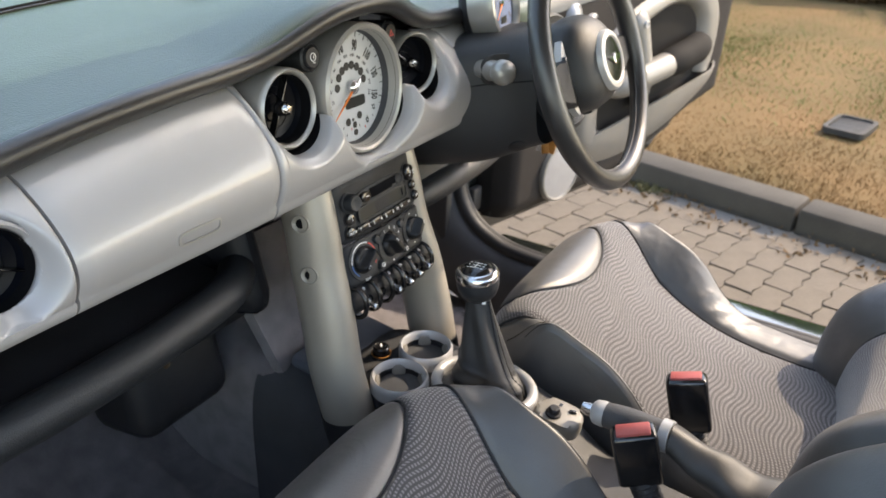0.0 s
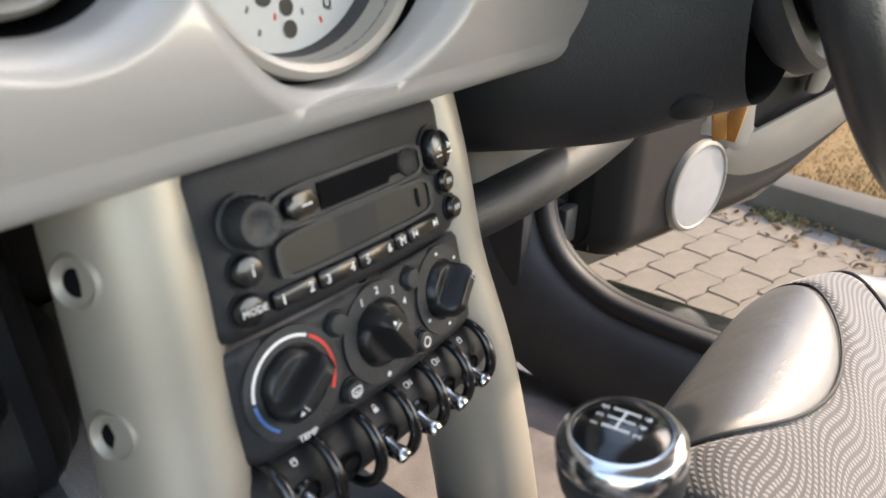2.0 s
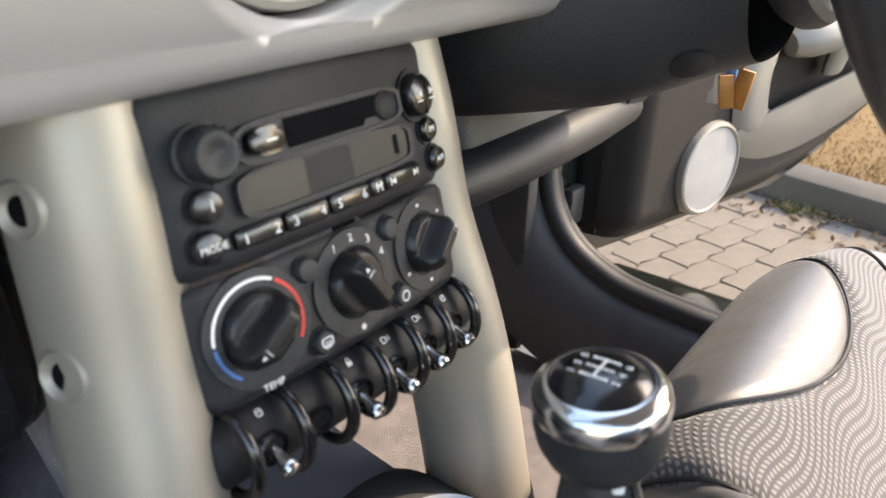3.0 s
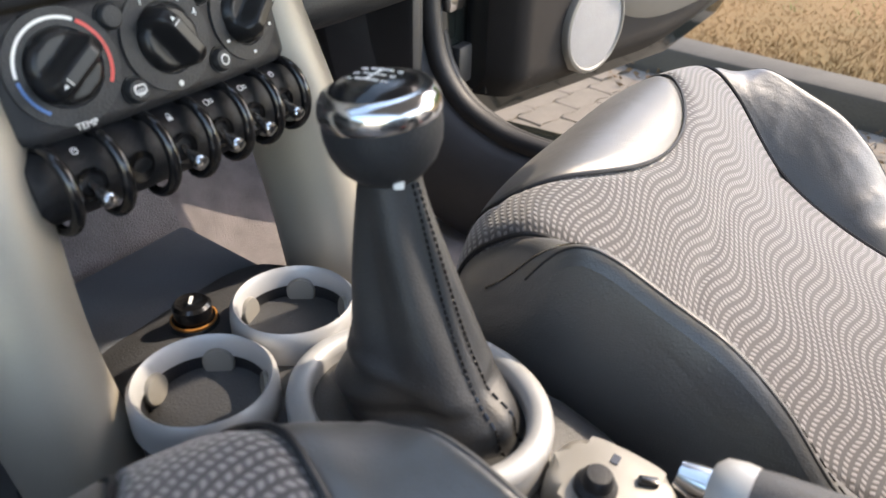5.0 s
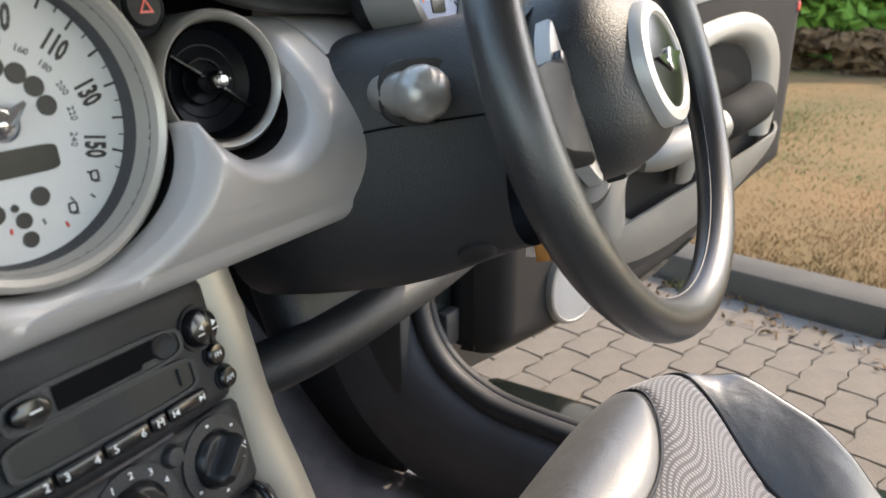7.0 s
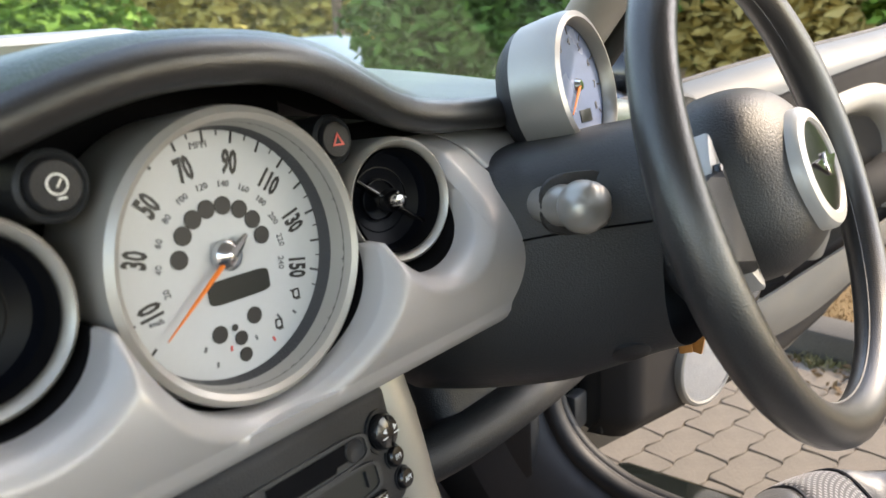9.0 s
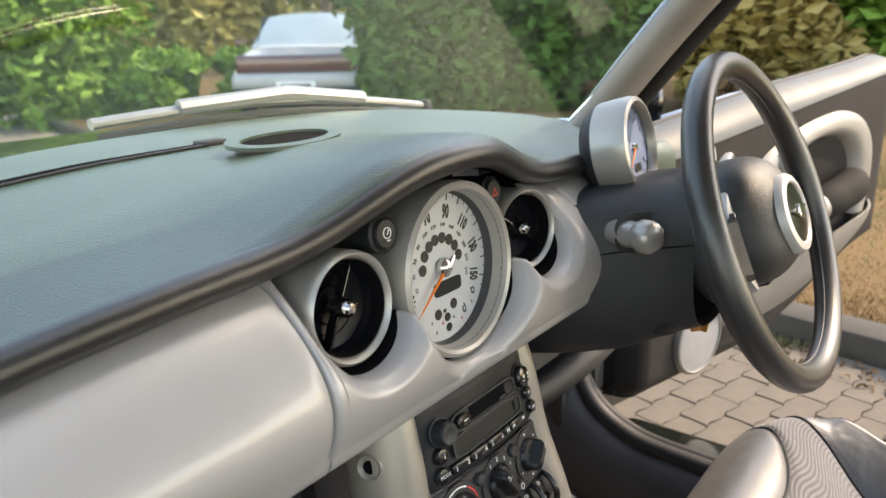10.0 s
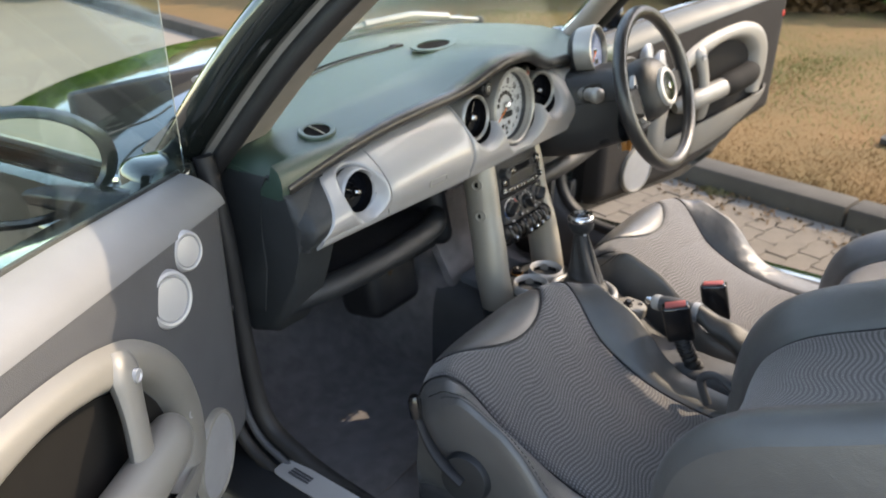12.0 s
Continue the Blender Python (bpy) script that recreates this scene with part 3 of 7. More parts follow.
for mph in range(10, 160, 20):
    a = clock(mph)
    writing(str(mph), 0.0146 if mph < 100 else 0.0134, on_dial(0.645, a) @ pose(0, 0, 0, 0, 0, -math.degrees(a) * 0.9) @ Matrix.Diagonal((0.66, 1.22, 1, 1)), DIALBLACK, speedo, "numeral", bold=0.00050)
for mph in range(0, 160, 5):
    a = clock(mph)
    long = mph % 10 == 0
    part("tick", rbox((0.0013 if long else 0.0007, 0.0075 if long else 0.003, 0.0004), on_dial(0.828 if long else 0.845, a) @ pose(0, 0, 0, 0, 0, -math.degrees(a)), 0), DIALBLACK, speedo)
for kmh in range(20, 260, 20):
    a = clock(kmh / 1.609)
    writing(str(kmh), 0.0052, on_dial(0.495, a) @ pose(0, 0, 0, 0, 0, -math.degrees(a) * 0.9), GREYPRINT, speedo, "small_numeral")
writing("MPH", 0.0055, on_dial(0.72, clock(78)) @ T(0, 0.004, 0), GREYPRINT, speedo)
writing("km/h", 0.0042, on_dial(0.66, clock(0) + 0.16), GREYPRINT, speedo)
for a in (-82, -55, -33, -12, 10, 33, 55, 78):
    part("warning_lamp", prism(oval(0.0052, 0.0052, 20), 0.0004, on_dial(0.345, radians(a))), DIALBLACK, speedo)
for x, y, r in ((-0.012, -0.042, 0.005), (0.012, -0.038, 0.005), (0.001, -0.048, 0.0042), (0.002, -0.058, 0.0042), (-0.002, -0.041, 0.002)):
    part("warning_lamp", prism(oval(r, r, 18), 0.0004, SM @ T(x, y, FACE + 0.0003)), DIALBLACK, speedo)
for k, a in enumerate((205, 196, 187, 178, 168, 158, 147, 138, 128)):
    part("fuel_mark", rbox((0.0012, 0.003, 0.0004), on_dial(0.76 if k % 2 else 0.66, radians(a)) @ pose(0, 0, 0, 0, 0, -a), 0), RED if k in (2, 5) else GREYPRINT, speedo)
for a, r in ((128, 0.70), (150, 0.70)):
    m = on_dial(r, radians(a))
    sign = part("dial_symbol", ring_plate(oval(0.0026, 0.0030, 16, 5), oval(0.0017, 0.0020, 16, 5), 0.0004, m), DIALBLACK, speedo)
    part("symbol_bar", rbox((0.0034, 0.0007, 0.0004), m @ T(0.0010, -0.0035, 0.0002), 0), DIALBLACK, sign)
part("display", prism(oval(0.0205, 0.0068, 32, 6), 0.0005, SM @ T(0.006, -0.0195, FACE + 0.0003)), LCD, speedo, "dark empty display")
na = clock(0)
nd = Vector((math.sin(na), math.cos(na), 0))
needle = part("needle", tube([SM @ (nd * r + Vector((0, 0, FACE + 0.006))) for r in (0.006, 0.03, 0.057)], [0.0016, 0.0012, 0.0004], 6), ORANGE, speedo, "slim orange needle")
part("needle_tail", tube([SM @ (nd * -r + Vector((0, 0, FACE + 0.0068))) for r in (0.0, 0.008, 0.015)], [0.004, 0.003, 0.0012], 8), CHROME, speedo)
part("needle_cap", lathe([(0, 0.008), (0.0045, 0.0075), (0.0085, 0.004), (0.009, 0)], SM @ T(0, 0, FACE + 0.002), 24), CHROME, speedo, "domed silver needle cap")


def round_button(base, name, label, icon):
    b = thing(name, base, label, "button")
    m = frame_at(base, (0, -1, 0.12))
    part("surround", lathe([(0.0165, -0.05), (0.0165, -0.002), (0.0145, 0.0), (0.0125, -0.002)], m, 32), SOFTBLACK, b)
    part("cap", lathe([(0.0123, -0.02), (0.0123, 0.0), (0.011, 0.0022), (0, 0.003)], m, 32), BLACK, b)
    if icon:
        part("red_triangle", ring_plate([(-0.005, -0.004), (0.005, -0.004), (0, 0.0045)], [(-0.003, -0.0028), (0.003, -0.0028), (0, 0.0024)], 0.0004, m @ T(0, 0, 0.003)), RED, b)
    else:
        part("dial_icon", ring_plate(oval(0.0048, 0.0048, 24), oval(0.0040, 0.0040, 24), 0.0004, m @ T(0, 0.0005, 0.0028)), WHITEPRINT, b)
        part("icon_hand", rbox((0.0008, 0.0045, 0.0004), m @ pose(0.001, 0.001, 0.003, 0, 0, -35), 0), WHITEPRINT, b)
        part("icon_bar", rbox((0.004, 0.0009, 0.0004), m @ T(0.001, -0.0058, 0.0029), 0), WHITEPRINT, b)


round_button(Vector((-0.084, -0.016, 1.005)), "trip_button", "round black push button with a white gauge sign", False)
round_button(Vector((0.101, 0.004, 1.002)), "hazard_button", "round black push button with a red triangle", True)


# ---- centre console: silver legs, radio, heater, toggle switches ----
def console_leg(sx):
    pts = smooth_path([(0.088 * sx, 0.010, 0.885), (0.094 * sx, -0.012, 0.810), (0.098 * sx, -0.026, 0.745), (0.106 * sx, -0.046, 0.68), (0.1115 * sx, -0.060, 0.62), (0.110 * sx, -0.075, 0.56), (0.106 * sx, -0.092, 0.49)], 30)
    leg = thing("console_leg", (0.108 * sx, -0.09, 0.49), "curved satin silver leg holding up the centre console", "console leg", "console legs")
    part("tube", tube(pts, [0.0370 + 0.002 * k / 30 for k in range(31)], 32, flat=0.80, up=(1, 0, 0)), SATIN, leg)
    part("foot", tube([pts[-5], pts[-1], pts[-1] + Vector((0, -0.01, -0.03))], [0.0400, 0.042, 0.043], 24, flat=0.82, up=(1, 0, 0)), SOFTBLACK, leg)
    for z in (0.808, 0.745):
        c = min(pts, key=lambda p: abs(p.z - z))
        k = pts.index(c)
        d = (pts[k + 1] - pts[k - 1]).normalized()
        n = Vector((0.93 * sx, -0.36, 0))
        n = (n - d * n.dot(d)).normalized()
        m = frame_at(c + n * 0.0310, n)
        hole = part("screw_hole", lathe([(0.0125, -0.0010), (0.0105, 0.0012), (0.0085, -0.0002), (0.0062, -0.003)], m, 24), SATIN, leg)
        part("screw", lathe([(0, -0.0002), (0.0060, -0.0004), (0.0068, -0.005)], m, 18), VOID, hole, "dark sunk screw")


console_leg(-1)
console_leg(1)

DN = Vector((0, -0.24, -0.97)).normalized()
PN = Vector((0, -0.97, 0.24)).normalized()
CP = Matrix(((1, 0, 0, 0), (0, -DN.y, PN.y, -0.046), (0, -DN.z, PN.z, 0.8475), (0, 0, 0, 1)))   # console plane: x, up, out


def cp(x, down, out=0.0):
    return CP @ T(x, -down, out)


def bow(x):
    """The console fronts curve back towards both ends."""
    return -0.95 * x * x


def cb(x, down, out=0.0):
    """A place on the bowed console front."""
    return cp(x, down, bow(x) + out) @ pose(0, 0, 0, 0, math.degrees(math.atan(1.9 * x)))


def bowed_front(d0, d1, half, r=0.014):
    """A console front bowed sideways, with rounded ends and a rolled edge."""
    def fn(u, v):
        x = half * (2 * u - 1)
        e = max(abs(x) - half + r, 0) / r
        mid, hgt = (d0 + d1) / 2, (d1 - d0) / 2
        q = hgt - r * 0.55 * (1 - math.sqrt(max(1 - e * e, 0)))
        w = 2 * v - 1
        roll = 0.0022 * max(1 - (hgt * (1 - abs(w))) / 0.0022, 0) ** 2 + 0.006 * e ** 3
        return cp(x, mid + q * w, bow(x) - roll).translation
    return thick(sheet(fn, 48, 20), 0.012)


radio = thing("car_radio", (0, -0.06, 0.79), "black car radio with a cassette slot and dark display", "radio")
part("fascia", bowed_front(-0.006, 0.0695, 0.0890), BLACK, radio, "matt black front", sharp=50)
slot_out = oval(0.0515, 0.0098, 44, 4.5)
slot = part("slot_frame", ring_plate(slot_out, oval(0.0490, 0.0080, 44, 4.5), 0.0026, cp(0.003, 0.0215, -0.0014)), SOFTBLACK, radio)
part("slot_bed", prism(oval(0.0490, 0.0080, 44, 4.5), 0.0006, cp(0.003, 0.0215, -0.0006)), SOFTBLACK, slot)
part("cassette_slot", prism([(-0.027, -0.0062), (0.020, -0.0062), (0.0215, -0.0035), (0.0305, -0.0035), (0.0305, 0.0066), (-0.027, 0.0066)], 0.0006, cp(0.006, 0.0215, 0.0003)), VOID, radio)
part("finger_scoop", lathe([(0.0075, 0.0006), (0.0070, 0.0012), (0.005, 0.0002), (0, -0.0004)], cp(0.0425, 0.0210, 0.0004), 24), BLACK, radio)
part("eject_button", prism(oval(0.0098, 0.0058, 28, 2.6), 0.0052, cp(-0.0345, 0.0212, 0.0002), 0.0018, 3), GLOSSBLACK, radio)
part("eject_mark", rbox((0.0060, 0.0009, 0.0004), cp(-0.0330, 0.0212, 0.0056), 0), WHITEPRINT, radio)
display_frame = part("display_frame", ring_plate(oval(0.0555, 0.0108, 44, 5), oval(0.0525, 0.0086, 44, 6), 0.0022, cp(0.003, 0.0420, -0.0012)), SOFTBLACK, radio)
part("display", prism(oval(0.0525, 0.0086, 40, 6), 0.0006, cp(0.003, 0.0420, -0.0008)), LCD, display_frame, "dark glossy display")
part("display_lip", rbox((0.0016, 0.0100, 0.0030), cp(0.0465, 0.0415, 0.0002), 0.0006), BLACK, display_frame)
for xa, xb, texts in ((-0.0585, -0.0345, ("1", "2")), (-0.0330, -0.0085, ("3", "4")), (-0.0070, 0.0190, ("5", "6")), (0.0205, 0.0305, ("M",)), (0.0320, 0.0600, ("", ""))):
    x, w = (xa + xb) / 2, xb - xa
    b = part("preset_button", rbox((w, 0.0088, 0.006), cb(x, 0.0582, 0.0012), 0.0018, 3), GLOSSBLACK, radio)
    for k, label in enumerate(texts):
        dx = (k - 0.5) * w * 0.64 if len(texts) > 1 else 0
        if label:
            writing(label, 0.0062, cb(x + dx, 0.0584, 0.0044), WHITEPRINT, b, "digit")
        else:
            part("skip_mark", prism([(-0.0018, 0), (0.0012, 0.0018), (0.0012, -0.0018)] if k == 0 else [(0.0018, 0), (-0.0012, -0.0018), (-0.0012, 0.0018)], 0.0003, cb(x + dx, 0.0582, 0.0044)), WHITEPRINT, b)
            part("skip_bar", rbox((0.0006, 0.0034, 0.0004), cb(x + dx + (-0.0024 if k == 0 else 0.0024), 0.0582, 0.0045), 0), WHITEPRINT, b)
vol = part("volume_knob", lathe([(0.0130, -0.001), (0.0130, 0.0018), (0.0112, 0.0026), (0.0106, 0.012), (0.0090, 0.0150), (0.006, 0.0152), (0.0045, 0.0142), (0, 0.0140)], cb(-0.062, 0.0205, 0), 36), SOFTBLACK, radio, "ribbed black volume knob")
for k in range(20):
    a = 2 * math.pi * k / 20
    part("rib", rbox((0.0010, 0.0010, 0.010), cb(-0.062, 0.0205, 0.0068) @ T(0.0109 * math.cos(a), 0.0109 * math.sin(a), 0), 0), BLACK, vol)
for x, y, mark in ((-0.0665, 0.0405, "i"), (-0.0700, 0.0572, "MODE")):
    part("button_rim", lathe([(0.0088, -0.001), (0.0086, 0.0010), (0.0074, 0.0008)], cb(x, y, 0), 24), BLACK, radio)
    b = part("round_button", lathe([(0.0074, -0.001), (0.0074, 0.003), (0.0062, 0.0048), (0.003, 0.0054), (0, 0.0055)], cb(x, y, 0), 24), GLOSSBLACK, radio)
    writing(mark, 0.0075 if mark == "i" else 0.0044, cb(x + 0.0005, y, 0.0056), WHITEPRINT, b)
sm0 = cb(0.0690, 0.0210, 0)
part("seek_surround", lathe([(0.0140, -0.001), (0.0138, 0.0014), (0.0118, 0.0012), (0.0112, -0.001)], sm0, 32), BLACK, radio)
sk = part("seek_knob", lathe([(0.0110, -0.001), (0.0110, 0.005), (0.0100, 0.0072), (0.006, 0.0084), (0, 0.0086)], sm0, 30), GLOSSBLACK, radio)
part("seek_split", rbox((0.0008, 0.0205, 0.0010), sm0 @ T(0.0012, 0, 0.0080), 0), VOID, sk)
for dx, side in ((-0.0042, -1), (0.0058, 1)):
    part("arrow", prism([(-0.0020, 0), (0.0014, -0.0020), (0.0014, 0.0020)] if side < 0 else [(0.0020, 0), (-0.0014, 0.0020), (-0.0014, -0.0020)], 0.0003, sm0 @ T(dx, 0.0012, 0.0086)), WHITEPRINT, sk)
    part("arrow_bar", rbox((0.0048, 0.0007, 0.0003), sm0 @ T(dx + 0.0006 * side, -0.0028, 0.0085), 0), WHITEPRINT, sk)
for x, y, mark in ((0.0755, 0.0402, "FM"), (0.0795, 0.0568, "AM")):
    part("button_rim", lathe([(0.0082, -0.001), (0.0080, 0.0010), (0.0068, 0.0008)], cb(x, y, 0), 24), BLACK, radio)
    b = part("round_button", lathe([(0.0068, -0.001), (0.0068, 0.003), (0.0056, 0.0048), (0, 0.0054)], cb(x, y, 0), 24), GLOSSBLACK, radio)
    writing(mark, 0.0046, cb(x, y, 0.0056), WHITEPRINT, b)

heater = thing("heater_panel", (0, -0.07, 0.72), "black heater panel with three rotary knobs", "heater controls")
part("panel", bowed_front(0.0715, 0.1290, 0.0890), BLACK, heater, "matt black panel", sharp=50)


def rotary(x, down, r, turn, name):
    m = cb(x, down, 0)
    part("dial_ring", lathe([(r * 1.62, -0.001), (r * 1.60, 0.0008), (r * 1.1, 0.0010), (r * 1.05, 0.0002)], m, 44), SOFTBLACK, heater)
    mk = m @ pose(0, 0, 0, 0, 0, turn)

    def fn(u, v):
        a = 2 * math.pi * u
        if v > 0.92:
            q, drop = 1.0, 1.0
        else:
            q, drop = v / 0.92, 0.0
        rim = r * (1 - 0.05 * max(math.cos(6 * a), 0) ** 3)
        x1, y1 = rim * q * math.cos(a), rim * q * math.sin(a)
        ridge = 1 - smoothstep(r * 0.16, r * 0.50, abs(x1))
        h = 0.0075 + 0.0105 * ridge * (1 - 0.35 * smoothstep(r * 0.55, r * 1.0, abs(y1))) - 0.0016 * (1 - ridge) * smoothstep(r * 0.95, r * 0.45, abs(abs(x1) - r * 0.62))
        h -= 0.0020 * max(q - 0.86, 0) / 0.14
        return mk @ Vector((x1 * (1.04 if drop else 1), y1 * (1.04 if drop else 1), -0.001 if drop else h))
    k = part("rotary_knob", sheet(fn, 72, 26, closed_u=True), KNOBBLACK, heater, "satin black lobed rotary knob", sharp=40)
    part("pointer", prism([(-0.0022, 0), (0.0022, 0), (0, 0.0045)], 0.0003, mk @ pose(0, r * 0.50, 0.0178, -12)), WHITEPRINT, k)


def arc_band(m, r, a0, a1, w, mat, parent, name):
    def fn(u, v):
        a = radians(a0 + (a1 - a0) * u)
        rr = r + w * (v - 0.5)
        return m @ Vector((rr * math.sin(a), rr * math.cos(a), 0.0013))
    part(name, sheet(fn, 24, 1), mat, parent, sharp=0)


HT, HF, HA = (-0.0565, 0.0985), (0.0, 0.0985), (0.0560, 0.0980)
rotary(*HT, 0.0168, 124, "temp")
rotary(*HF, 0.0165, 32, "fan")
rotary(*HA, 0.0158, -50, "air")
writing("TEMP", 0.0046, cb(HT[0], HT[1] + 0.0270, 0.0012), WHITEPRINT, heater)
arc_band(cb(*HT), 0.0222, -88, 30, 0.0015, WHITEPRINT, heater, "white_arc")
arc_band(cb(*HT), 0.0222, 34, 122, 0.0018, RED, heater, "red_arc")
arc_band(cb(*HT), 0.0222, -142, -92, 0.0015, BLUE, heater, "blue_arc")
writing("TEMP", 0.0052, cb(-0.0565, 0.1235, 0.0004), WHITEPRINT, heater)
for k, label in enumerate(("1", "2", "3", "4")):
    a = radians(-26 + 31 * k)
    writing(label, 0.0058, cb(*HF, 0.0013) @ T(0.0220 * math.sin(a), 0.0220 * math.cos(a), 0), WHITEPRINT, heater, "digit")
for k in range(4):
    part("fan_sign", rbox((0.0008, 0.0030, 0.0003), cb(-0.001, 0.1215, 0.0013) @ pose(0, 0, 0, 0, 0, 45 * k), 0), WHITEPRINT, heater)
for a in (-2, 52, 116, 178, -122):
    part("air_sign", rbox((0.0022, 0.0016, 0.0003), cb(*HA, 0.0013) @ T(0.0212 * math.sin(radians(a)), 0.0212 * math.cos(radians(a)), 0), 0), WHITEPRINT, heater)
for x, d, icon in ((-0.0275, 0.0820, 0), (-0.0270, 0.1180, 1), (0.0285, 0.0808, 0), (0.0292, 0.1172, 2)):
    part("button_rim", lathe([(0.0074, -0.001), (0.0073, 0.0009), (0.0062, 0.0006)], cb(x, d, 0), 24), SOFTBLACK, heater)
    b = part("push_button", lathe([(0.0062, -0.001), (0.0062, 0.0022), (0.0050, 0.0040), (0, 0.0046)], cb(x, d, 0), 24), SOFTBLACK, heater)
    if icon == 1:
        part("icon", ring_plate(oval(0.0034, 0.0024, 16, 4), oval(0.0027, 0.0018, 16, 4), 0.0003, cb(x, d - 0.0006, 0.0045)), WHITEPRINT, b)
        for q in (-1, 0, 1):
            part("icon_line", rbox((0.0004, 0.0038, 0.0003), cb(x + q * 0.0013, d + 0.0008, 0.0047), 0), WHITEPRINT, b)
    elif icon == 2:
        part("icon", ring_plate(oval(0.0030, 0.0030, 16), oval(0.0023, 0.0023, 16), 0.0003, cb(x, d, 0.0045)), WHITEPRINT, b)

toggles = thing("toggle_switch_panel", (0, -0.08, 0.69), "black rounded panel with five toggle switches between glossy guard loops", "switch panel")
TC = CP @ Vector((0, -0.1490, -0.0185))
BR = 0.0205


def barrel_y(x):
    return TC.y + 0.80 * x * x


part("barrel", tube([(x, barrel_y(x), TC.z) for x in (-0.0900, -0.0885, -0.06, -0.03, 0, 0.03, 0.06, 0.0885, 0.0900)], [BR - 0.003] + [BR] * 7 + [BR - 0.003], 36), BLACK, toggles, "matt black rounded housing")


def on_barrel(x, deg, out=0.0):
    """A frame on the housing, deg above its foremost line."""
    a = radians(deg)
    n = Vector((0, -math.cos(a), math.sin(a)))
    return frame_at(Vector((x, barrel_y(x), TC.z)) + n * (BR + out), n, (0, math.sin(a), math.cos(a)))


for k in range(7):
    x = -0.0795 + 0.0265 * k
    loop = []
    for q in range(19):
        deg = 76 - 150 * q / 18
        lift = 0.0105 * math.sin(math.pi * q / 18) ** 0.55 - 0.0015
        loop.append(on_barrel(x, deg, lift).translation)
    part("guard_loop", tube(loop, [0.0024 + 0.0009 * math.sin(math.pi * q / 18) for q in range(19)], 12, up=(1, 0, 0)), GLOSSBLACK, toggles, "glossy black guard loop")


def toggle_icon(kind, m):
    bars = []
    if kind == "lock":
        part("icon", rbox((0.0030, 0.0024, 0.0003), m @ T(0, -0.0008, 0), 0), WHITEPRINT, toggles)
        part("icon_ring", ring_plate(oval(0.0012, 0.0015, 12), oval(0.0008, 0.0011, 12), 0.0003, m @ T(0, 0.0010, 0)), WHITEPRINT, toggles)
        return
    part("icon", ring_plate(oval(0.0017, 0.0019, 14, 3), oval(0.0012, 0.0014, 14, 3), 0.0003, m @ T(-0.0010 if kind == "lamp" else 0, 0, 0)), WHITEPRINT, toggles)
    if kind == "lamp":
        bars = [(0.0022, 0.0010), (0.0022, 0.0), (0.0022, -0.0010)]
    elif kind == "window":
        bars = [(0.0, 0.0004)]
    for bx, by in bars:
        part("icon_bar", rbox((0.0024, 0.0004, 0.0003), m @ T(bx, by, 0), 0), WHITEPRINT, toggles)


for k, kind in enumerate(("window", "", "lock", "lamp", "lamp", "window")):
    x = -0.0663 + 0.0265 * k
    socket_m = on_barrel(x + 0.0005, 2)
    if not kind:
        part("dimple", lathe([(0.0082, 0.0006), (0.0070, 0.0004), (0.004, -0.0004), (0, -0.0006)], socket_m, 24), GLOSSBLACK, toggles)
        continue
    part("switch_socket", lathe([(0.0088, -0.0006), (0.0082, 0.0012), (0.0062, 0.0010), (0.005, -0.0008), (0, -0.001)], socket_m, 24), GLOSSBLACK, toggles)
    lean = socket_m @ pose(0, 0, 0, 24)
    part("toggle", lathe([(0.0024, -0.001), (0.0027, 0.0050), (0.0040, 0.0095), (0.0046, 0.0120), (0.0040, 0.0142), (0.002, 0.0150), (0, 0.0152)], lean, 18), CHROME, toggles, "chrome-tipped toggle")
    toggle_icon(kind, on_barrel(x + 0.0005, 52, 0.0004))


# ---- tunnel console: cup holders, socket, gear lever, mirror switch, handbrake ----
TZ = 0.578
tunnel = thing("tunnel_console", (0, -0.35, 0.30), "dark plastic tunnel console between the seats", "centre console")


def tunnel_fn(u, v):
    a = math.pi * u
    y = 0.10 - 0.82 * v
    half = 0.114 - 0.030 * smoothstep(0.30, 0.42, v) - 0.024 * smoothstep(0.55, 0.75, v)
    top = TZ - 0.030 * smoothstep(0.20, 0.10, v) - 0.002 - 0.070 * smoothstep(0.46, 0.62, v)
    c, s = math.cos(a), math.sin(a)
    return Vector((half * math.copysign(abs(c) ** 0.4, c), y, 0.28 + (top - 0.28) * abs(s) ** 0.35))


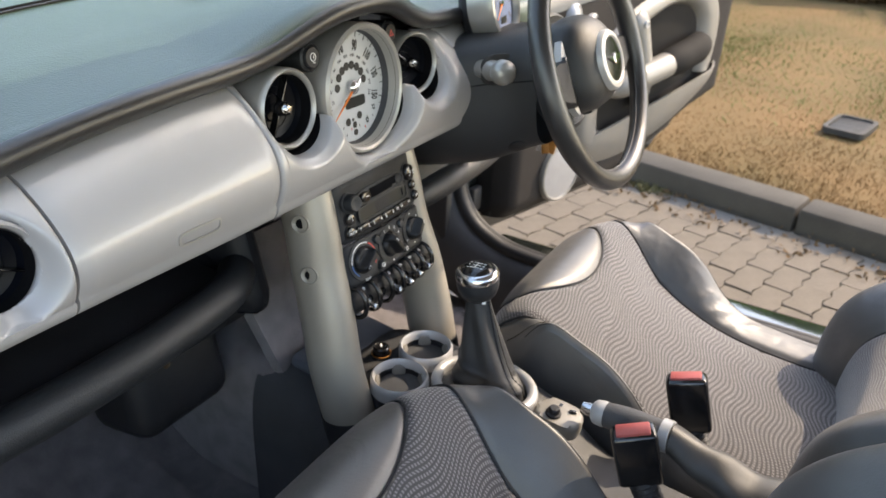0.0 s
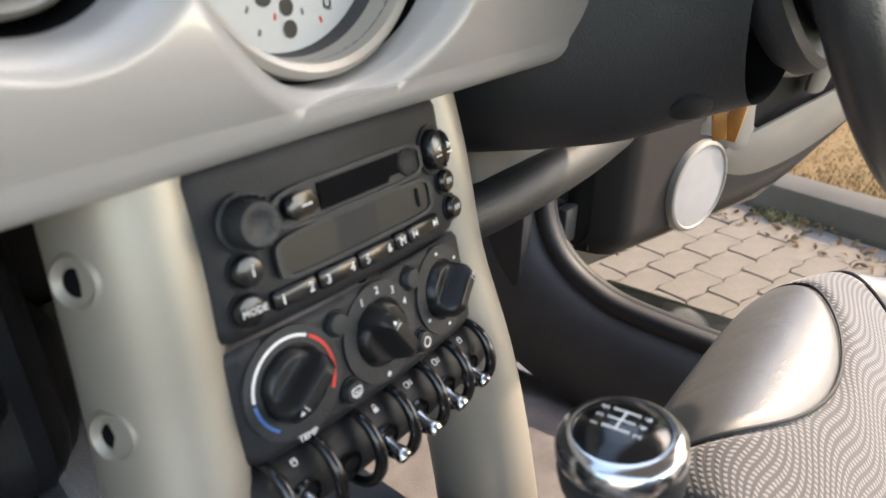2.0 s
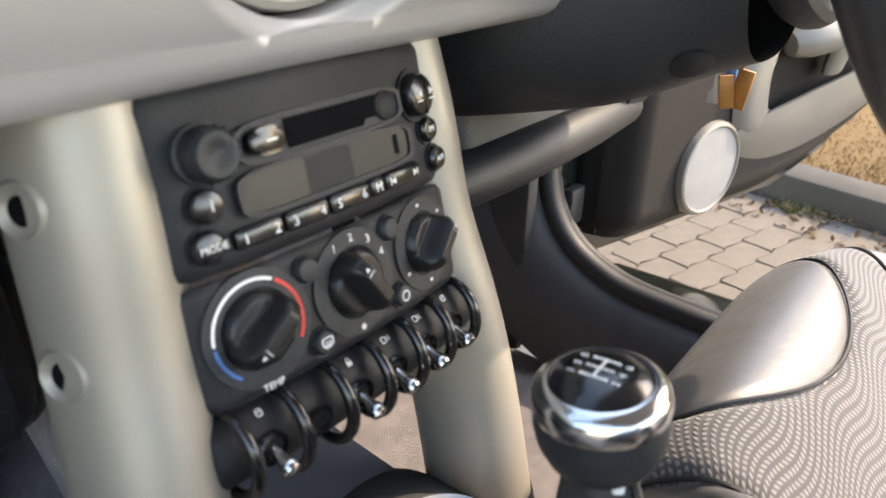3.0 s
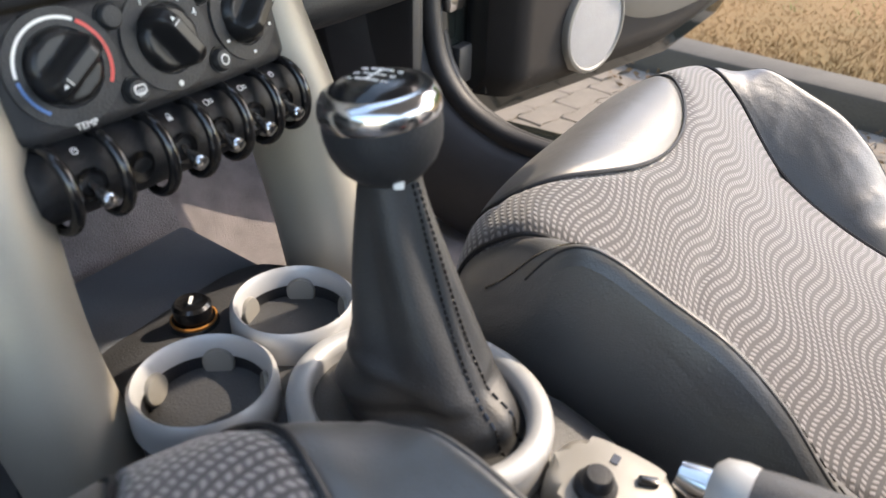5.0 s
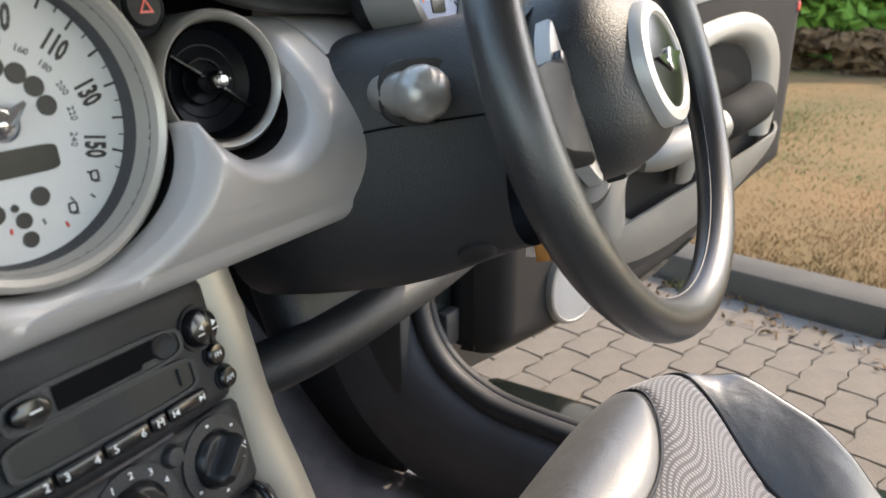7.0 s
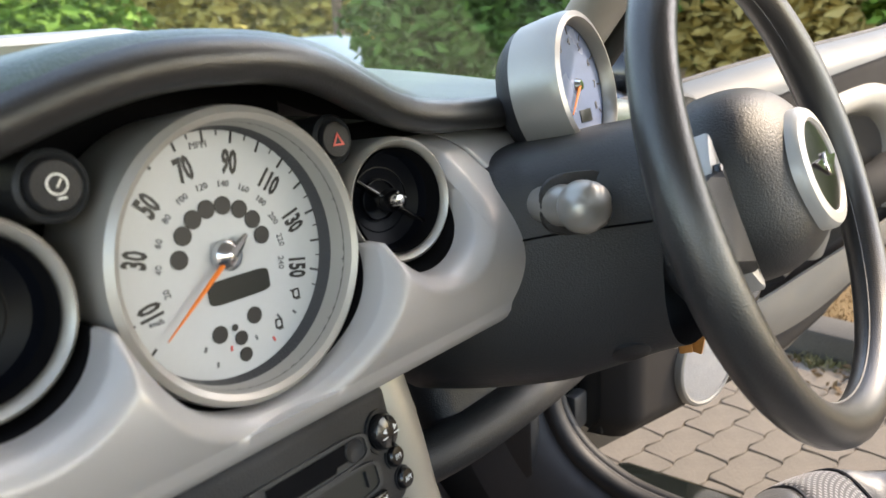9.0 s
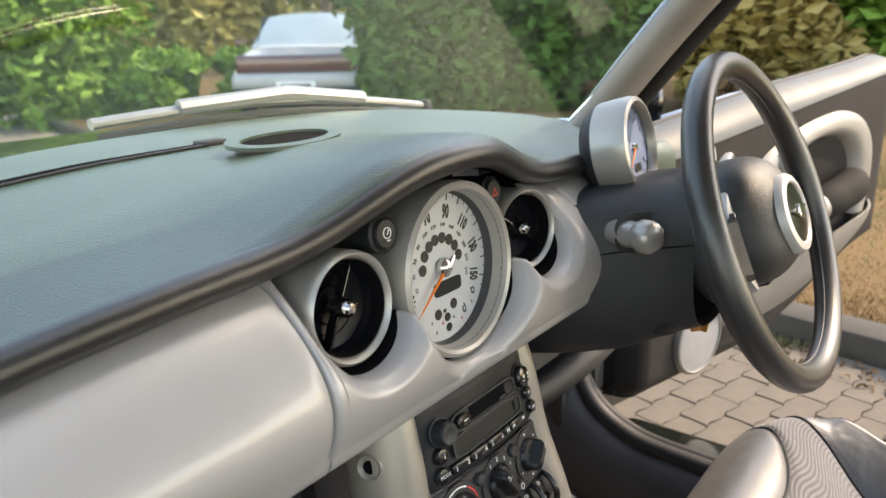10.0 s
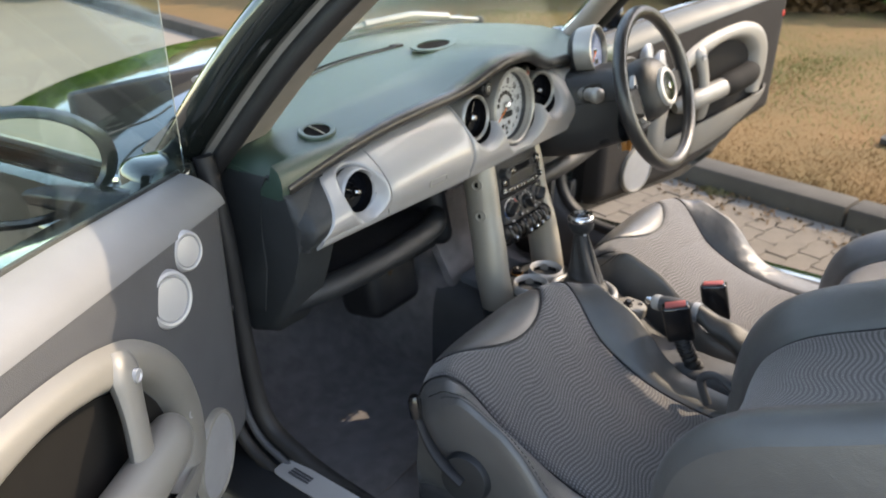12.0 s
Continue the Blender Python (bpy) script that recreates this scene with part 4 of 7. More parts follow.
part("body", sheet(tunnel_fn, 36, 30), DARKGREY, tunnel)
part("front_tray", rbox((0.155, 0.10, 0.02), T(0, 0.0, 0.553) @ pose(0, 0, 0, 6), 0.006), BLUEGREY, tunnel)
part("rear_wall", prism([(-0.085, 0), (0.085, 0), (0.10, 0.20), (-0.10, 0.20)], 0.02, frame_at((0, 0.075, 0.53), (0, -1, 0.5))), CARPET, tunnel, "grey carpeted bulkhead")
for x, y, r in ((-0.060, -0.127, 0.0395), (0.020, -0.119, 0.0388)):
    cup = part("cup_holder", lathe([(r, -0.012), (r, 0.0), (r * 0.985, 0.006), (r * 0.92, 0.009), (r * 0.86, 0.006), (r * 0.84, -0.004)], T(x, y, TZ + 0.010), 44), GREYSILVER, tunnel, "pale silver cup holder ring")
    part("cup", lathe([(r * 0.86, 0.0), (r * 0.82, -0.06), (r * 0.7, -0.075), (0, -0.075)], T(x, y, TZ + 0.010), 36), BLACK, cup)
    for k in range(5):
        a = radians(35 + 72 * k)
        part("grip_tab", lathe([(0, -0.002), (0.0085, -0.002), (0.0095, 0.0), (0.0085, 0.002), (0, 0.0025)], frame_at((x + r * 0.80 * math.cos(a), y + r * 0.80 * math.sin(a), TZ + 0.002), (-math.cos(a), -math.sin(a), 0.15)), 20), DOORSILVER, cup)
sock = part("lighter_socket", lathe([(0.0155, -0.03), (0.0155, 0.004), (0.014, 0.006), (0.0125, 0.004)], T(-0.012, -0.064, 0.572), 28), SOFTBLACK, tunnel)
part("orange_ring", lathe([(0.0135, 0.0), (0.0145, 0.0048), (0.0133, 0.0052)], T(-0.012, -0.064, 0.575), 28), BRONZE, sock)
part("lighter", lathe([(0.0118, 0), (0.0118, 0.016), (0.010, 0.018), (0.0075, 0.0165), (0, 0.016)], T(-0.012, -0.064, 0.573), 28), GLOSSBLACK, sock, "black cigarette lighter")
part("lighter_sign", rbox((0.008, 0.002, 0.0004), T(-0.012, -0.064, 0.5925) @ pose(0, 0, 0, 0, 0, 40), 0), WHITEPRINT, sock)

gear = thing("gear_lever", (0, -0.2, 0.56), "gear lever with a chrome-ringed black knob and leather boot", "gear lever")
GC = Vector((-0.004, -0.226, TZ))
part("base_ring", ring_plate(oval(0.062, 0.074, 56, cx=GC.x, cy=GC.y), oval(0.048, 0.060, 56, cx=GC.x, cy=GC.y), 0.020, T(0, 0, TZ - 0.012)), GREYSILVER, gear, "pale silver base ring")
rim = [(GC.x + 0.055 * math.cos(a), GC.y + 0.067 * math.sin(a), TZ + 0.008) for a in (2 * math.pi * k / 60 for k in range(60))]
part("ring_bead", tube(rim, 0.0072, 12, closed=True), GREYSILVER, gear)
KT = Vector((0.006, -0.203, 0.764))


def boot(u, v):
    a = 2 * math.pi * u
    base = Vector((GC.x + 0.010 + 0.039 * math.cos(a), GC.y - 0.004 + 0.053 * math.sin(a), TZ + 0.002))
    top = KT + Vector((0, 0, -0.052)) + Vector((0.0145 * math.cos(a), 0.0145 * math.sin(a), 0))
    w = v ** 0.72
    p = base.lerp(top, v)
    q = Vector((base.x + (top.x - base.x) * w, base.y + (top.y - base.y) * w, p.z))
    fold = 0.0025 * math.sin(5 * a + 3 * v) * math.sin(math.pi * v) + 0.006 * math.exp(-((v - 0.13) / 0.08) ** 2) * (0.6 + math.sin(3 * a + 0.6)) + 0.003 * math.exp(-((v - 0.26 - 0.05 * math.sin(a)) / 0.03) ** 2) * math.cos(a - 2.4)
    fold += 0.0022 * math.exp(-(((a + 1.75 + math.pi) % (2 * math.pi) - math.pi) / 0.10) ** 2) - 0.005 * math.exp(-((v - 0.16 - 0.06 * math.cos(a + 0.4)) / 0.035) ** 2) * max(math.cos(a + 2.6), 0) + 0.004 * math.exp(-((v - 0.22) / 0.05) ** 2) * max(math.cos(a + 0.2), 0) ** 2
    d = Vector((math.cos(a), math.sin(a), 0))
    return q + d * fold


part("boot_plate", prism(oval(0.050, 0.062, 48, cx=GC.x, cy=GC.y), 0.004, T(0, 0, TZ - 0.001), 0.0015), LEATHER2, gear)
part("boot", sheet(boot, 72, 48, closed_u=True), LEATHER2, gear, "black leather boot with a stitched seam", sharp=70)
for off in (-0.17, 0.17):
    seam = []
    for k in range(42):
        v = k / 41
        p = boot((-1.75 + off * (1 - 0.5 * v)) / (2 * math.pi) % 1, v)
        c = (Vector((GC.x, GC.y, p.z)).lerp(Vector((KT.x, KT.y, p.z)), v))
        seam.append(p + (p - c).normalized() * 0.0006)
    bm = bmesh.new()
    for p, q in zip(seam, seam[1:]):
        tube([p, p.lerp(q, 0.7)], 0.0008, 5, bm=bm)
    part("stitching", bm, GLOSSBLACK, gear)
part("collar", lathe([(0.0150, 0), (0.0155, 0.003), (0.0150, 0.006)], T(KT.x, KT.y, KT.z - 0.053), 20), BLACK, gear)
part("cable_tie", rbox((0.008, 0.005, 0.006), T(KT.x - 0.010, KT.y - 0.012, KT.z - 0.050) @ pose(0, 0, 0, 0, 0, 40), 0.001), WHITEPRINT, gear)
KM = T(KT.x, KT.y, KT.z - 0.050) @ pose(0, 0, 0, -6, -4, 0)
part("knob", lathe([(0.012, -0.006), (0.0165, -0.003), (0.0230, 0.004), (0.0265, 0.012), (0.0276, 0.019), (0.0275, 0.0265)], KM, 48), SOFTBLACK, gear, "black knob")
part("chrome_ring", lathe([(0.0274, 0.0262), (0.0281, 0.0280), (0.0281, 0.0312), (0.0274, 0.0345), (0.0255, 0.0374), (0.0228, 0.0391), (0.0211, 0.0391), (0.0205, 0.0375)], KM, 48), CHROME, gear, "chrome ring")
cap = part("shift_cap", lathe([(0.0208, 0.0380), (0.0180, 0.0410), (0.0120, 0.0432), (0.006, 0.0440), (0, 0.0442)], KM, 40), GLOSSBLACK, gear, "gloss black shift pattern cap")
for x in (-0.006, 0, 0.006):
    part("pattern_line", rbox((0.0009, 0.012, 0.0006), KM @ T(x, 0, 0.0440), 0), WHITEPRINT, cap)
part("pattern_line", rbox((0.013, 0.0009, 0.0006), KM @ T(0, 0, 0.0442), 0), WHITEPRINT, cap)
for k, s in enumerate("135246"):
    writing(s, 0.0045, KM @ T(-0.006 + 0.006 * (k % 3), 0.0095 if k < 3 else -0.0095, 0.0437), WHITEPRINT, cap, "digit")

mirror_pad = thing("mirror_switch", (-0.005, -0.31, 0.56), "small silver pod with a black mirror joystick", "mirror switch")
MP = T(0.003, -0.331, TZ - 0.014) @ pose(0, 0, 0, 5)
part("pod", prism(oval(0.0235, 0.031, 36, 3), 0.020, MP, 0.006, 4), DOORSILVER, mirror_pad)
part("joystick", lathe([(0.0105, 0), (0.0105, 0.003), (0.0078, 0.005), (0.0075, 0.009), (0.006, 0.011), (0, 0.0115)], MP @ T(-0.008, 0.006, 0.0195), 24), BLACK, mirror_pad)
part("selector", rbox((0.005, 0.010, 0.004), MP @ pose(0.010, -0.014, 0.021, 0, 0, 25), 0.0012), GLOSSBLACK, mirror_pad)
part("window_sign", rbox((0.006, 0.004, 0.0006), MP @ T(0.014, 0.004, 0.0203), 0), GLOSSBLACK, mirror_pad)

brake = thing("handbrake", (0, -0.5, 0.52), "handbrake lever with a silver tip, grey grip and leather gaiter", "handbrake")
HB = smooth_path([(0.008, -0.367, 0.602), (0.004, -0.415, 0.608), (-0.001, -0.463, 0.613)], 12)
part("grip", tube(HB[3:], [0.0155, 0.0165, 0.017, 0.0175, 0.0178, 0.0178, 0.0175, 0.0172, 0.017, 0.017], 20), DARKGREY, brake, "dark grey grip")
part("tip", tube([HB[0] + (HB[3] - HB[0]) * f for f in (0.3, 0.45, 0.8, 1.02)], [0.0115, 0.0150, 0.0163, 0.0160], 20), GREYSILVER, brake, "silver tip")
part("release_button", tube([HB[0] + Vector((0, 0.008, 0.001)), HB[0], HB[0] + (HB[3] - HB[0]) * 0.35], [0.0062, 0.0085, 0.0085], 16), CHROME, brake, "bright release button")
part("band", tube([(-0.001, -0.461, 0.613), (-0.002, -0.473, 0.614)], 0.0198, 20), GREYSILVER, brake, "silver band")


def gaiter(u, v):
    a = 2 * math.pi * u
    c = Vector((-0.002 + 0.006 * v, -0.473 - 0.20 * v, 0.613 - 0.060 * v - 0.012 * math.sin(math.pi * v)))
    rx, rz = 0.0195 + 0.026 * v, 0.0185 + 0.022 * v
    f = 1 + 0.09 * math.sin(19 * v + 2 * math.sin(a)) * math.sin(math.pi * min(v * 1.1, 1)) + 0.05 * math.sin(4 * a + 8 * v)
    return c + Vector((rx * math.cos(a) * f, 0, rz * math.sin(a) * f))


part("gaiter", sheet(gaiter, 32, 40, closed_u=True), LEATHER2, brake, "wrinkled black leather gaiter", sharp=70)


# ---- steering wheel, column and rev counter ----
WC = Vector((0.335, -0.205, 0.952))
WM = frame_at(WC, (0, -math.cos(radians(22)), math.sin(radians(22))))
wheel = thing("steering_wheel", WC, "black leather steering wheel with silver spoke trims", "steering wheel")
rr = []
for k in range(96):
    a = 2 * math.pi * k / 96
    rr.append(WM @ Vector((0.1745 * math.cos(a), 0.1745 * math.sin(a), 0)))
grip_r = [0.0150 + 0.0018 * max(math.cos(2 * 2 * math.pi * k / 96 - 0.5), 0) ** 2 for k in range(96)]
part("rim", tube(rr, grip_r, 20, closed=True, up=WM.to_3x3() @ Vector((0, 0, 1))), RIMLEATHER, wheel, "smooth black leather rim", sharp=80)
part("rim_seam", tube([WM @ Vector((0.1595 * math.cos(a), 0.1595 * math.sin(a), 0.0008)) for a in (2 * math.pi * k / 96 for k in range(96))], 0.0009, 5, closed=True), DARKGREY, wheel)


def hub_fn(u, v):
    a = 2 * math.pi * u
    r = math.sin(v * math.pi / 2)
    h = math.cos(v * math.pi / 2) ** 0.7
    rx, ry = 0.079, 0.071 + 0.004 * math.sin(a)
    return WM @ Vector((rx * r * math.copysign(abs(math.cos(a)) ** 0.8, math.cos(a)), ry * r * math.copysign(abs(math.sin(a)) ** 0.8, math.sin(a)), -0.034 + 0.062 * h))


part("airbag_cover", sheet(hub_fn, 48, 18, closed_u=True), SOFTBLACK, wheel, "domed black airbag cover", sharp=80)
part("hub_back", lathe([(0.070, -0.03), (0.066, -0.045), (0.045, -0.06), (0.045, -0.11)], WM, 36), BLACK, wheel)
em = part("emblem", lathe([(0.0440, 0.006), (0.0440, 0.0255), (0.0415, 0.0290), (0.0345, 0.0305), (0.0325, 0.0288)], WM, 40), GREYSILVER, wheel, "round silver emblem ring")
part("emblem_face", lathe([(0.0327, 0.0288), (0.016, 0.0308), (0, 0.0315)], WM, 32), GLOSSBLACK, em)
part("emblem_wing", prism([(-0.019, 0.003), (-0.006, 0.004), (0.006, 0.004), (0.019, 0.003), (0.006, -0.004), (-0.006, -0.004)], 0.001, WM @ T(0, 0, 0.0316) @ Matrix.Diagonal((1.35, 1.35, 1, 1))), CHROME, em)
part("emblem_disc", lathe([(0.0062, 0), (0.0062, 0.0018), (0.005, 0.0022), (0, 0.0024)], WM @ T(0, 0, 0.0316) @ Matrix.Diagonal((1.35, 1.35, 1, 1)), 20), CHROME, em)
for sx in (-1, 1):
    out = [(0.090 * sx, 0.024), (0.115 * sx, 0.016), (0.166 * sx, 0.020), (0.170 * sx, -0.016), (0.12 * sx, -0.032), (0.088 * sx, -0.046)]
    sp = part("spoke", prism(out if sx > 0 else out[::-1], 0.020, WM @ T(0, 0, -0.022), 0.005, 2), BLACK, wheel, "black spoke")
    arc = [radians(90 - sx * (56 + 72 * k / 24)) for k in range(25)]
    wide = [0.0006 + 0.0095 * math.sin(math.pi * (0.04 + 0.92 * k / 24)) ** 0.8 for k in range(25)]
    moon = [((0.0905 + w) * math.cos(a), (0.0905 + w) * math.sin(a) - 0.004) for a, w in zip(arc, wide)] + [((0.0905 - 0.55 * w) * math.cos(a), (0.0905 - 0.55 * w) * math.sin(a) - 0.004) for a, w in zip(arc[::-1], wide[::-1])]
    part("spoke_trim", prism(moon if sx < 0 else moon[::-1], 0.011, WM @ T(0, 0, -0.020), 0.003, 3), GREYSILVER, sp, "silver spoke trim")
    key = [((0.0915 + w) * math.cos(a), (0.0915 + w) * math.sin(a) - 0.004) for a, w in zip(arc[5:12], (0.003, 0.0055, 0.0065, 0.007, 0.0065, 0.0055, 0.003))] + [((0.0915 - w) * math.cos(a), (0.0915 - w) * math.sin(a) - 0.004) for a, w in zip(arc[5:12][::-1], (0.001, 0.002, 0.0025, 0.003, 0.0025, 0.002, 0.001))]
    part("wheel_button", prism(key if sx < 0 else key[::-1], 0.006, WM @ T(0, 0, -0.0095), 0.001, 2), GLOSSBLACK, sp)
part("lower_spoke", prism([(-0.026, -0.050), (0.026, -0.050), (0.018, -0.069), (-0.018, -0.069)], 0.016, WM @ T(0, 0, -0.030), 0.004, 2), BLACK, wheel)

column = thing("steering_column", (0.33, -0.1, 0.80), "large matt black steering column shroud", "steering column")


def shroud(u, v):
    a = 2 * math.pi * u
    y = 0.06 - 0.215 * v
    c, q = math.cos(a), math.sin(a)
    half = 0.142 - 0.058 * smoothstep(0.15, 1.0, v)
    zc = 0.880 + 0.052 * v
    up, dn = 0.082 - 0.008 * smoothstep(0.2, 1, v), 0.130 - 0.022 * smoothstep(0.50, 1.10, v)
    e = 0.60 + 0.18 * smoothstep(0.6, 1, v)
    return Vector((0.330 + half * math.copysign(abs(c) ** e, c), y, zc + (up if q > 0 else dn) * math.copysign(abs(q) ** e, q)))


part("split_line", tube([shroud(0.497, 0.42 + 0.58 * k / 14) + Vector((-0.0004, 0, 0)) for k in range(15)], 0.0009, 6), VOID, column)
part("shroud", sheet(shroud, 56, 24, closed_u=True), SOFTBLACK, column, "matt black shroud", sharp=60)
part("shroud_nose", lathe([(0.082, -0.075), (0.088, -0.068), (0.0895, -0.060), (0.088, -0.052), (0.082, -0.048), (0.078, -0.050), (0.0, -0.050)], WM, 48), SOFTBLACK, column, "ringed black collar behind the wheel")
CAPU, CAPV = 0.654, 0.846
CAPAT = shroud(CAPU, CAPV)
CAPN = (shroud(CAPU, CAPV + 0.02) - CAPAT).cross(shroud(CAPU + 0.01, CAPV) - CAPAT)
if CAPN.x > 0:
    CAPN = -CAPN
part("column_cap", lathe([(0.0150, -0.006), (0.0148, 0.0005), (0.0138, 0.0012), (0, 0.0014)], frame_at(CAPAT, CAPN), 28), BLACK, column)
part("rubber_rest", prism(oval(0.030, 0.022, 28, 3), 0.004, frame_at((0.232, -0.098, 0.945), (-0.55, -0.8, 0.1)), 0.002), RUBBER, column)
for sx in (-1, 1):
    st = Vector((0.330 + 0.108 * sx, -0.084, 0.944))
    tip = Vector((0.330 + 0.119 * sx, -0.106, 0.947))
    d = (tip - st).normalized()
    stalk = part("stalk", tube([st - d * 0.015, st + d * 0.004, st + d * 0.016, tip], [0.0130, 0.0150, 0.0145, 0.0130], 22), TITAN, column, "silver control stalk")
    lobes = ((0.0, 0.0130), (0.003, 0.0155), (0.008, 0.0178), (0.016, 0.0180), (0.022, 0.0160), (0.0255, 0.0120), (0.027, 0.006))
    mm = frame_at(tip, d)
    lobe = lambda u, v: mm @ (Vector((math.cos(2 * math.pi * u), math.sin(2 * math.pi * u), 0)) * lobes[round(v * 6)][1] * (1 - 0.085 * max(math.cos(10 * math.pi * u), 0) ** 2 * smoothstep(0.25, 0.8, v)) + Vector((0, 0, lobes[round(v * 6)][0])))
    end = sheet(lobe, 60, 6, closed_u=True)
    end.faces.new([v for v in end.verts if abs((mm.inverted() @ v.co).z - 0.027) < 1e-5])
    part("stalk_tip", end, TITAN, stalk, "lobed silver stalk end", sharp=60)

rev = thing("rev_counter", (0.312, -0.03, 0.96), "round rev counter in a silver cup on the steering column", "rev counter")
RM = frame_at((0.322, -0.056, 1.022), (0.10, -1, 0.22))
part("cup", lathe([(0.030, -0.062), (0.046, -0.056), (0.0545, -0.045), (0.0568, -0.034)], RM, 44), BLACK, rev, "black rear shell")
part("bezel", lathe([(0.0572, -0.038), (0.0588, -0.020), (0.0592, -0.004), (0.0575, 0.003), (0.0525, 0.0045), (0.0495, 0.001), (0.0485, -0.006)], RM, 48), TITAN, rev, "silver bezel")
part("dial", lathe([(0.0490, -0.007), (0.02, -0.0068), (0, -0.0068)], RM, 40), LENSGREY, rev, "face tinted blue-grey for its reflection")
for k in range(9):
    a = radians(-125 + 31 * k)
    mm = RM @ T(0.035 * math.sin(a), 0.035 * math.cos(a), -0.0064)
    writing(str(k), 0.009, mm, GREYPRINT, rev, "numeral")
    mm = RM @ T(0.044 * math.sin(a), 0.044 * math.cos(a), -0.0064) @ pose(0, 0, 0, 0, 0, -math.degrees(a))
    part("tick", rbox((0.0012, 0.006, 0.0004), mm, 0), DIALBLACK, rev)
part("display", rbox((0.022, 0.010, 0.0006), RM @ T(0.004, -0.025, -0.0063), 0.0002), LCD, rev)
part("needle", tube([RM @ Vector((-0.002, -0.001, -0.004)), RM @ Vector((-0.026, -0.022, -0.004))], [0.0014, 0.0005], 6), ORANGE, rev)
part("needle_cap", lathe([(0, 0.004), (0.004, 0.0035), (0.006, 0)], RM @ T(0, 0, -0.0065), 18), CHROME, rev)
part("bracket", rbox((0.03, 0.05, 0.06), T(0.325, -0.01, 0.985), 0.01, 3), BLACK, rev)

keys = thing("key_bunch", (0.455, -0.10, 0.75), "bunch of keys with an amber tag hanging from the ignition", "keys")
part("key_ring", tube([(0.455, -0.100 + 0.008 * math.cos(a), 0.796 + 0.008 * math.sin(a)) for a in (2 * math.pi * k / 24 for k in range(24))], 0.0010, 6, closed=True), CHROME, keys)
part("tag", rbox((0.004, 0.015, 0.036), T(0.457, -0.106, 0.770) @ pose(0, 0, 0, 8), 0.0015, 2), BRONZE, keys, "amber key tag")
part("tag", rbox((0.004, 0.013, 0.030), T(0.447, -0.096, 0.768) @ pose(0, 0, 0, -10, 0, 25), 0.0015, 2), BRONZE, keys, "amber key tag")
part("key", prism([(-0.002, 0), (0.002, 0), (0.0025, -0.02), (0.006, -0.024), (0.006, -0.034), (-0.006, -0.034), (-0.006, -0.024), (-0.0025, -0.02)], 0.002, frame_at((0.449, -0.086, 0.790), (-1, -0.3, 0))), CHROME, keys, "steel key")
part("dark_fob", rbox((0.005, 0.010, 0.028), T(0.461, -0.094, 0.778), 0.002), BLUE, keys)


# ---- seats ----
def table(x, rows):
    """A smooth curve through rows of (x, value) with falling x."""
    if x >= rows[0][0]:
        return rows[0][1]
    for k in range(len(rows) - 1):
        (xa, va), (xb, vb) = rows[k], rows[k + 1]
        if x >= xb:
            (xo, vo), (xn, vn) = rows[max(k - 1, 0)], rows[min(k + 2, len(rows) - 1)]
            w = xb - xa
            ma, mb = (vb - vo) / (xb - xo) * w, (vn - va) / (xn - xa) * w
            t = (x - xa) / w
            return va * (2 * t ** 3 - 3 * t * t + 1) + ma * (t ** 3 - 2 * t * t + t) + vb * (3 * t * t - 2 * t ** 3) + mb * (t ** 3 - t * t)
    return rows[-1][1]


SIDE_RISE = [(0.05, -0.012), (0.0, -0.013), (-0.05, 0.0), (-0.11, 0.043), (-0.16, 0.061), (-0.20, 0.052), (-0.24, 0.023), (-0.28, 0.005), (-0.34, 0.001), (-0.6, 0.0)]
SEAM = [(0.05, 0.82), (-0.01, 0.82), (-0.06, 0.78), (-0.12, 0.725), (-0.18, 0.695), (-0.27, 0.68), (-0.5, 0.68)]


PATCH = 0.63      # half width of the front leather patch


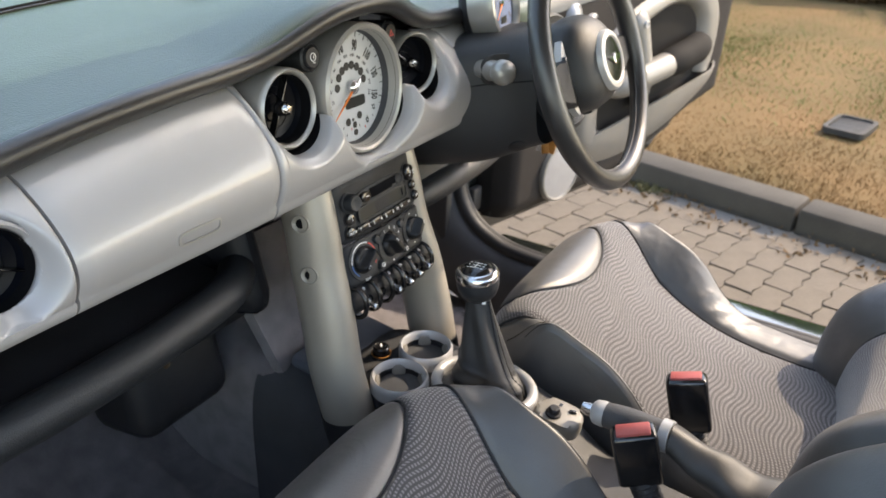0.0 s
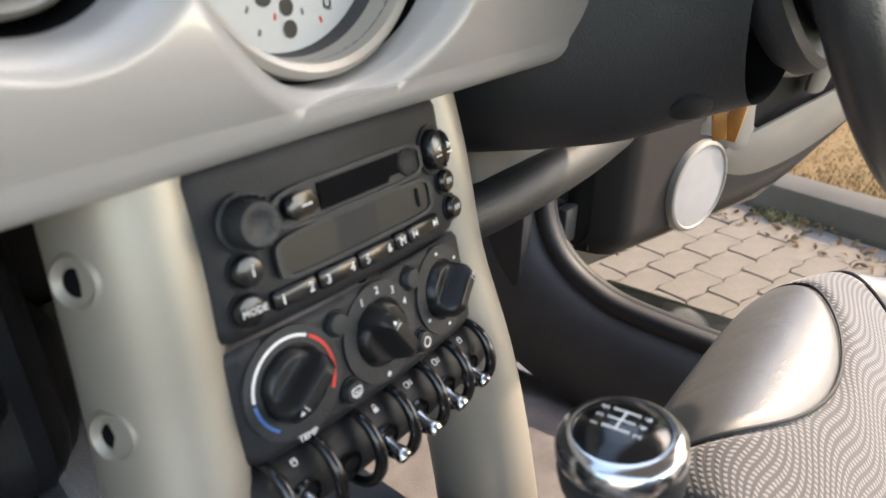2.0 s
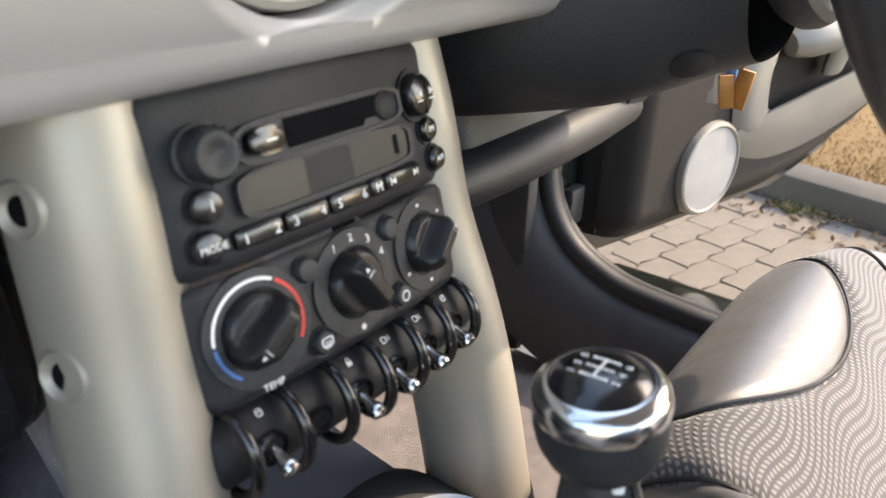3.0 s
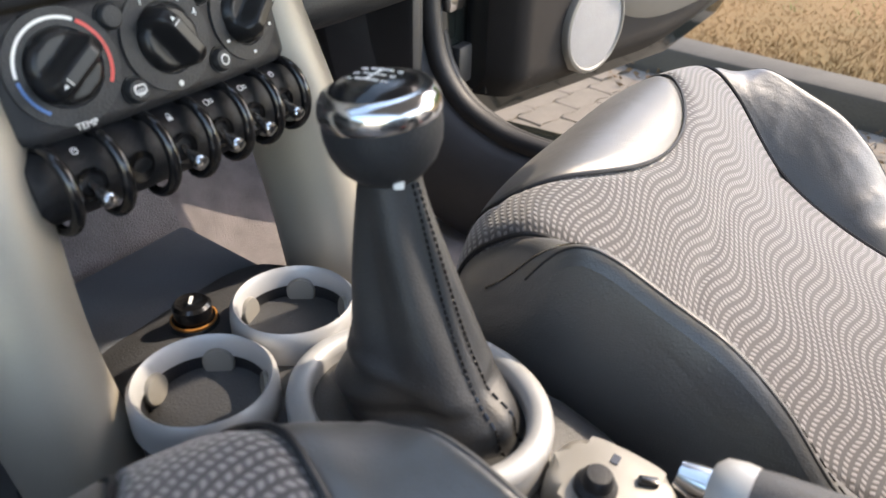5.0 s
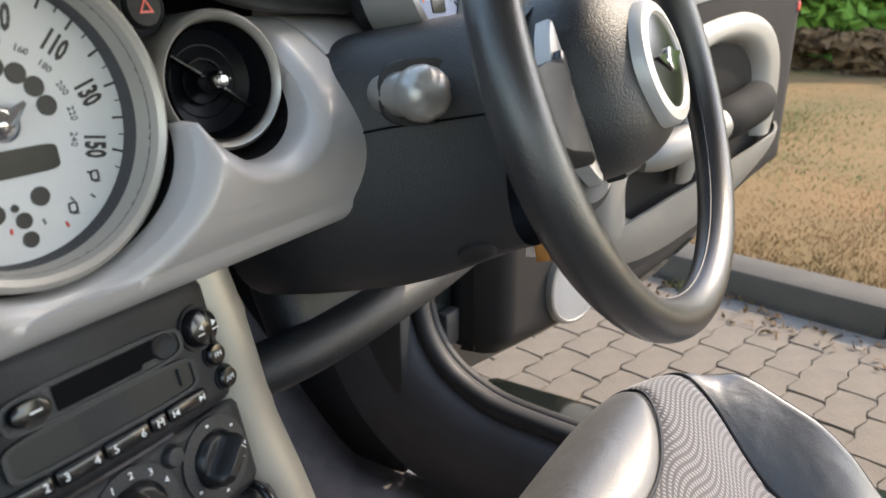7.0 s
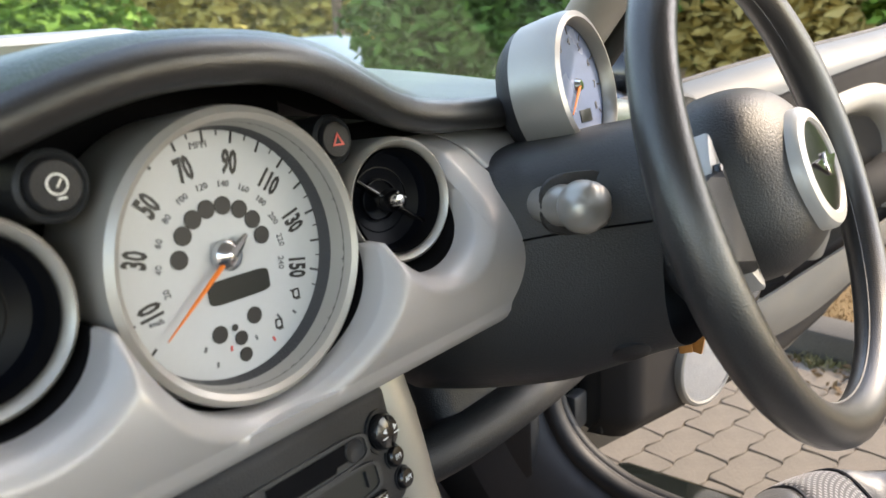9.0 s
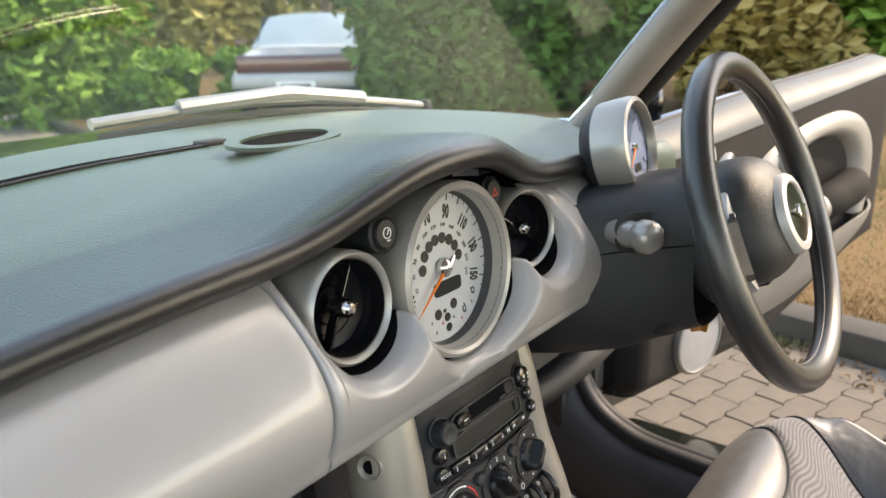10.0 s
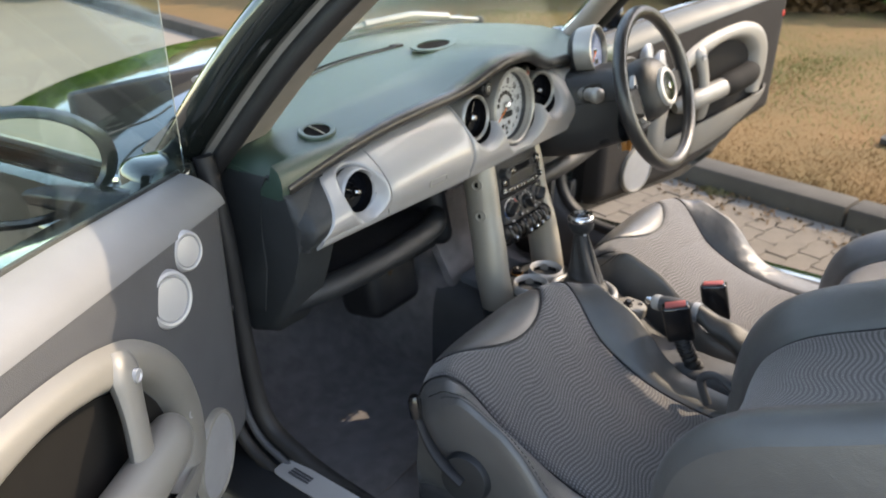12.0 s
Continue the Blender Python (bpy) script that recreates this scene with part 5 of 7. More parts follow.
def seat(origin, label, worn):
    """A front seat: leather-sided cushion and backrest with a wavy cloth centre, on rails."""
    s = thing("front_seat", origin, label, "car seat", "front seats")
    M = Matrix.Translation(origin)
    line = smooth_path([(0.0, 0.040, 0.12), (0.0, 0.052, 0.22), (0.0, 0.044, 0.275), (0.0, 0.018, 0.306), (0.0, -0.022, 0.318), (0.0, -0.075, 0.294), (0.0, -0.15, 0.228), (0.0, -0.26, 0.180), (0.0, -0.38, 0.162), (0.0, -0.50, 0.160)], 80)
    run = [0.0]
    for a, b in zip(line, line[1:]):
        run.append(run[-1] + (b - a).length)

    def centre(v):
        f = v * 80
        i = min(int(f), 79)
        return line[i].lerp(line[i + 1], f - i), run[i] + (run[i + 1] - run[i]) * (f - i)

    def top(u, v):
        """u from -1 to 1 across, v from the front foot to the back."""
        p, _ = centre(v)
        au = abs(u)
        us = table(p.y, SEAM)
        rise = table(p.y, SIDE_RISE)
        w = min(max((au - us) / (0.945 - us), 0), 1)
        z = p.z + rise * (0.85 * w ** 1.1 + 0.15 * math.sin(w * math.pi / 2)) + 0.006 * (1 - min(au / us, 1) ** 2) * smoothstep(0.03, -0.05, p.y)
        z += 0.004 * math.sin(math.pi * w) * smoothstep(-0.06, -0.12, p.y)
        z -= 0.008 * min(au / us, 1) ** 3 * (1 - w) * smoothstep(-0.05, -0.14, p.y)
        if worn and u < 0:
            z += 0.026 * w ** 0.7 * smoothstep(0.03, -0.07, p.y) * smoothstep(-0.46, -0.34, p.y)
        if au > 0.955:
            z -= 0.008 * ((au - 0.955) / 0.045) ** 2
        front = smoothstep(-0.10, 0.03, p.y)
        y = p.y - 0.060 * front * au ** 4
        z -= 0.014 * au ** 5 * front
        return Vector((0.246 * u * (1 - 0.012 * max(au - 0.93, 0) / 0.07), y, z))

    def patch(u):
        """How far back the front leather patch reaches."""
        return 0.03 - 0.094 * max(1 - (abs(u) / PATCH) ** 2, 0) ** 0.6

    bm = bmesh.new()
    for k in range(96):
        a, b = [M @ (top(-0.925, 0.30 + 0.62 * (k + q) / 96) + Vector((0, 0, 0.0006))) for q in (0.0, 0.62)]
        tube([a, b], 0.0008, 5, bm=bm)
    part("stitching", bm, GLOSSBLACK, s)
    NU, NV = 140, 170
    groups = {"cloth": [], "patch": [], "left": [], "right": []}
    for i in range(NU):
        for j in range(NV):
            u, v = -1 + 2 * (i + 0.5) / NU, (j + 0.5) / NV
            y = centre(v)[0].y
            if abs(u) > table(y, SEAM):
                groups["left" if u < 0 else "right"].append((i, j))
            elif abs(u) < PATCH and (v < 0.27 or y > patch(u)):
                groups["patch"].append((i, j))
            else:
                groups["cloth"].append((i, j))

    def cell_mesh(cells, folds=0.0):
        bm = bmesh.new()
        weave = bm.loops.layers.uv.new("weave")
        made, uvs = {}, {}

        def vert(i, j):
            if (i, j) not in made:
                u, v = -1 + 2 * i / NU, j / NV
                c, arc = centre(v)
                p = top(u, v)
                au = abs(u)
                d = abs(au - table(c.y, SEAM)) * 0.246
                if au < PATCH + 0.02:
                    d = min(d, abs(au - PATCH) * 0.246 if v < 0.27 else abs(c.y - patch(u)))
                p.z -= 0.005 * math.exp(-(d / 0.007) ** 2)
                for seam_y in (-0.130, -0.330):
                    p.z -= 0.0035 * math.exp(-((c.y - seam_y - 0.012 * math.cos(3 * u)) / 0.004) ** 2) * (au < table(c.y, SEAM))
                if folds:
                    k = smoothstep(0.70, 0.78, au) * (1 - smoothstep(0.86, 0.93, au))
                    for fy, fs, fa in ((-0.175, 0.10, 0.8), (-0.205, 0.16, 1.4), (-0.232, 0.22, 1.2), (-0.27, 0.25, 0.7), (-0.12, -0.05, 0.35)):
                        p.z += folds * fa * k * math.exp(-((c.y - fy + fs * (au - 0.72)) / 0.0055) ** 2)
                    p.z += 0.0012 * k * noise.noise((u * 30, c.y * 60, 3))
                made[i, j] = bm.verts.new(M @ p)
                uvs[made[i, j]] = (0.246 * u, arc)
            return made[i, j]
        for i, j in cells:
            f = bm.faces.new((vert(i, j), vert(i + 1, j), vert(i + 1, j + 1), vert(i, j + 1)))
            for loop in f.loops:
                loop[weave].uv = uvs[loop.vert]
        return bm

    def skirt(sx):
        def fn(u, v):
            p = top(sx, 0.04 + 0.96 * v)
            bulge = 0.007 * math.sin(math.pi * u ** 0.7)
            line_in = 0.005 * math.exp(-((u - 0.80) / 0.02) ** 2)
            return M @ Vector((p.x + sx * (bulge - line_in), p.y, p.z + (0.07 - p.z) * u))
        return fn
    part("cloth_centre", cell_mesh(groups["cloth"]), FABRIC, s, "grey cloth with wavy pale threads", sharp=70)
    part("front_patch", cell_mesh(groups["patch"]), LEATHER, s, "smooth leather patch over the front edge", sharp=70)
    for sx, key in ((-1, "left"), (1, "right")):
        part("leather_side", cell_mesh(groups[key], 0.0026 if worn and sx > 0 else 0.0), LEATHER, s, "creased black leather side panel" if worn else "smooth black leather side panel", sharp=70)
        part("skirt", sheet(skirt(sx), 30, 80), LEATHER, s, sharp=70)
        pipe = [M @ (top(sx * table(centre(v)[0].y, SEAM), v) + Vector((0, 0, -0.0022))) for v in (k / 90 for k in range(8, 91))]
        part("piping", tube(pipe, 0.0019, 6), BLACK, s)
        for q in (0.962,):
            st = [M @ (top(sx * q, v) + Vector((0, 0, -0.0001))) for v in (k / 90 for k in range(36, 86))]
            part("stitching", tube(st, 0.0008, 5), SOFTBLACK, s)
    def back_to(y):
        lo, hi = 0.22, 1.0
        for _ in range(24):
            mid = (lo + hi) / 2
            lo, hi = (mid, hi) if centre(mid)[0].y > y else (lo, mid)
        return lo
    edge_v = back_to(0.03)
    arc = [top(-PATCH, edge_v * k / 20) for k in range(4, 20)] + [top(u, back_to(patch(u))) for u in (-PATCH * math.cos(math.pi * k / 70) for k in range(71))] + [top(PATCH, edge_v * k / 20) for k in range(19, 3, -1)]
    arc = [M @ (p + Vector((0, 0, -0.0018))) for p in arc]
    part("patch_piping", tube(arc, 0.0017, 6), BLACK, s)

    # backrest, leaning far back
    reclined = [(0.0, -0.455, 0.12), (0.0, -0.457, 0.20), (0.0, -0.474, 0.262), (0.0, -0.520, 0.307), (0.0, -0.585, 0.338), (0.0, -0.675, 0.378), (0.0, -0.79, 0.436), (0.0, -0.92, 0.51), (0.0, -1.01, 0.56)]
    fuller = [(0.0, -0.432, 0.12), (0.0, -0.428, 0.20), (0.0, -0.430, 0.285), (0.0, -0.448, 0.350), (0.0, -0.498, 0.404), (0.0, -0.585, 0.452), (0.0, -0.70, 0.512), (0.0, -0.83, 0.585), (0.0, -0.94, 0.65)]
    spine = smooth_path(reclined if worn else fuller, 80)

    def back(u, v, sink=0.0):
        f = v * 80
        i = min(int(f), 79)
        p = spine[i].lerp(spine[i + 1], f - i)
        d = (spine[i + 1] - spine[i]).normalized()
        n = Vector((0, d.z, -d.y))
        au = abs(u)
        w = min(max((au - 0.50) / 0.34, 0), 1)
        hgt = 0.040 * math.sin(w * math.pi / 2) - 0.010 * (1 - min(au / 0.5, 1) ** 2)
        if au > 0.84:
            hgt -= 0.024 * ((au - 0.84) / 0.16) ** 2
        hgt -= 0.006 * math.exp(-((au - 0.5) * 0.24 / 0.006) ** 2)
        hgt -= 0.05 * smoothstep(0.93, 1.0, v) ** 2
        half = 0.238 - 0.03 * smoothstep(0.6, 1.0, v)
        return M @ (Vector((half * u * (1 - 0.015 * max(au - 0.84, 0) / 0.16), p.y, p.z)) + n * (hgt - sink))

    def weave_sheet(fn, nu, nv):
        bm = sheet(fn, nu, nv)
        weave = bm.loops.layers.uv.new("weave")
        bm.verts.ensure_lookup_table()
        bm.verts.index_update()
        for f in bm.faces:
            for loop in f.loops:
                i, j = divmod(loop.vert.index, nv + 1)
                loop[weave].uv = (0.24 * (i / nu - 0.5), 0.75 * j / nv + 0.003)
        return bm
    cl = weave_sheet(lambda u, v: back(-0.5 + u, v), 50, 90)
    part("back_cloth", cl, FABRIC, s, "grey cloth with wavy pale threads", sharp=70)
    for sx in (-1, 1):
        part("back_bolster", sheet(lambda u, v, sx=sx: back(sx * (0.5 + 0.5 * u), v), 30, 80), LEATHER, s, "padded black leather bolster", sharp=70)
        part("back_flank", sheet(lambda u, v, sx=sx: back(sx, v, 0.17 * u) + Vector((sx * 0.012 * math.sin(math.pi * u), 0, 0)), 14, 80), LEATHER, s, sharp=70)
        part("back_piping", tube([back(sx * 0.5, k / 60, -0.001) for k in range(6, 58)], 0.0019, 6), BLACK, s)
    part("back_shell", thick(sheet(lambda u, v: back(-0.96 + 1.92 * u, v, 0.155), 20, 40), 0.01), SOFTBLACK, s)
    part("base", rbox((0.40, 0.42, 0.11), M @ T(0, -0.23, 0.065), 0.02), BLACK, s)
    for x in (-0.17, 0.17):
        part("rail", rbox((0.035, 0.52, 0.03), M @ T(x, -0.22, 0.01), 0.004), BLACK, s)
    return s


SEAT_P, SEAT_D = Vector((-0.299, -0.188, 0.331)), Vector((0.332, -0.190, 0.310))
seat(SEAT_P, "front passenger seat with black leather sides and wavy grey cloth", False)
seat(SEAT_D, "driver's seat with creased sunlit leather and wavy grey cloth", True)

lever = thing("seat_lever", (-0.60, -0.30, 0.34), "black seat height lever on the seat's flank", "lever")
part("hinge_cover", lathe([(0.044, 0), (0.044, 0.012), (0.039, 0.020), (0, 0.022)], frame_at((-0.547, -0.300, 0.511), (-1, -0.1, 0.15)), 36), SOFTBLACK, lever, "round black hinge cover")
part("arm", tube(smooth_path([(-0.569, -0.303, 0.513), (-0.573, -0.268, 0.536), (-0.573, -0.238, 0.566), (-0.572, -0.213, 0.613)], 16), [0.013 - 0.0003 * k for k in range(17)], 10, flat=0.6), BLACK, lever)
part("grip", tube([(-0.572, -0.215, 0.603), (-0.571, -0.210, 0.631), (-0.571, -0.209, 0.641)], [0.010, 0.011, 0.007], 12), GLOSSBLACK, lever)
release = thing("seat_release", (-0.13, -0.56, 0.5), "small silver seat release handle", "handle")
part("loop", tube(smooth_path([(-0.120, -0.545, 0.50), (-0.116, -0.525, 0.545), (-0.118, -0.55, 0.565), (-0.122, -0.585, 0.55)], 16), 0.008, 10), DARKGREY, release)


def buckle(top, lean, label):
    b = thing("seat_belt_buckle", top - Vector((0, 0, 0.12)), label, "seat belt buckle", "belt buckles")
    m = Matrix.Translation(top) @ pose(0, 0, 0, *lean)
    part("housing", rbox((0.028, 0.052, 0.080), m @ T(0, 0, -0.040), 0.006, 3), GLOSSBLACK, b, "black housing")
    part("red_button", rbox((0.019, 0.039, 0.008), m @ T(0, 0, -0.001), 0.002, 2), REDBUTTON, b, "red release button")
    part("stalk", tube(smooth_path([m @ Vector((0, 0, -0.075)), m @ Vector((0, -0.008, -0.12)), m @ Vector((0, -0.03, -0.19))], 20), [0.0145 + 0.0028 * (k % 2) for k in range(21)], 14), BLACK, b, "ribbed black sleeve")


buckle(Vector((-0.050, -0.437, 0.643)), (-16, -4, 24), "black seat belt buckle with a red button and ribbed stalk")
buckle(Vector((0.112, -0.459, 0.626)), (-16, 4, 12), "black seat belt buckle with a red button beside the handbrake")


# ---- car body ----
shell = thing("car_body", (0, 0, 0.3), "dark glossy body shell of a small car", "car", kind="structure")


def both(fn):
    for sx in (-1, 1):
        fn(sx)


def a_pillar(sx):
    base, topp = Vector((0.615 * sx, 0.150, 0.985)), Vector((0.520 * sx, -0.200, 1.330))
    mid = base.lerp(topp, 0.5) + Vector((0.012 * sx, 0.0, 0.022))
    pts = smooth_path([base + Vector((0, 0.05, -0.05)), base, mid, topp, topp + Vector((-0.02 * sx, -0.2, 0.05))], 30)
    part("pillar_skin", tube([p + Vector((0.036 * sx, 0.026, 0.014)) for p in pts], 0.047, 18, flat=0.6), PAINT, shell, "gloss dark roof pillar")
    part("pillar_trim", tube([p + Vector((-0.030 * sx, 0.006, -0.004)) for p in pts[3:]], 0.052, 18, flat=0.5), PILLARTRIM, shell, "warm grey inner pillar trim")
    part("pillar_seal", tube([p + Vector((0.012 * sx, -0.020, -0.010)) for p in pts], 0.015, 10), RUBBER, shell, "black rubber door seal")


PILLARTRIM = material("warm_grey_pillar_trim", (0.23, 0.21, 0.19), 0.7, 0, 0.08, 20, 0.2, 900)
ROOFLINING = material("pale_grey_headlining", (0.62, 0.61, 0.59), 0.9, 0, 0.06, 20, 0.3, 900)
both(a_pillar)


def doorway(sx):
    y0 = 0.10 if sx < 0 else 0.20
    dz = 0.035 if sx < 0 else 0.012
    seal = smooth_path([(0.655 * sx, y0 + 0.03, 0.99), (0.652 * sx, y0 + 0.005, 0.85), (0.650 * sx, y0 - 0.005, 0.66), (0.648 * sx, y0 - 0.03, 0.52), (0.646 * sx, y0 - 0.11, 0.435 + dz), (0.645 * sx, y0 - 0.26, 0.412 + dz), (0.645 * sx, -0.5, 0.408 + dz), (0.645 * sx, -1.2, 0.408 + dz)], 60)
    part("door_seal", tube(seal, 0.0165, 12), RUBBER, shell, "black rubber door seal")
    part("door_seal", tube([p + Vector((0.045 * sx, 0.012, -0.012)) for p in seal], 0.011, 10), RUBBER, shell)
    part("door_seal", tube([p + Vector((0.024 * sx, 0.006, -0.004)) for p in seal], 0.0065, 8), DARKGREY, shell)
    part("sill", rbox((0.15, 1.5, 0.16), T(0.705 * sx, -0.62, (0.350 if sx < 0 else 0.315) + dz), 0.02, 3), PAINT if sx > 0 else SOFTBLACK, shell)
    part("tread_plate", prism(oval(0.022, 0.17, 24, 8), 0.003, T((0.688 if sx > 0 else 0.680) * sx, -0.14 if sx > 0 else -0.17, (0.396 if sx > 0 else 0.4315) + dz), 0.001), GREYSILVER, shell, "brushed silver tread plate")
    for k in range(3):
        part("plate_bar", rbox((0.004, 0.045, 0.0008), T((0.688 if sx > 0 else 0.680) * sx + 0.006 * (k - 1), -0.02 if sx > 0 else -0.05, (0.4 if sx > 0 else 0.4355) + dz), 0), DARKGREY, shell)
    part("post", rbox((0.10, 0.10, 0.72), T(0.715 * sx, 0.235 if sx > 0 else 0.165, 0.64), 0.03, 3), PAINT, shell)
    part("kick_panel", rbox((0.03, 0.36, 0.45), T(0.612 * sx, 0.36, 0.52), 0.01), SOFTBLACK, shell)
    def trim(u, v):
        f = u * 60
        i = min(int(f), 59)
        p = seal[i].lerp(seal[i + 1], f - i)
        d = (seal[i + 1] - seal[i]).normalized()
        n = Vector((0, -d.z, d.y))
        if n.y < 0 and n.z > 0:
            n = -n
        a = v * math.pi / 2
        return p + Vector((-sx * (0.006 + 0.050 * math.sin(a)), 0, 0)) + n * (0.010 * (v > 0) + 0.135 * (1 - math.cos(a)))
    part("sill_trim", thick(sheet(trim, 60, 10), 0.004), DARKGREY, shell, "moulded grey sill trim", sharp=60)
    part("door_check", rbox((0.05, 0.02, 0.03), T(0.70 * sx, 0.178, 0.60) if sx > 0 else T(-0.70, 0.085, 0.745), 0.004), CHROME, shell)
    part("hinge", rbox((0.04, 0.02, 0.06), T(0.72 * sx, 0.175, 0.50), 0.006), SOFTBLACK, shell)


both(doorway)


def floor_fn(u, v):
    x = -0.62 + 1.24 * u
    y = 0.72 - 1.9 * v
    toe = smoothstep(0.22, 0.62, y)
    return Vector((x, y, 0.285 + 0.30 * toe + 0.004 * noise.noise((x * 7, y * 7, 0))))


part("floor_carpet", sheet(floor_fn, 50, 60), CARPET, shell, "dark grey carpet")
mat_fn = lambda cx: (lambda u, v: Vector((cx - 0.20 + 0.40 * u, 0.50 - 0.56 * v, 0.293 + 0.30 * smoothstep(0.22, 0.62, 0.50 - 0.56 * v) + 0.003 * noise.noise((u * 5 + cx, v * 5, 2)))))
part("floor_mat", thick(sheet(mat_fn(-0.36), 24, 24), 0.006), CARPET, shell, "dark carpet mat")
part("floor_mat", thick(sheet(mat_fn(0.36), 24, 24), 0.006), CARPET, shell, "dark carpet mat")
part("bulkhead", rbox((1.26, 0.03, 0.8), T(0, 0.55, 0.62), 0.01), BLACK, shell)
part("tunnel_carpet", rbox((0.19, 0.40, 0.30), T(0, 0.26, 0.40), 0.03, 3), CARPET, shell, "grey carpeted tunnel side")
part("heater_box", rbox((0.16, 0.12, 0.16), T(-0.20, 0.19, 0.575) @ pose(0, 0, 0, -12), 0.03, 4), BLACK, shell, "black heater housing")
part("heater_duct", rbox((0.18, 0.10, 0.12), T(-0.16, 0.14, 0.685), 0.035, 4), BLACK, shell)
part("dark_pipe_sheen", tube(smooth_path([(-0.215, 0.14, 0.66), (-0.220, 0.145, 0.60), (-0.217, 0.16, 0.54)], 12), 0.012, 12), DULLBROWN, shell)
part("rear_bulkhead", rbox((1.3, 0.05, 0.62), T(0, -1.55, 0.58), 0.02), DARKGREY, shell)
for sx in (-1, 1):
    part("rear_side", rbox((0.05, 0.50, 0.62), T(0.66 * sx, -1.35, 0.61), 0.02), DARKGREY, shell)

# roof
def roof_fn(u, v):
    x = -0.57 + 1.14 * u
    y = -0.15 - 0.06 * (abs(x) / 0.57) ** 2 - 1.42 * v
    return Vector((x, y, 1.405 - 0.05 * (abs(x) / 0.57) ** 2.4 - 0.03 * (1 - v) ** 3 - 0.05 * smoothstep(0.7, 1, v)))


part("roof", thick(sheet(roof_fn, 30, 24), 0.03), ROOFLINING, shell, "pale grey roof lining")
part("roof_skin", thick(sheet(lambda u, v: roof_fn(u, v) + Vector((0, 0, 0.036)), 30, 24), 0.003), PAINT, shell, "dark glossy roof")


# Rails out of view, added to stop stray sun under the roof edge
for sx in (-1, 1):
    part("sun_stop_rail", tube([(0.545 * sx, -0.20, 1.335), (0.552 * sx, -0.5, 1.345), (0.555 * sx, -1.0, 1.345), (0.54 * sx, -1.55, 1.32)], 0.042, 12), ROOFLINING, shell)


def screen(u, v):
    x = -0.60 + 1.20 * u
    k = 1 - 0.17 * v
    y = (0.40 - 0.20 * (abs(x) / 0.6) ** 2.2) * (1 - v) + (-0.12 - 0.08 * (abs(x) / 0.6) ** 2) * v
    z = 1.035 - 0.040 * (abs(x) / 0.6) ** 2 + (1.37 - 1.035) * v ** 0.95
    return Vector((x * k, y, z))


glass = part("windscreen", thick(sheet(screen, 30, 14), 0.005), WINDGLASS, shell, "clear raked windscreen", sharp=80)
glass.visible_shadow = False
part("screen_seal", tube([screen(k / 40, 0) + Vector((0, 0.004, -0.002)) for k in range(41)], 0.010, 8), RUBBER, shell)


def bonnet(u, v):
    x = -0.74 + 1.48 * u
    y = 0.47 - 0.20 * (abs(x) / 0.74) ** 2.4 + 0.95 * v
    return Vector((x, y, 1.005 - 0.10 * (abs(x) / 0.74) ** 3 + 0.02 * math.sin(math.pi * v) - 0.20 * v ** 2.2 + 0.018 * smoothstep(0.3, 0.1, abs(x)) * (1 - v)))


part("bonnet", thick(sheet(bonnet, 40, 20), 0.01), PAINT, shell, "dark glossy bonnet reflecting the trees", sharp=70)
part("cowl", thick(sheet(lambda u, v: Vector((-0.66 + 1.32 * u, 0.39 - 0.19 * abs(-1 + 2 * u) ** 2.2 + 0.09 * v, 1.022 - 0.05 * abs(-1 + 2 * u) ** 2 - 0.015 * math.sin(math.pi * v))), 40, 6), 0.004), DARKGREY, shell)
for sx in (-1, 1):
    def wing(u, v, sx=sx):
        a, w = v * math.pi / 2, max(u * 1.15 - 0.12, 0)
        edge = bonnet(0.5 + 0.5 * sx, w)
        return Vector((edge.x + sx * (0.004 + 0.10 * math.sin(a)), 0.27 + 1.13 * u, edge.z - 0.004 - 0.02 * (1 - math.cos(a)) - 0.55 * max(v - 0.6, 0) ** 1.5))
    part("wing", thick(sheet(wing, 30, 16), 0.004), PAINT, shell, "dark glossy front wing", sharp=70)
    part("chrome_strip", tube([(0.665 * sx, 0.20, 0.968), (0.735 * sx, 0.21, 0.958), (0.765 * sx, 0.30, 0.95)], 0.008, 8), CHROME, shell)


def wiper(x0, y0, x1, y1, zoff):
    w = thing("windscreen_wiper", (x0, y0, 1.04), "pale sunlit windscreen wiper arm on the scuttle", "wiper", "wipers")
    a, b = Vector((x0, y0, 1.045 + zoff)), Vector((x1, y1, 1.068 + zoff))
    arch = [a.lerp(b, k / 20) + Vector((0, 0, 0.018 * math.sin(math.pi * k / 20))) for k in range(21)]
    part("arm", tube(arch, 0.011, 10, flat=0.6, up=(0, 0, 1)), TITAN, w, "pale wiper arm")
    part("blade", tube([p + Vector((0.0, -0.014, -0.014)) for p in arch], 0.005, 6), RUBBER, w)
    part("bridge", tube([arch[5] + Vector((0, -0.006, 0.004)), arch[10] + Vector((0, -0.008, 0.010)), arch[16] + Vector((0, -0.006, 0.004))], 0.010, 8), TITAN, w)
    part("spindle", lathe([(0.014, -0.02), (0.014, 0.008), (0.010, 0.014), (0, 0.015)], T(x0, y0, 1.04 + zoff), 16), BLACK, w)


wire = smooth_path([(-0.745, 0.336, 0.965), (-0.664, 0.395, 0.972), (-0.609, 0.408, 0.975), (-0.557, 0.404, 0.982), (-0.50, 0.43, 0.988)], 24)
part("bonnet_cable", tube(wire, 0.0022, 6), RUBBER, shell, "thin black cable lying over the bonnet")


wiper(0.42, 0.345, -0.08, 0.425, 0.0)
wiper(-0.18, 0.40, -0.52, 0.31, -0.012)


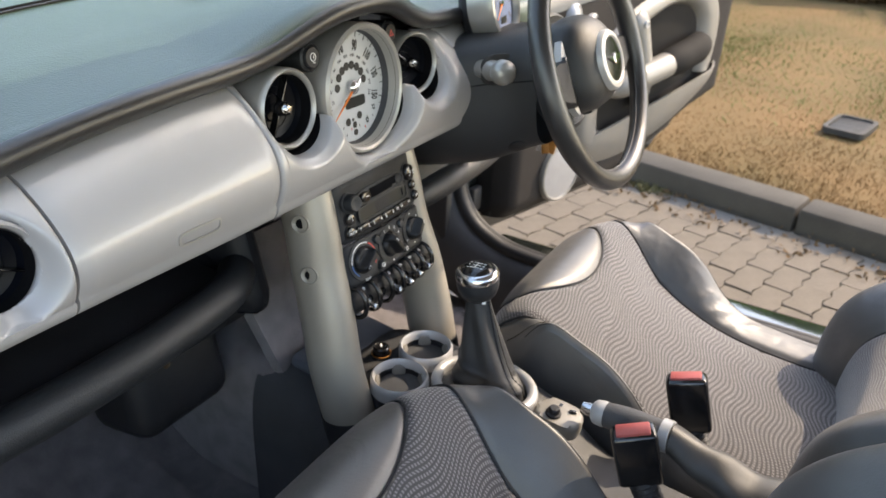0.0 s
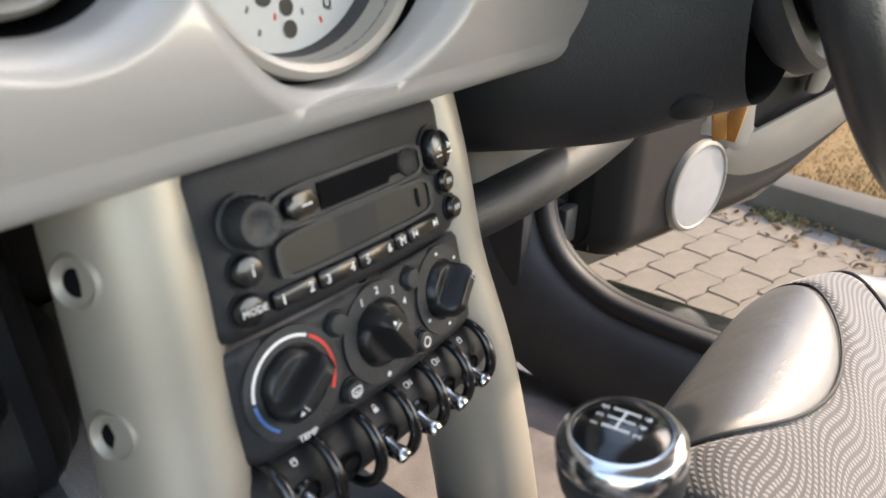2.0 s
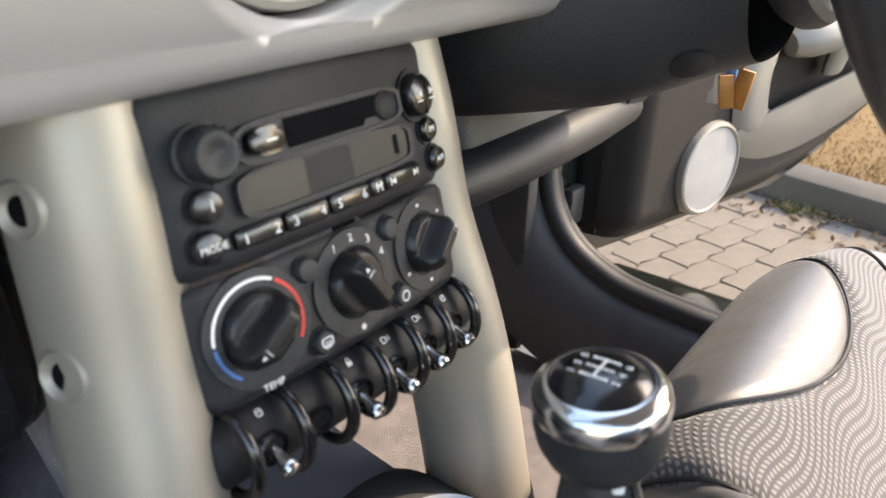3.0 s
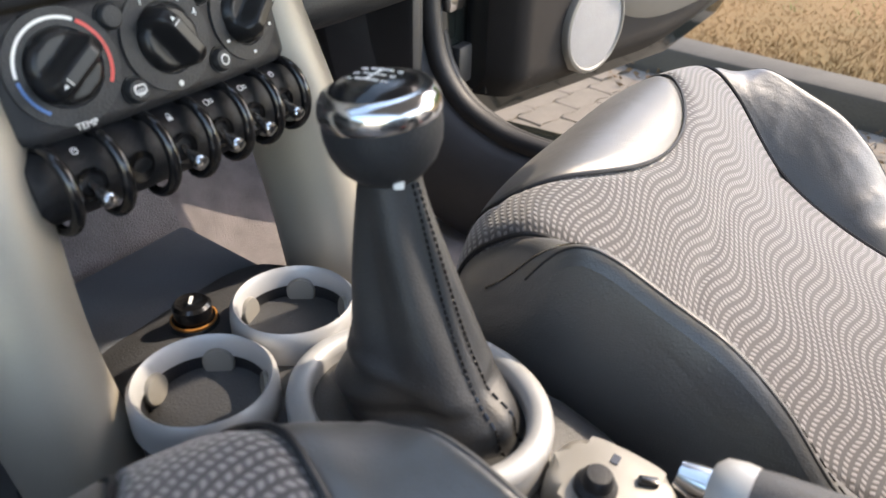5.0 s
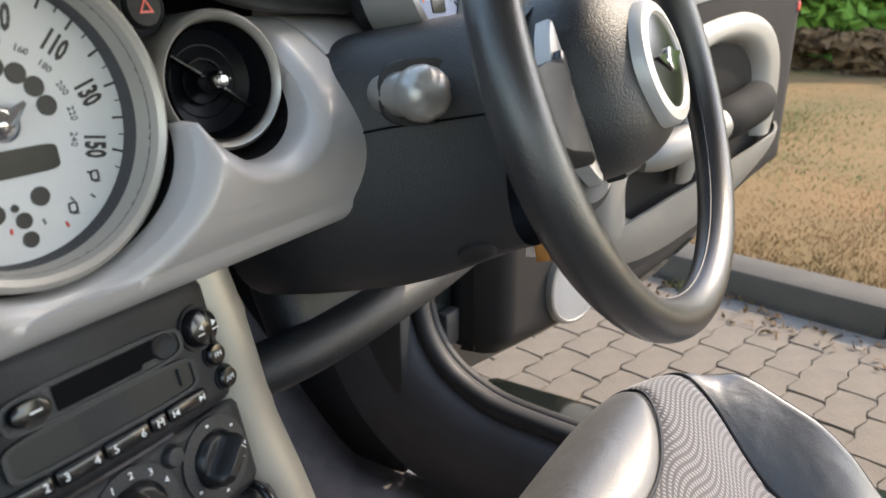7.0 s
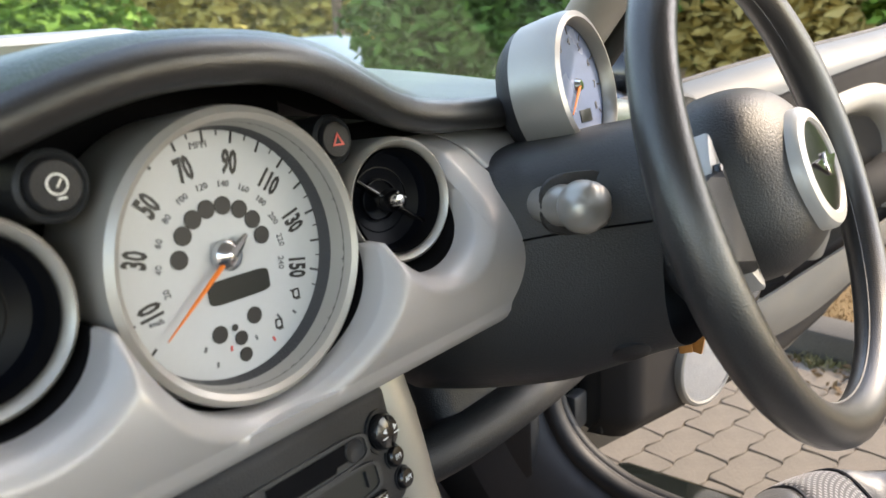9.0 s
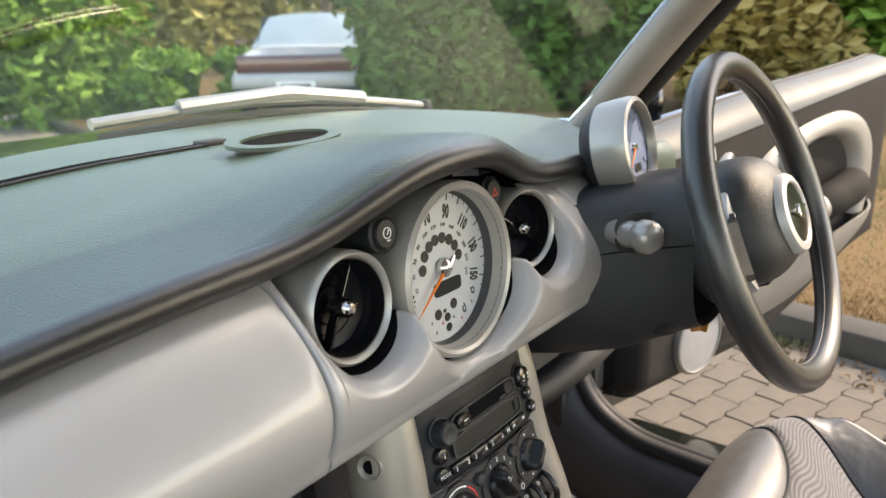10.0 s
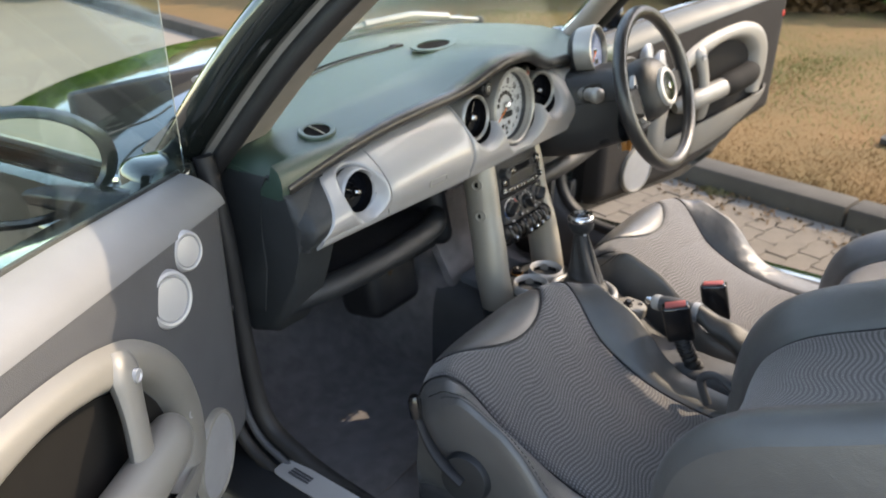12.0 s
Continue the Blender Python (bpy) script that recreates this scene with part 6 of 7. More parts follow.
# ---- doors ----
def car_door(origin, side, angle, size, label, glass_up):
    th = radians(angle)
    d = Vector((math.sin(th) * side, -math.cos(th), 0))
    nn = Vector((-math.cos(th) * side, -math.sin(th), 0))
    D = Matrix.Translation(origin) @ Matrix(((d.x, nn.x, 0, 0), (d.y, nn.y, 0, 0), (0, 0, 1, 0), (0, 0, 0, 1))) @ Matrix.Scale(size, 4)   # along, inward, up
    P = D @ Matrix(((1, 0, 0, 0), (0, 0, 1, 0), (0, 1, 0, 0), (0, 0, 0, 1)))                         # outline x, z; depth inward
    low = lambda a: 0.435 + 0.15 * smoothstep(0.36, 1.02, a)
    waist = lambda a: 0.955 + 0.123 * (a - 0.3)
    sill = lambda a: waist(a) + 0.042 - 0.018 * smoothstep(0.3, 0.95, a)
    skin = [(-0.04, 0.37), (-0.04, 0.93), (-0.02, sill(-0.02) - 0.01), (0.92, sill(0.92) - 0.01), (0.99, 1.03), (1.00, 0.66), (0.97, 0.54), (0.80, 0.42), (0.60, 0.37)]
    door = part("car_door", prism(skin, 0.05, P @ T(0, 0, -0.05), 0.01), PAINT, shell, label)

    def inner(u, v):
        a = -0.035 + 1.030 * u
        lo, hi = low(a), waist(a)
        if v < 0.8:
            z, b = lo + (hi - 0.012 - lo) * v / 0.8, 0.100
            b -= 0.030 * smoothstep(0.05, 0.0, z - lo) ** 2
        else:
            w = (v - 0.8) / 0.2
            z = hi - 0.012 + (sill(a) - hi + 0.012) * (1 - (1 - w) ** 1.6)
            b = 0.100 - 0.072 * w ** 1.5
        edge = min(u, 1 - u) * 1.03
        b -= 0.050 * max(1 - edge / 0.035, 0) ** 2
        return D @ Vector((a, b, z))
    part("inner_panel", thick(sheet(inner, 60, 50), 0.004), DOORLIT if glass_up else DOORSHADE, door, "grey pebbled vinyl inner panel, coloured pale for skylight" if glass_up else "brown-grey inner panel, darkened for shade", sharp=50)
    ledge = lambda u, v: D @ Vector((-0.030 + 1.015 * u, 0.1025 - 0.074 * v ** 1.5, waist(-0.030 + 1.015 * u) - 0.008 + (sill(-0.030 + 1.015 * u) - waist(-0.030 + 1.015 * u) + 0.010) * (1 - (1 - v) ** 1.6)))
    part("waist_ledge", thick(sheet(ledge, 50, 8), 0.002), LITLEDGE if glass_up else DOORLEDGE, door, "smooth grey waist ledge, paler on the skylit door", sharp=60)
    part("edge_core", prism([(-0.03, 0.44), (-0.03, 0.93), (0.97, 1.03), (0.985, 0.64), (0.80, 0.50), (0.60, 0.45)], 0.046, P @ T(0, 0, 0.0005), 0.0), SOFTBLACK, door)

    # broad silver arch round the handle recess
    outer = smooth_path([(0.300, 0.575, 0), (0.226, 0.572, 0), (0.204, 0.63, 0), (0.210, 0.70, 0), (0.251, 0.79, 0), (0.34, 0.870, 0), (0.42, 0.908, 0), (0.50, 0.930, 0), (0.60, 0.946, 0), (0.70, 0.950, 0), (0.80, 0.926, 0), (0.860, 0.872, 0), (0.880, 0.80, 0), (0.873, 0.73, 0), (0.855, 0.69, 0)], 70)
    within = smooth_path([(0.330, 0.600, 0), (0.305, 0.615, 0), (0.296, 0.645, 0), (0.293, 0.68, 0), (0.310, 0.741, 0), (0.355, 0.803, 0), (0.41, 0.838, 0), (0.46, 0.862, 0), (0.54, 0.888, 0), (0.63, 0.893, 0), (0.70, 0.878, 0), (0.748, 0.840, 0), (0.762, 0.79, 0), (0.768, 0.74, 0), (0.775, 0.69, 0)], 70)

    def arch(u, v):
        k = round(u * 70)
        q = outer[k].lerp(within[k], v)
        return D @ Vector((q.x, 0.096 + 0.026 * (1 - abs(2 * v - 0.9) ** 3.2) + 0.006 * v, q.y))
    part("handle_surround", thick(sheet(arch, 70, 14), 0.003), DOORSILVER, door, "broad satin silver oval surround", sharp=60)
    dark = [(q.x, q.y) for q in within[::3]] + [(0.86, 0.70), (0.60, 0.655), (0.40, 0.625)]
    # Flat plate; its dark colour stands for the shade of a deep recess
    part("recess_shade", prism(dark, 0.003, P @ T(0, 0, 0.1000)), RECESS, door)
    strut = [D @ Vector(p) for p in ((0.402, 0.112, 0.890), (0.416, 0.124, 0.862), (0.432, 0.136, 0.80), (0.448, 0.140, 0.72), (0.462, 0.125, 0.655))]
    strut = smooth_path(strut, 16)
    part("pull_strut", tube(strut, [size * r for r in (0.020, 0.026, 0.029, 0.030, 0.029, 0.026, 0.024, 0.023, 0.023, 0.023, 0.024, 0.025, 0.026, 0.027, 0.027, 0.026, 0.024)], 16, flat=0.55, up=nn), DOORSILVER, door, "silver pull strut")
    bar = smooth_path([D @ Vector(p) for p in ((0.315, 0.116, 0.712), (0.38, 0.138, 0.728), (0.46, 0.145, 0.742), (0.55, 0.147, 0.754))], 12)
    part("armrest_end", tube(bar, [size * r for r in (0.020, 0.027, 0.031, 0.032, 0.033, 0.033, 0.033, 0.033, 0.033, 0.033, 0.033, 0.033, 0.033)], 18, up=nn), DOORSILVER, door, "silver front of the armrest")
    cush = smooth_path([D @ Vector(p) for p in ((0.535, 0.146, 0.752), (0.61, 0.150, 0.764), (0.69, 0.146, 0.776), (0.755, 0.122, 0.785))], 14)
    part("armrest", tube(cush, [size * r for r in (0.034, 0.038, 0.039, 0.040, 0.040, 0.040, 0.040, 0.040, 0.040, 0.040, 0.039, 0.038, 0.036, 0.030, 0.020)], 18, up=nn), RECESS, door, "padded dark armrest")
    for a, b, z in ((0.414, 0.1405, 0.868), (0.262, 0.1225, 0.694)):
        part("screw_cover", lathe([(0.009, -0.006), (0.009, 0.0015), (0.007, 0.0022), (0.0055, 0.0002), (0, 0.0)], P @ T(a, z, b), 20), GREYSILVER, door)
    # long silver pocket under the armrest
    rim = smooth_path([(0.205, 0.575, 0), (0.28, 0.608, 0), (0.38, 0.626, 0), (0.49, 0.640, 0), (0.70, 0.668, 0), (0.84, 0.690, 0), (0.915, 0.704, 0)], 40)
    foot = smooth_path([(0.205, 0.560, 0), (0.27, 0.522, 0), (0.38, 0.504, 0), (0.53, 0.514, 0), (0.70, 0.552, 0), (0.83, 0.610, 0), (0.920, 0.690, 0)], 40)

    def pocket(u, v):
        k = round(u * 40)
        q = rim[k].lerp(foot[k], v)
        return D @ Vector((q.x, 0.098 + 0.036 * math.sin(math.pi * min(u * 1.4 + 0.08, 0.5)) * (1 - v ** 2.2) * smoothstep(1.02, 0.80, u) ** 0.5, q.y))
    part("pocket_band", thick(sheet(pocket, 40, 14), 0.006), DOORSILVER, door, "silver door pocket", sharp=60)
    sm = P @ T(0.165, 0.527, 0.094)
    spk = part("speaker", lathe([(0.079, -0.012), (0.079, 0.012), (0.0765, 0.017), (0.072, 0.0185), (0.069, 0.016)], sm, 44), DOORSILVER, door, "round silver speaker")
    part("speaker_grille", lathe([(0.0695, 0.0155), (0.03, 0.0175), (0, 0.018)], sm, 40), SPEAKER, spk)
    for a, z, r in ((0.150, 0.903, 0.031), (0.226, 0.864, 0.042)):
        tm = P @ T(a, z, 0.090) @ pose(0, 0, 0, -8, 20)
        t = part("tweeter", lathe([(r * 1.04, -0.03), (r * 1.03, 0.012), (r * 0.97, 0.020), (r * 0.88, 0.0225), (r * 0.80, 0.0215), (r * 0.77, 0.0180)], tm, 36), GREYSILVER, door, "silver round tweeter pod")
        part("tweeter_face", lathe([(r * 0.78, 0.0178), (r * 0.72, 0.0205), (r * 0.4, 0.0218), (0, 0.0222)], tm, 30), GREYSILVER, t)
    part("waist_seal", tube([D @ Vector((a, 0.026, sill(a) + 0.002)) for a in (-0.03, 0.12, 0.3, 0.5, 0.7, 0.85, 0.97)], 0.005, 8), RUBBER, door)
    if glass_up:
        g = part("window", prism([(-0.050, 0.955), (-0.050, 1.33), (0.02, 1.41), (0.60, 1.46), (0.95, 1.42), (1.0, 1.05)], 0.004, P @ T(0, 0, 0.028)), DOORGLASS, door, "raised green-tinted window")
        g.visible_shadow = False
    part("red_marker", rbox((0.012, 0.004, 0.02), D @ T(0.955, 0.101, 0.955), 0.002), RED, door)
    # outside mirror
    cm = D @ (Vector((0.150, -0.13, 1.024)) if glass_up else Vector((0.236, -0.12, 1.000)))
    mm = frame_at(cm, d * 0.80 + nn * 0.60)
    part("mirror_housing", lathe([(0, -0.08), (0.070, -0.07), (0.112, -0.03), (0.120, 0.0), (0.114, 0.010), (0.104, 0.012), (0.099, 0.004)], mm, 40, squash=0.66), GLOSSBLACK, door, "black oval mirror housing")
    part("mirror_glass", lathe([(0.101, 0.003), (0, 0.0035)], mm, 32, squash=0.66), MIRROR, door, "mirror glass")
    part("mirror_foot", tube([cm - mm.to_3x3() @ Vector((0.05, 0.02, 0.03)), D @ Vector((0.11, -0.07, 0.965)), D @ Vector((0.09, -0.01, 0.945))], [0.018, 0.020, 0.026], 12), GLOSSBLACK, door)
    return door


SPEAKER = material("grey_speaker_grille", (0.29, 0.29, 0.295), 0.6, 0.1, 0.08, 20, 0.6, 900, voronoi=True)
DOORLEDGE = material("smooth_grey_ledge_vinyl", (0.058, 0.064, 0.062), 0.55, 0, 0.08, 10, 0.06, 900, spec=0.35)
# Lighter copy of the ledge vinyl; the sky's light is in its colour
LITLEDGE = material("skylit_ledge_vinyl", (0.165, 0.167, 0.170), 0.5, 0, 0.08, 10, 0.06, 900, spec=0.5)
# Near-black for the recess shade, used on the dark armrest too
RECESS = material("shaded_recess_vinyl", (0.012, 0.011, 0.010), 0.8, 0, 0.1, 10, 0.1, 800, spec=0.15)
MIRROR = material("mirror_silver", (0.9, 0.9, 0.9), 0.01, 1.0, 0.0, 5, rough_vary=0.0)
car_door((-0.752, 0.115, 0.152), -1, 57.5, 0.87, "open passenger door with skylit grey vinyl panel and silver handle loop", True)
car_door((0.81, 0.195, 0.0), 1, 75.7, 1.0, "open driver's door with shaded vinyl panel and silver oval surround", False)


# ---- outside ----
ASPHALT = material("pale_worn_paving", (0.21, 0.175, 0.135), 0.9, 0, 0.16, 0.8, 0.6, 60, color2=(0.15, 0.135, 0.115))
PAVER = material("weathered_paver", (0.125, 0.099, 0.072), 0.88, 0, 0.18, 9, 0.9, 160, color2=(0.085, 0.069, 0.052))
KERB = material("grey_kerb_concrete", (0.052, 0.045, 0.036), 0.9, 0, 0.15, 8, 0.7, 120)
DRYGRASS = material("dry_lawn", (0.150, 0.074, 0.019), 0.95, 0, 0.2, 1.4, 1.0, 90, color2=(0.075, 0.054, 0.014))
LEAF = material("hedge_leaf", (0.17, 0.29, 0.045), 0.65, 0, 0.3, 1.3, color2=(0.07, 0.15, 0.022), spec=0.2)
LEAFDARK = material("dark_leaf", (0.075, 0.165, 0.030), 0.7, 0, 0.3, 1.3, color2=(0.035, 0.085, 0.016), spec=0.2)
STRAW = material("straw_stems", (0.15, 0.09, 0.045), 0.9, 0, 0.3, 3, color2=(0.08, 0.052, 0.030), spec=0.15)
GOLDLEAF = material("golden_dry_leaf", (0.30, 0.22, 0.06), 0.7, 0, 0.3, 1.1, color2=(0.16, 0.13, 0.035))
BARK = material("bark", (0.14, 0.10, 0.07), 0.9, 0, 0.3, 6, 0.9, 30)

KDIR = Vector((0.20, 1, 0)).normalized()
KNRM = Vector((1, -0.20, 0)).normalized()
K0 = Vector((2.27, 0, 0))


def ground_fn(u, v):
    a, b = (u - 0.5) * 2, (v - 0.5) * 2
    x, y = 400 * a * abs(a) ** 2, 400 * b * abs(b) ** 2
    return Vector((x, y, 0.0))


tagged(part("ground", sheet(ground_fn, 40, 40), ASPHALT), "pale worn paving round the car", "ground", kind="structure")


def lawn_fn(u, v):
    p = K0 + KDIR * (-40 + 70 * u) + KNRM * (0.165 + 24 * v ** 1.8)
    return p + Vector((0, 0, 0.085 + 0.05 * smoothstep(0.1, 0.8, v) + 0.02 * noise.noise((p.x * 1.3, p.y * 1.3, 0))))


tagged(part("lawn", sheet(lawn_fn, 100, 60), DRYGRASS), "parched straw-coloured lawn with greener patches", "lawn", kind="structure")
kerb = thing("kerb", K0, "grey concrete kerb along the dry lawn", "kerb", kind="structure")
for k in range(-9, 12):
    c = K0 + KDIR * (k * 0.92) + KNRM * 0.09
    part("kerb_stone", rbox((0.17, 0.912, 0.22), Matrix.Translation(c + Vector((0, 0, -0.006))) @ pose(0, 0, 0, 0, 0, -11.3 + 0.4 * math.sin(3.1 * k)), 0.018, 2), KERB, kerb)


def leaves(name, n, spots, size, mat, parent=None, label="", seed=1, flat=0.5):
    """Many small bent leaves scattered through soft blobs (centre, radii)."""
    rng = random.Random(seed)
    vs, fs = [], []
    for i in range(n):
        c, r = spots[rng.randrange(len(spots))]
        dv = Vector((rng.gauss(0, 1), rng.gauss(0, 1), rng.gauss(0, 1))).normalized() * rng.random() ** 0.35
        p = Vector((c[0] + dv.x * r[0], c[1] + dv.y * r[1], max(c[2] + dv.z * r[2], 0.02)))
        a = Vector((rng.gauss(0, 1), rng.gauss(0, 1), rng.gauss(0, flat))).normalized()
        b = a.orthogonal().normalized()
        b.rotate(Matrix.Rotation(rng.random() * 6.28, 3, a))
        s = size * (0.6 + 0.8 * rng.random())
        k = len(vs)
        up = a.cross(b) * s * 0.18
        vs += [p - a * s, p - b * s * 0.5 + up, p + a * s, p + b * s * 0.5 + up]
        fs += [(k, k + 1, k + 2), (k, k + 2, k + 3)]
    me = bpy.data.meshes.new(name)
    me.from_pydata(vs, [], fs)
    me.materials.append(mat)
    ob = new(name, me)
    PLACE[ob] = Matrix.Identity(4)
    if parent:
        ob.parent = parent
        ob.matrix_parent_inverse = PLACE[parent].inverted()
    return tagged(ob, label)


def grass(name, n, along, across, height, mat, label, seed, bunch=1.0, fade=0.0):
    """Short bent blades standing on the lawn or at the foot of the kerb."""
    rng = random.Random(seed)
    vs, fs = [], []
    for i in range(n):
        s, q = rng.uniform(*along), across[0] + (across[1] - across[0]) * rng.random() ** 1.4
        if rng.random() < fade * smoothstep(across[0] + 2.4, across[0], q):
            continue
        if bunch < 1 and noise.noise((s * 2.3, q * 2.3, seed)) < 0.25 - 0.5 * bunch:
            continue
        p = K0 + KDIR * s + KNRM * q
        z0 = 0.0 if q < 0.0 else 0.085 + 0.02 * noise.noise((p.x * 1.3, p.y * 1.3, 0))
        hgt = height * (0.5 + rng.random())
        lean = Vector((rng.gauss(0, 0.6), rng.gauss(0, 0.6), 0)) * hgt
        wdt = Vector((rng.gauss(0, 1), rng.gauss(0, 1), 0)).normalized() * hgt * 0.10
        k = len(vs)
        b = Vector((p.x, p.y, z0 - 0.003))
        mid = b + lean * 0.35 + Vector((0, 0, hgt * 0.6))
        vs += [b - wdt, b + wdt, mid + wdt * 0.7, mid - wdt * 0.7, b + lean + Vector((0, 0, hgt))]
        fs += [(k, k + 1, k + 2, k + 3), (k + 3, k + 2, k + 4)]
    me = bpy.data.meshes.new(name)
    me.from_pydata(vs, [], fs)
    me.materials.append(mat)
    ob = new(name, me)
    PLACE[ob] = Matrix.Identity(4)
    return tagged(ob, label, "grass", kind="stuff")


DRYBLADE = material("dry_grass_blade", (0.195, 0.096, 0.026), 0.8, 0, 0.3, 1.3, color2=(0.125, 0.068, 0.019))
OLIVEBLADE = material("olive_grass_blade", (0.145, 0.150, 0.036), 0.8, 0, 0.3, 1.2, color2=(0.105, 0.115, 0.026))
WEED = material("green_weed", (0.085, 0.095, 0.024), 0.7, 0, 0.3, 6, color2=(0.13, 0.085, 0.032))
grass("dry_grass", 110000, (-3.0, 4.0), (0.18, 4.2), 0.016, DRYBLADE, "dry straw-coloured lawn grass", 31)
grass("green_grass", 170000, (-5.0, 5.0), (0.9, 7.0), 0.026, OLIVEBLADE, "olive green lawn grass", 32, 1.0, 0.96)
grass("kerb_weeds", 9000, (-2.2, 3.0), (-0.005, -0.13), 0.028, WEED, "weeds and dry grass at the foot of the kerb", 33, 0.35)
leaves("dead_leaves", 800, [((*(K0 + KDIR * (k * 0.25 - 2) - KNRM * 0.10).to_2d(), 0.0), (0.16, 0.16, 0.004)) for k in range(20)], 0.013, STRAW, seed=34)
tagged(bpy.data.objects["dead_leaves"], "dead leaves and straw in the gutter", "leaf litter", kind="stuff")


def hedge_row(p0, p1, height, depth, count, seed, mat, name, label, size=0.11):
    rng = random.Random(seed)
    a, b = Vector(p0), Vector(p1)
    spots = []
    for k in range(count):
        q = a.lerp(b, (k + 0.5) / count) + Vector((rng.uniform(-0.4, 0.4), rng.uniform(-0.4, 0.4), 0))
        for h in range(3):
            spots.append(((q.x + rng.uniform(-0.3, 0.3), q.y + rng.uniform(-0.3, 0.3), height * (0.18 + 0.3 * h)), (depth * rng.uniform(0.7, 1.1), depth * rng.uniform(0.7, 1.1), height * rng.uniform(0.2, 0.3))))
    return tagged(leaves(name, count * 1600, spots, size, mat, seed=seed), label, "hedge", kind="stuff")


hedge_row((0.6, 12.0, 0), (5.0, 10.3, 0), 3.0, 0.9, 9, 5, LEAF, "hedge", "bright green leafy hedge beyond the paving")
hedge_row((4.6, 10.2, 0), (6.6, 9.0, 0), 0.95, 0.55, 5, 11, LEAF, "shrub", "low bright green shrubs at the end of the hedge")
hedge_row((7.4, 6.5, 0), (8.9, 3.9, 0), 3.2, 0.85, 9, 6, LEAFDARK, "hedge", "deep green hedge beside the parked car")
hedge_row((10.6, 3.2, 0), (9.9, -6.5, 0), 2.8, 0.9, 12, 7, LEAF, "hedge", "green hedge behind the dry lawn")
hedge_row((8.9, 3.0, 0), (9.2, 1.8, 0), 2.8, 0.5, 3, 12, GOLDLEAF, "golden_shrub", "tall shrub of dry golden foliage behind the lawn")
hedge_row((8.7, 3.4, 0), (8.1, -4.5, 0), 0.50, 0.5, 10, 8, STRAW, "dry_bank", "low bank of dead straw and leaves", 0.07)


# Sunlight and the yellow field beyond are put into this pale leaf colour
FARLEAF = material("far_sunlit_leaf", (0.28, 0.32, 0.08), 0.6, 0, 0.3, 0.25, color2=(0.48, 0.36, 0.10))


def tree(base, height, spread, seed, mat, label):
    rng = random.Random(seed)
    t = thing("tree", base, label, "tree", "trees")
    b = Vector(base)
    trunk = smooth_path([b, b + Vector((0.08, 0.05, height * 0.3)), b + Vector((-0.05, 0.1, height * 0.62))], 12)
    bm = tube(trunk, [0.20 - 0.009 * k for k in range(13)], 12)
    tips = []
    for k in range(7):
        a = 2 * math.pi * k / 7 + rng.random()
        s = trunk[6 + k % 6]
        e = s + Vector((math.cos(a) * spread * 0.6, math.sin(a) * spread * 0.6, height * (0.2 + 0.15 * rng.random())))
        tube(smooth_path([s, s.lerp(e, 0.5) + Vector((0, 0, 0.3)), e], 8), [0.08 - 0.007 * q for q in range(9)], 7, bm=bm)
        tips.append(e)
    part("trunk", bm, BARK, t, "rough brown trunk with limbs")
    spots = [((e.x + rng.uniform(-1, 1) * 0.5, e.y + rng.uniform(-1, 1) * 0.5, e.z + rng.uniform(-0.4, 0.8)), (spread * 0.42, spread * 0.42, spread * 0.3)) for e in tips for _ in range(3)]
    leaves("crown", 9000, spots, 0.13, mat, t, seed=seed)


hedge_row((3.0, 31.0, 0), (27.0, 18.0, 0), 7.5, 1.8, 26, 9, FARLEAF, "far_trees", "far trees coloured for sun and dry field beyond the parked car", 0.26)
hedge_row((27.0, 17.0, 0), (24.0, -16.0, 0), 7.5, 1.8, 26, 10, LEAFDARK, "far_trees", "deep green trees far behind the lawn", 0.26)
tree((4.0, 19.5, 0), 7.5, 2.6, 21, LEAF, "leafy roadside tree with a brown trunk")
tree((14.5, 15.0, 0), 8.0, 3.2, 22, LEAFDARK, "tall dark leafy tree behind the parked car")
tree((18.5, 6.0, 0), 8.0, 3.2, 23, LEAFDARK, "tall dark leafy tree behind the lawn")
tree((18.0, -2.0, 0), 7.5, 3.0, 24, LEAF, "leafy tree behind the lawn")


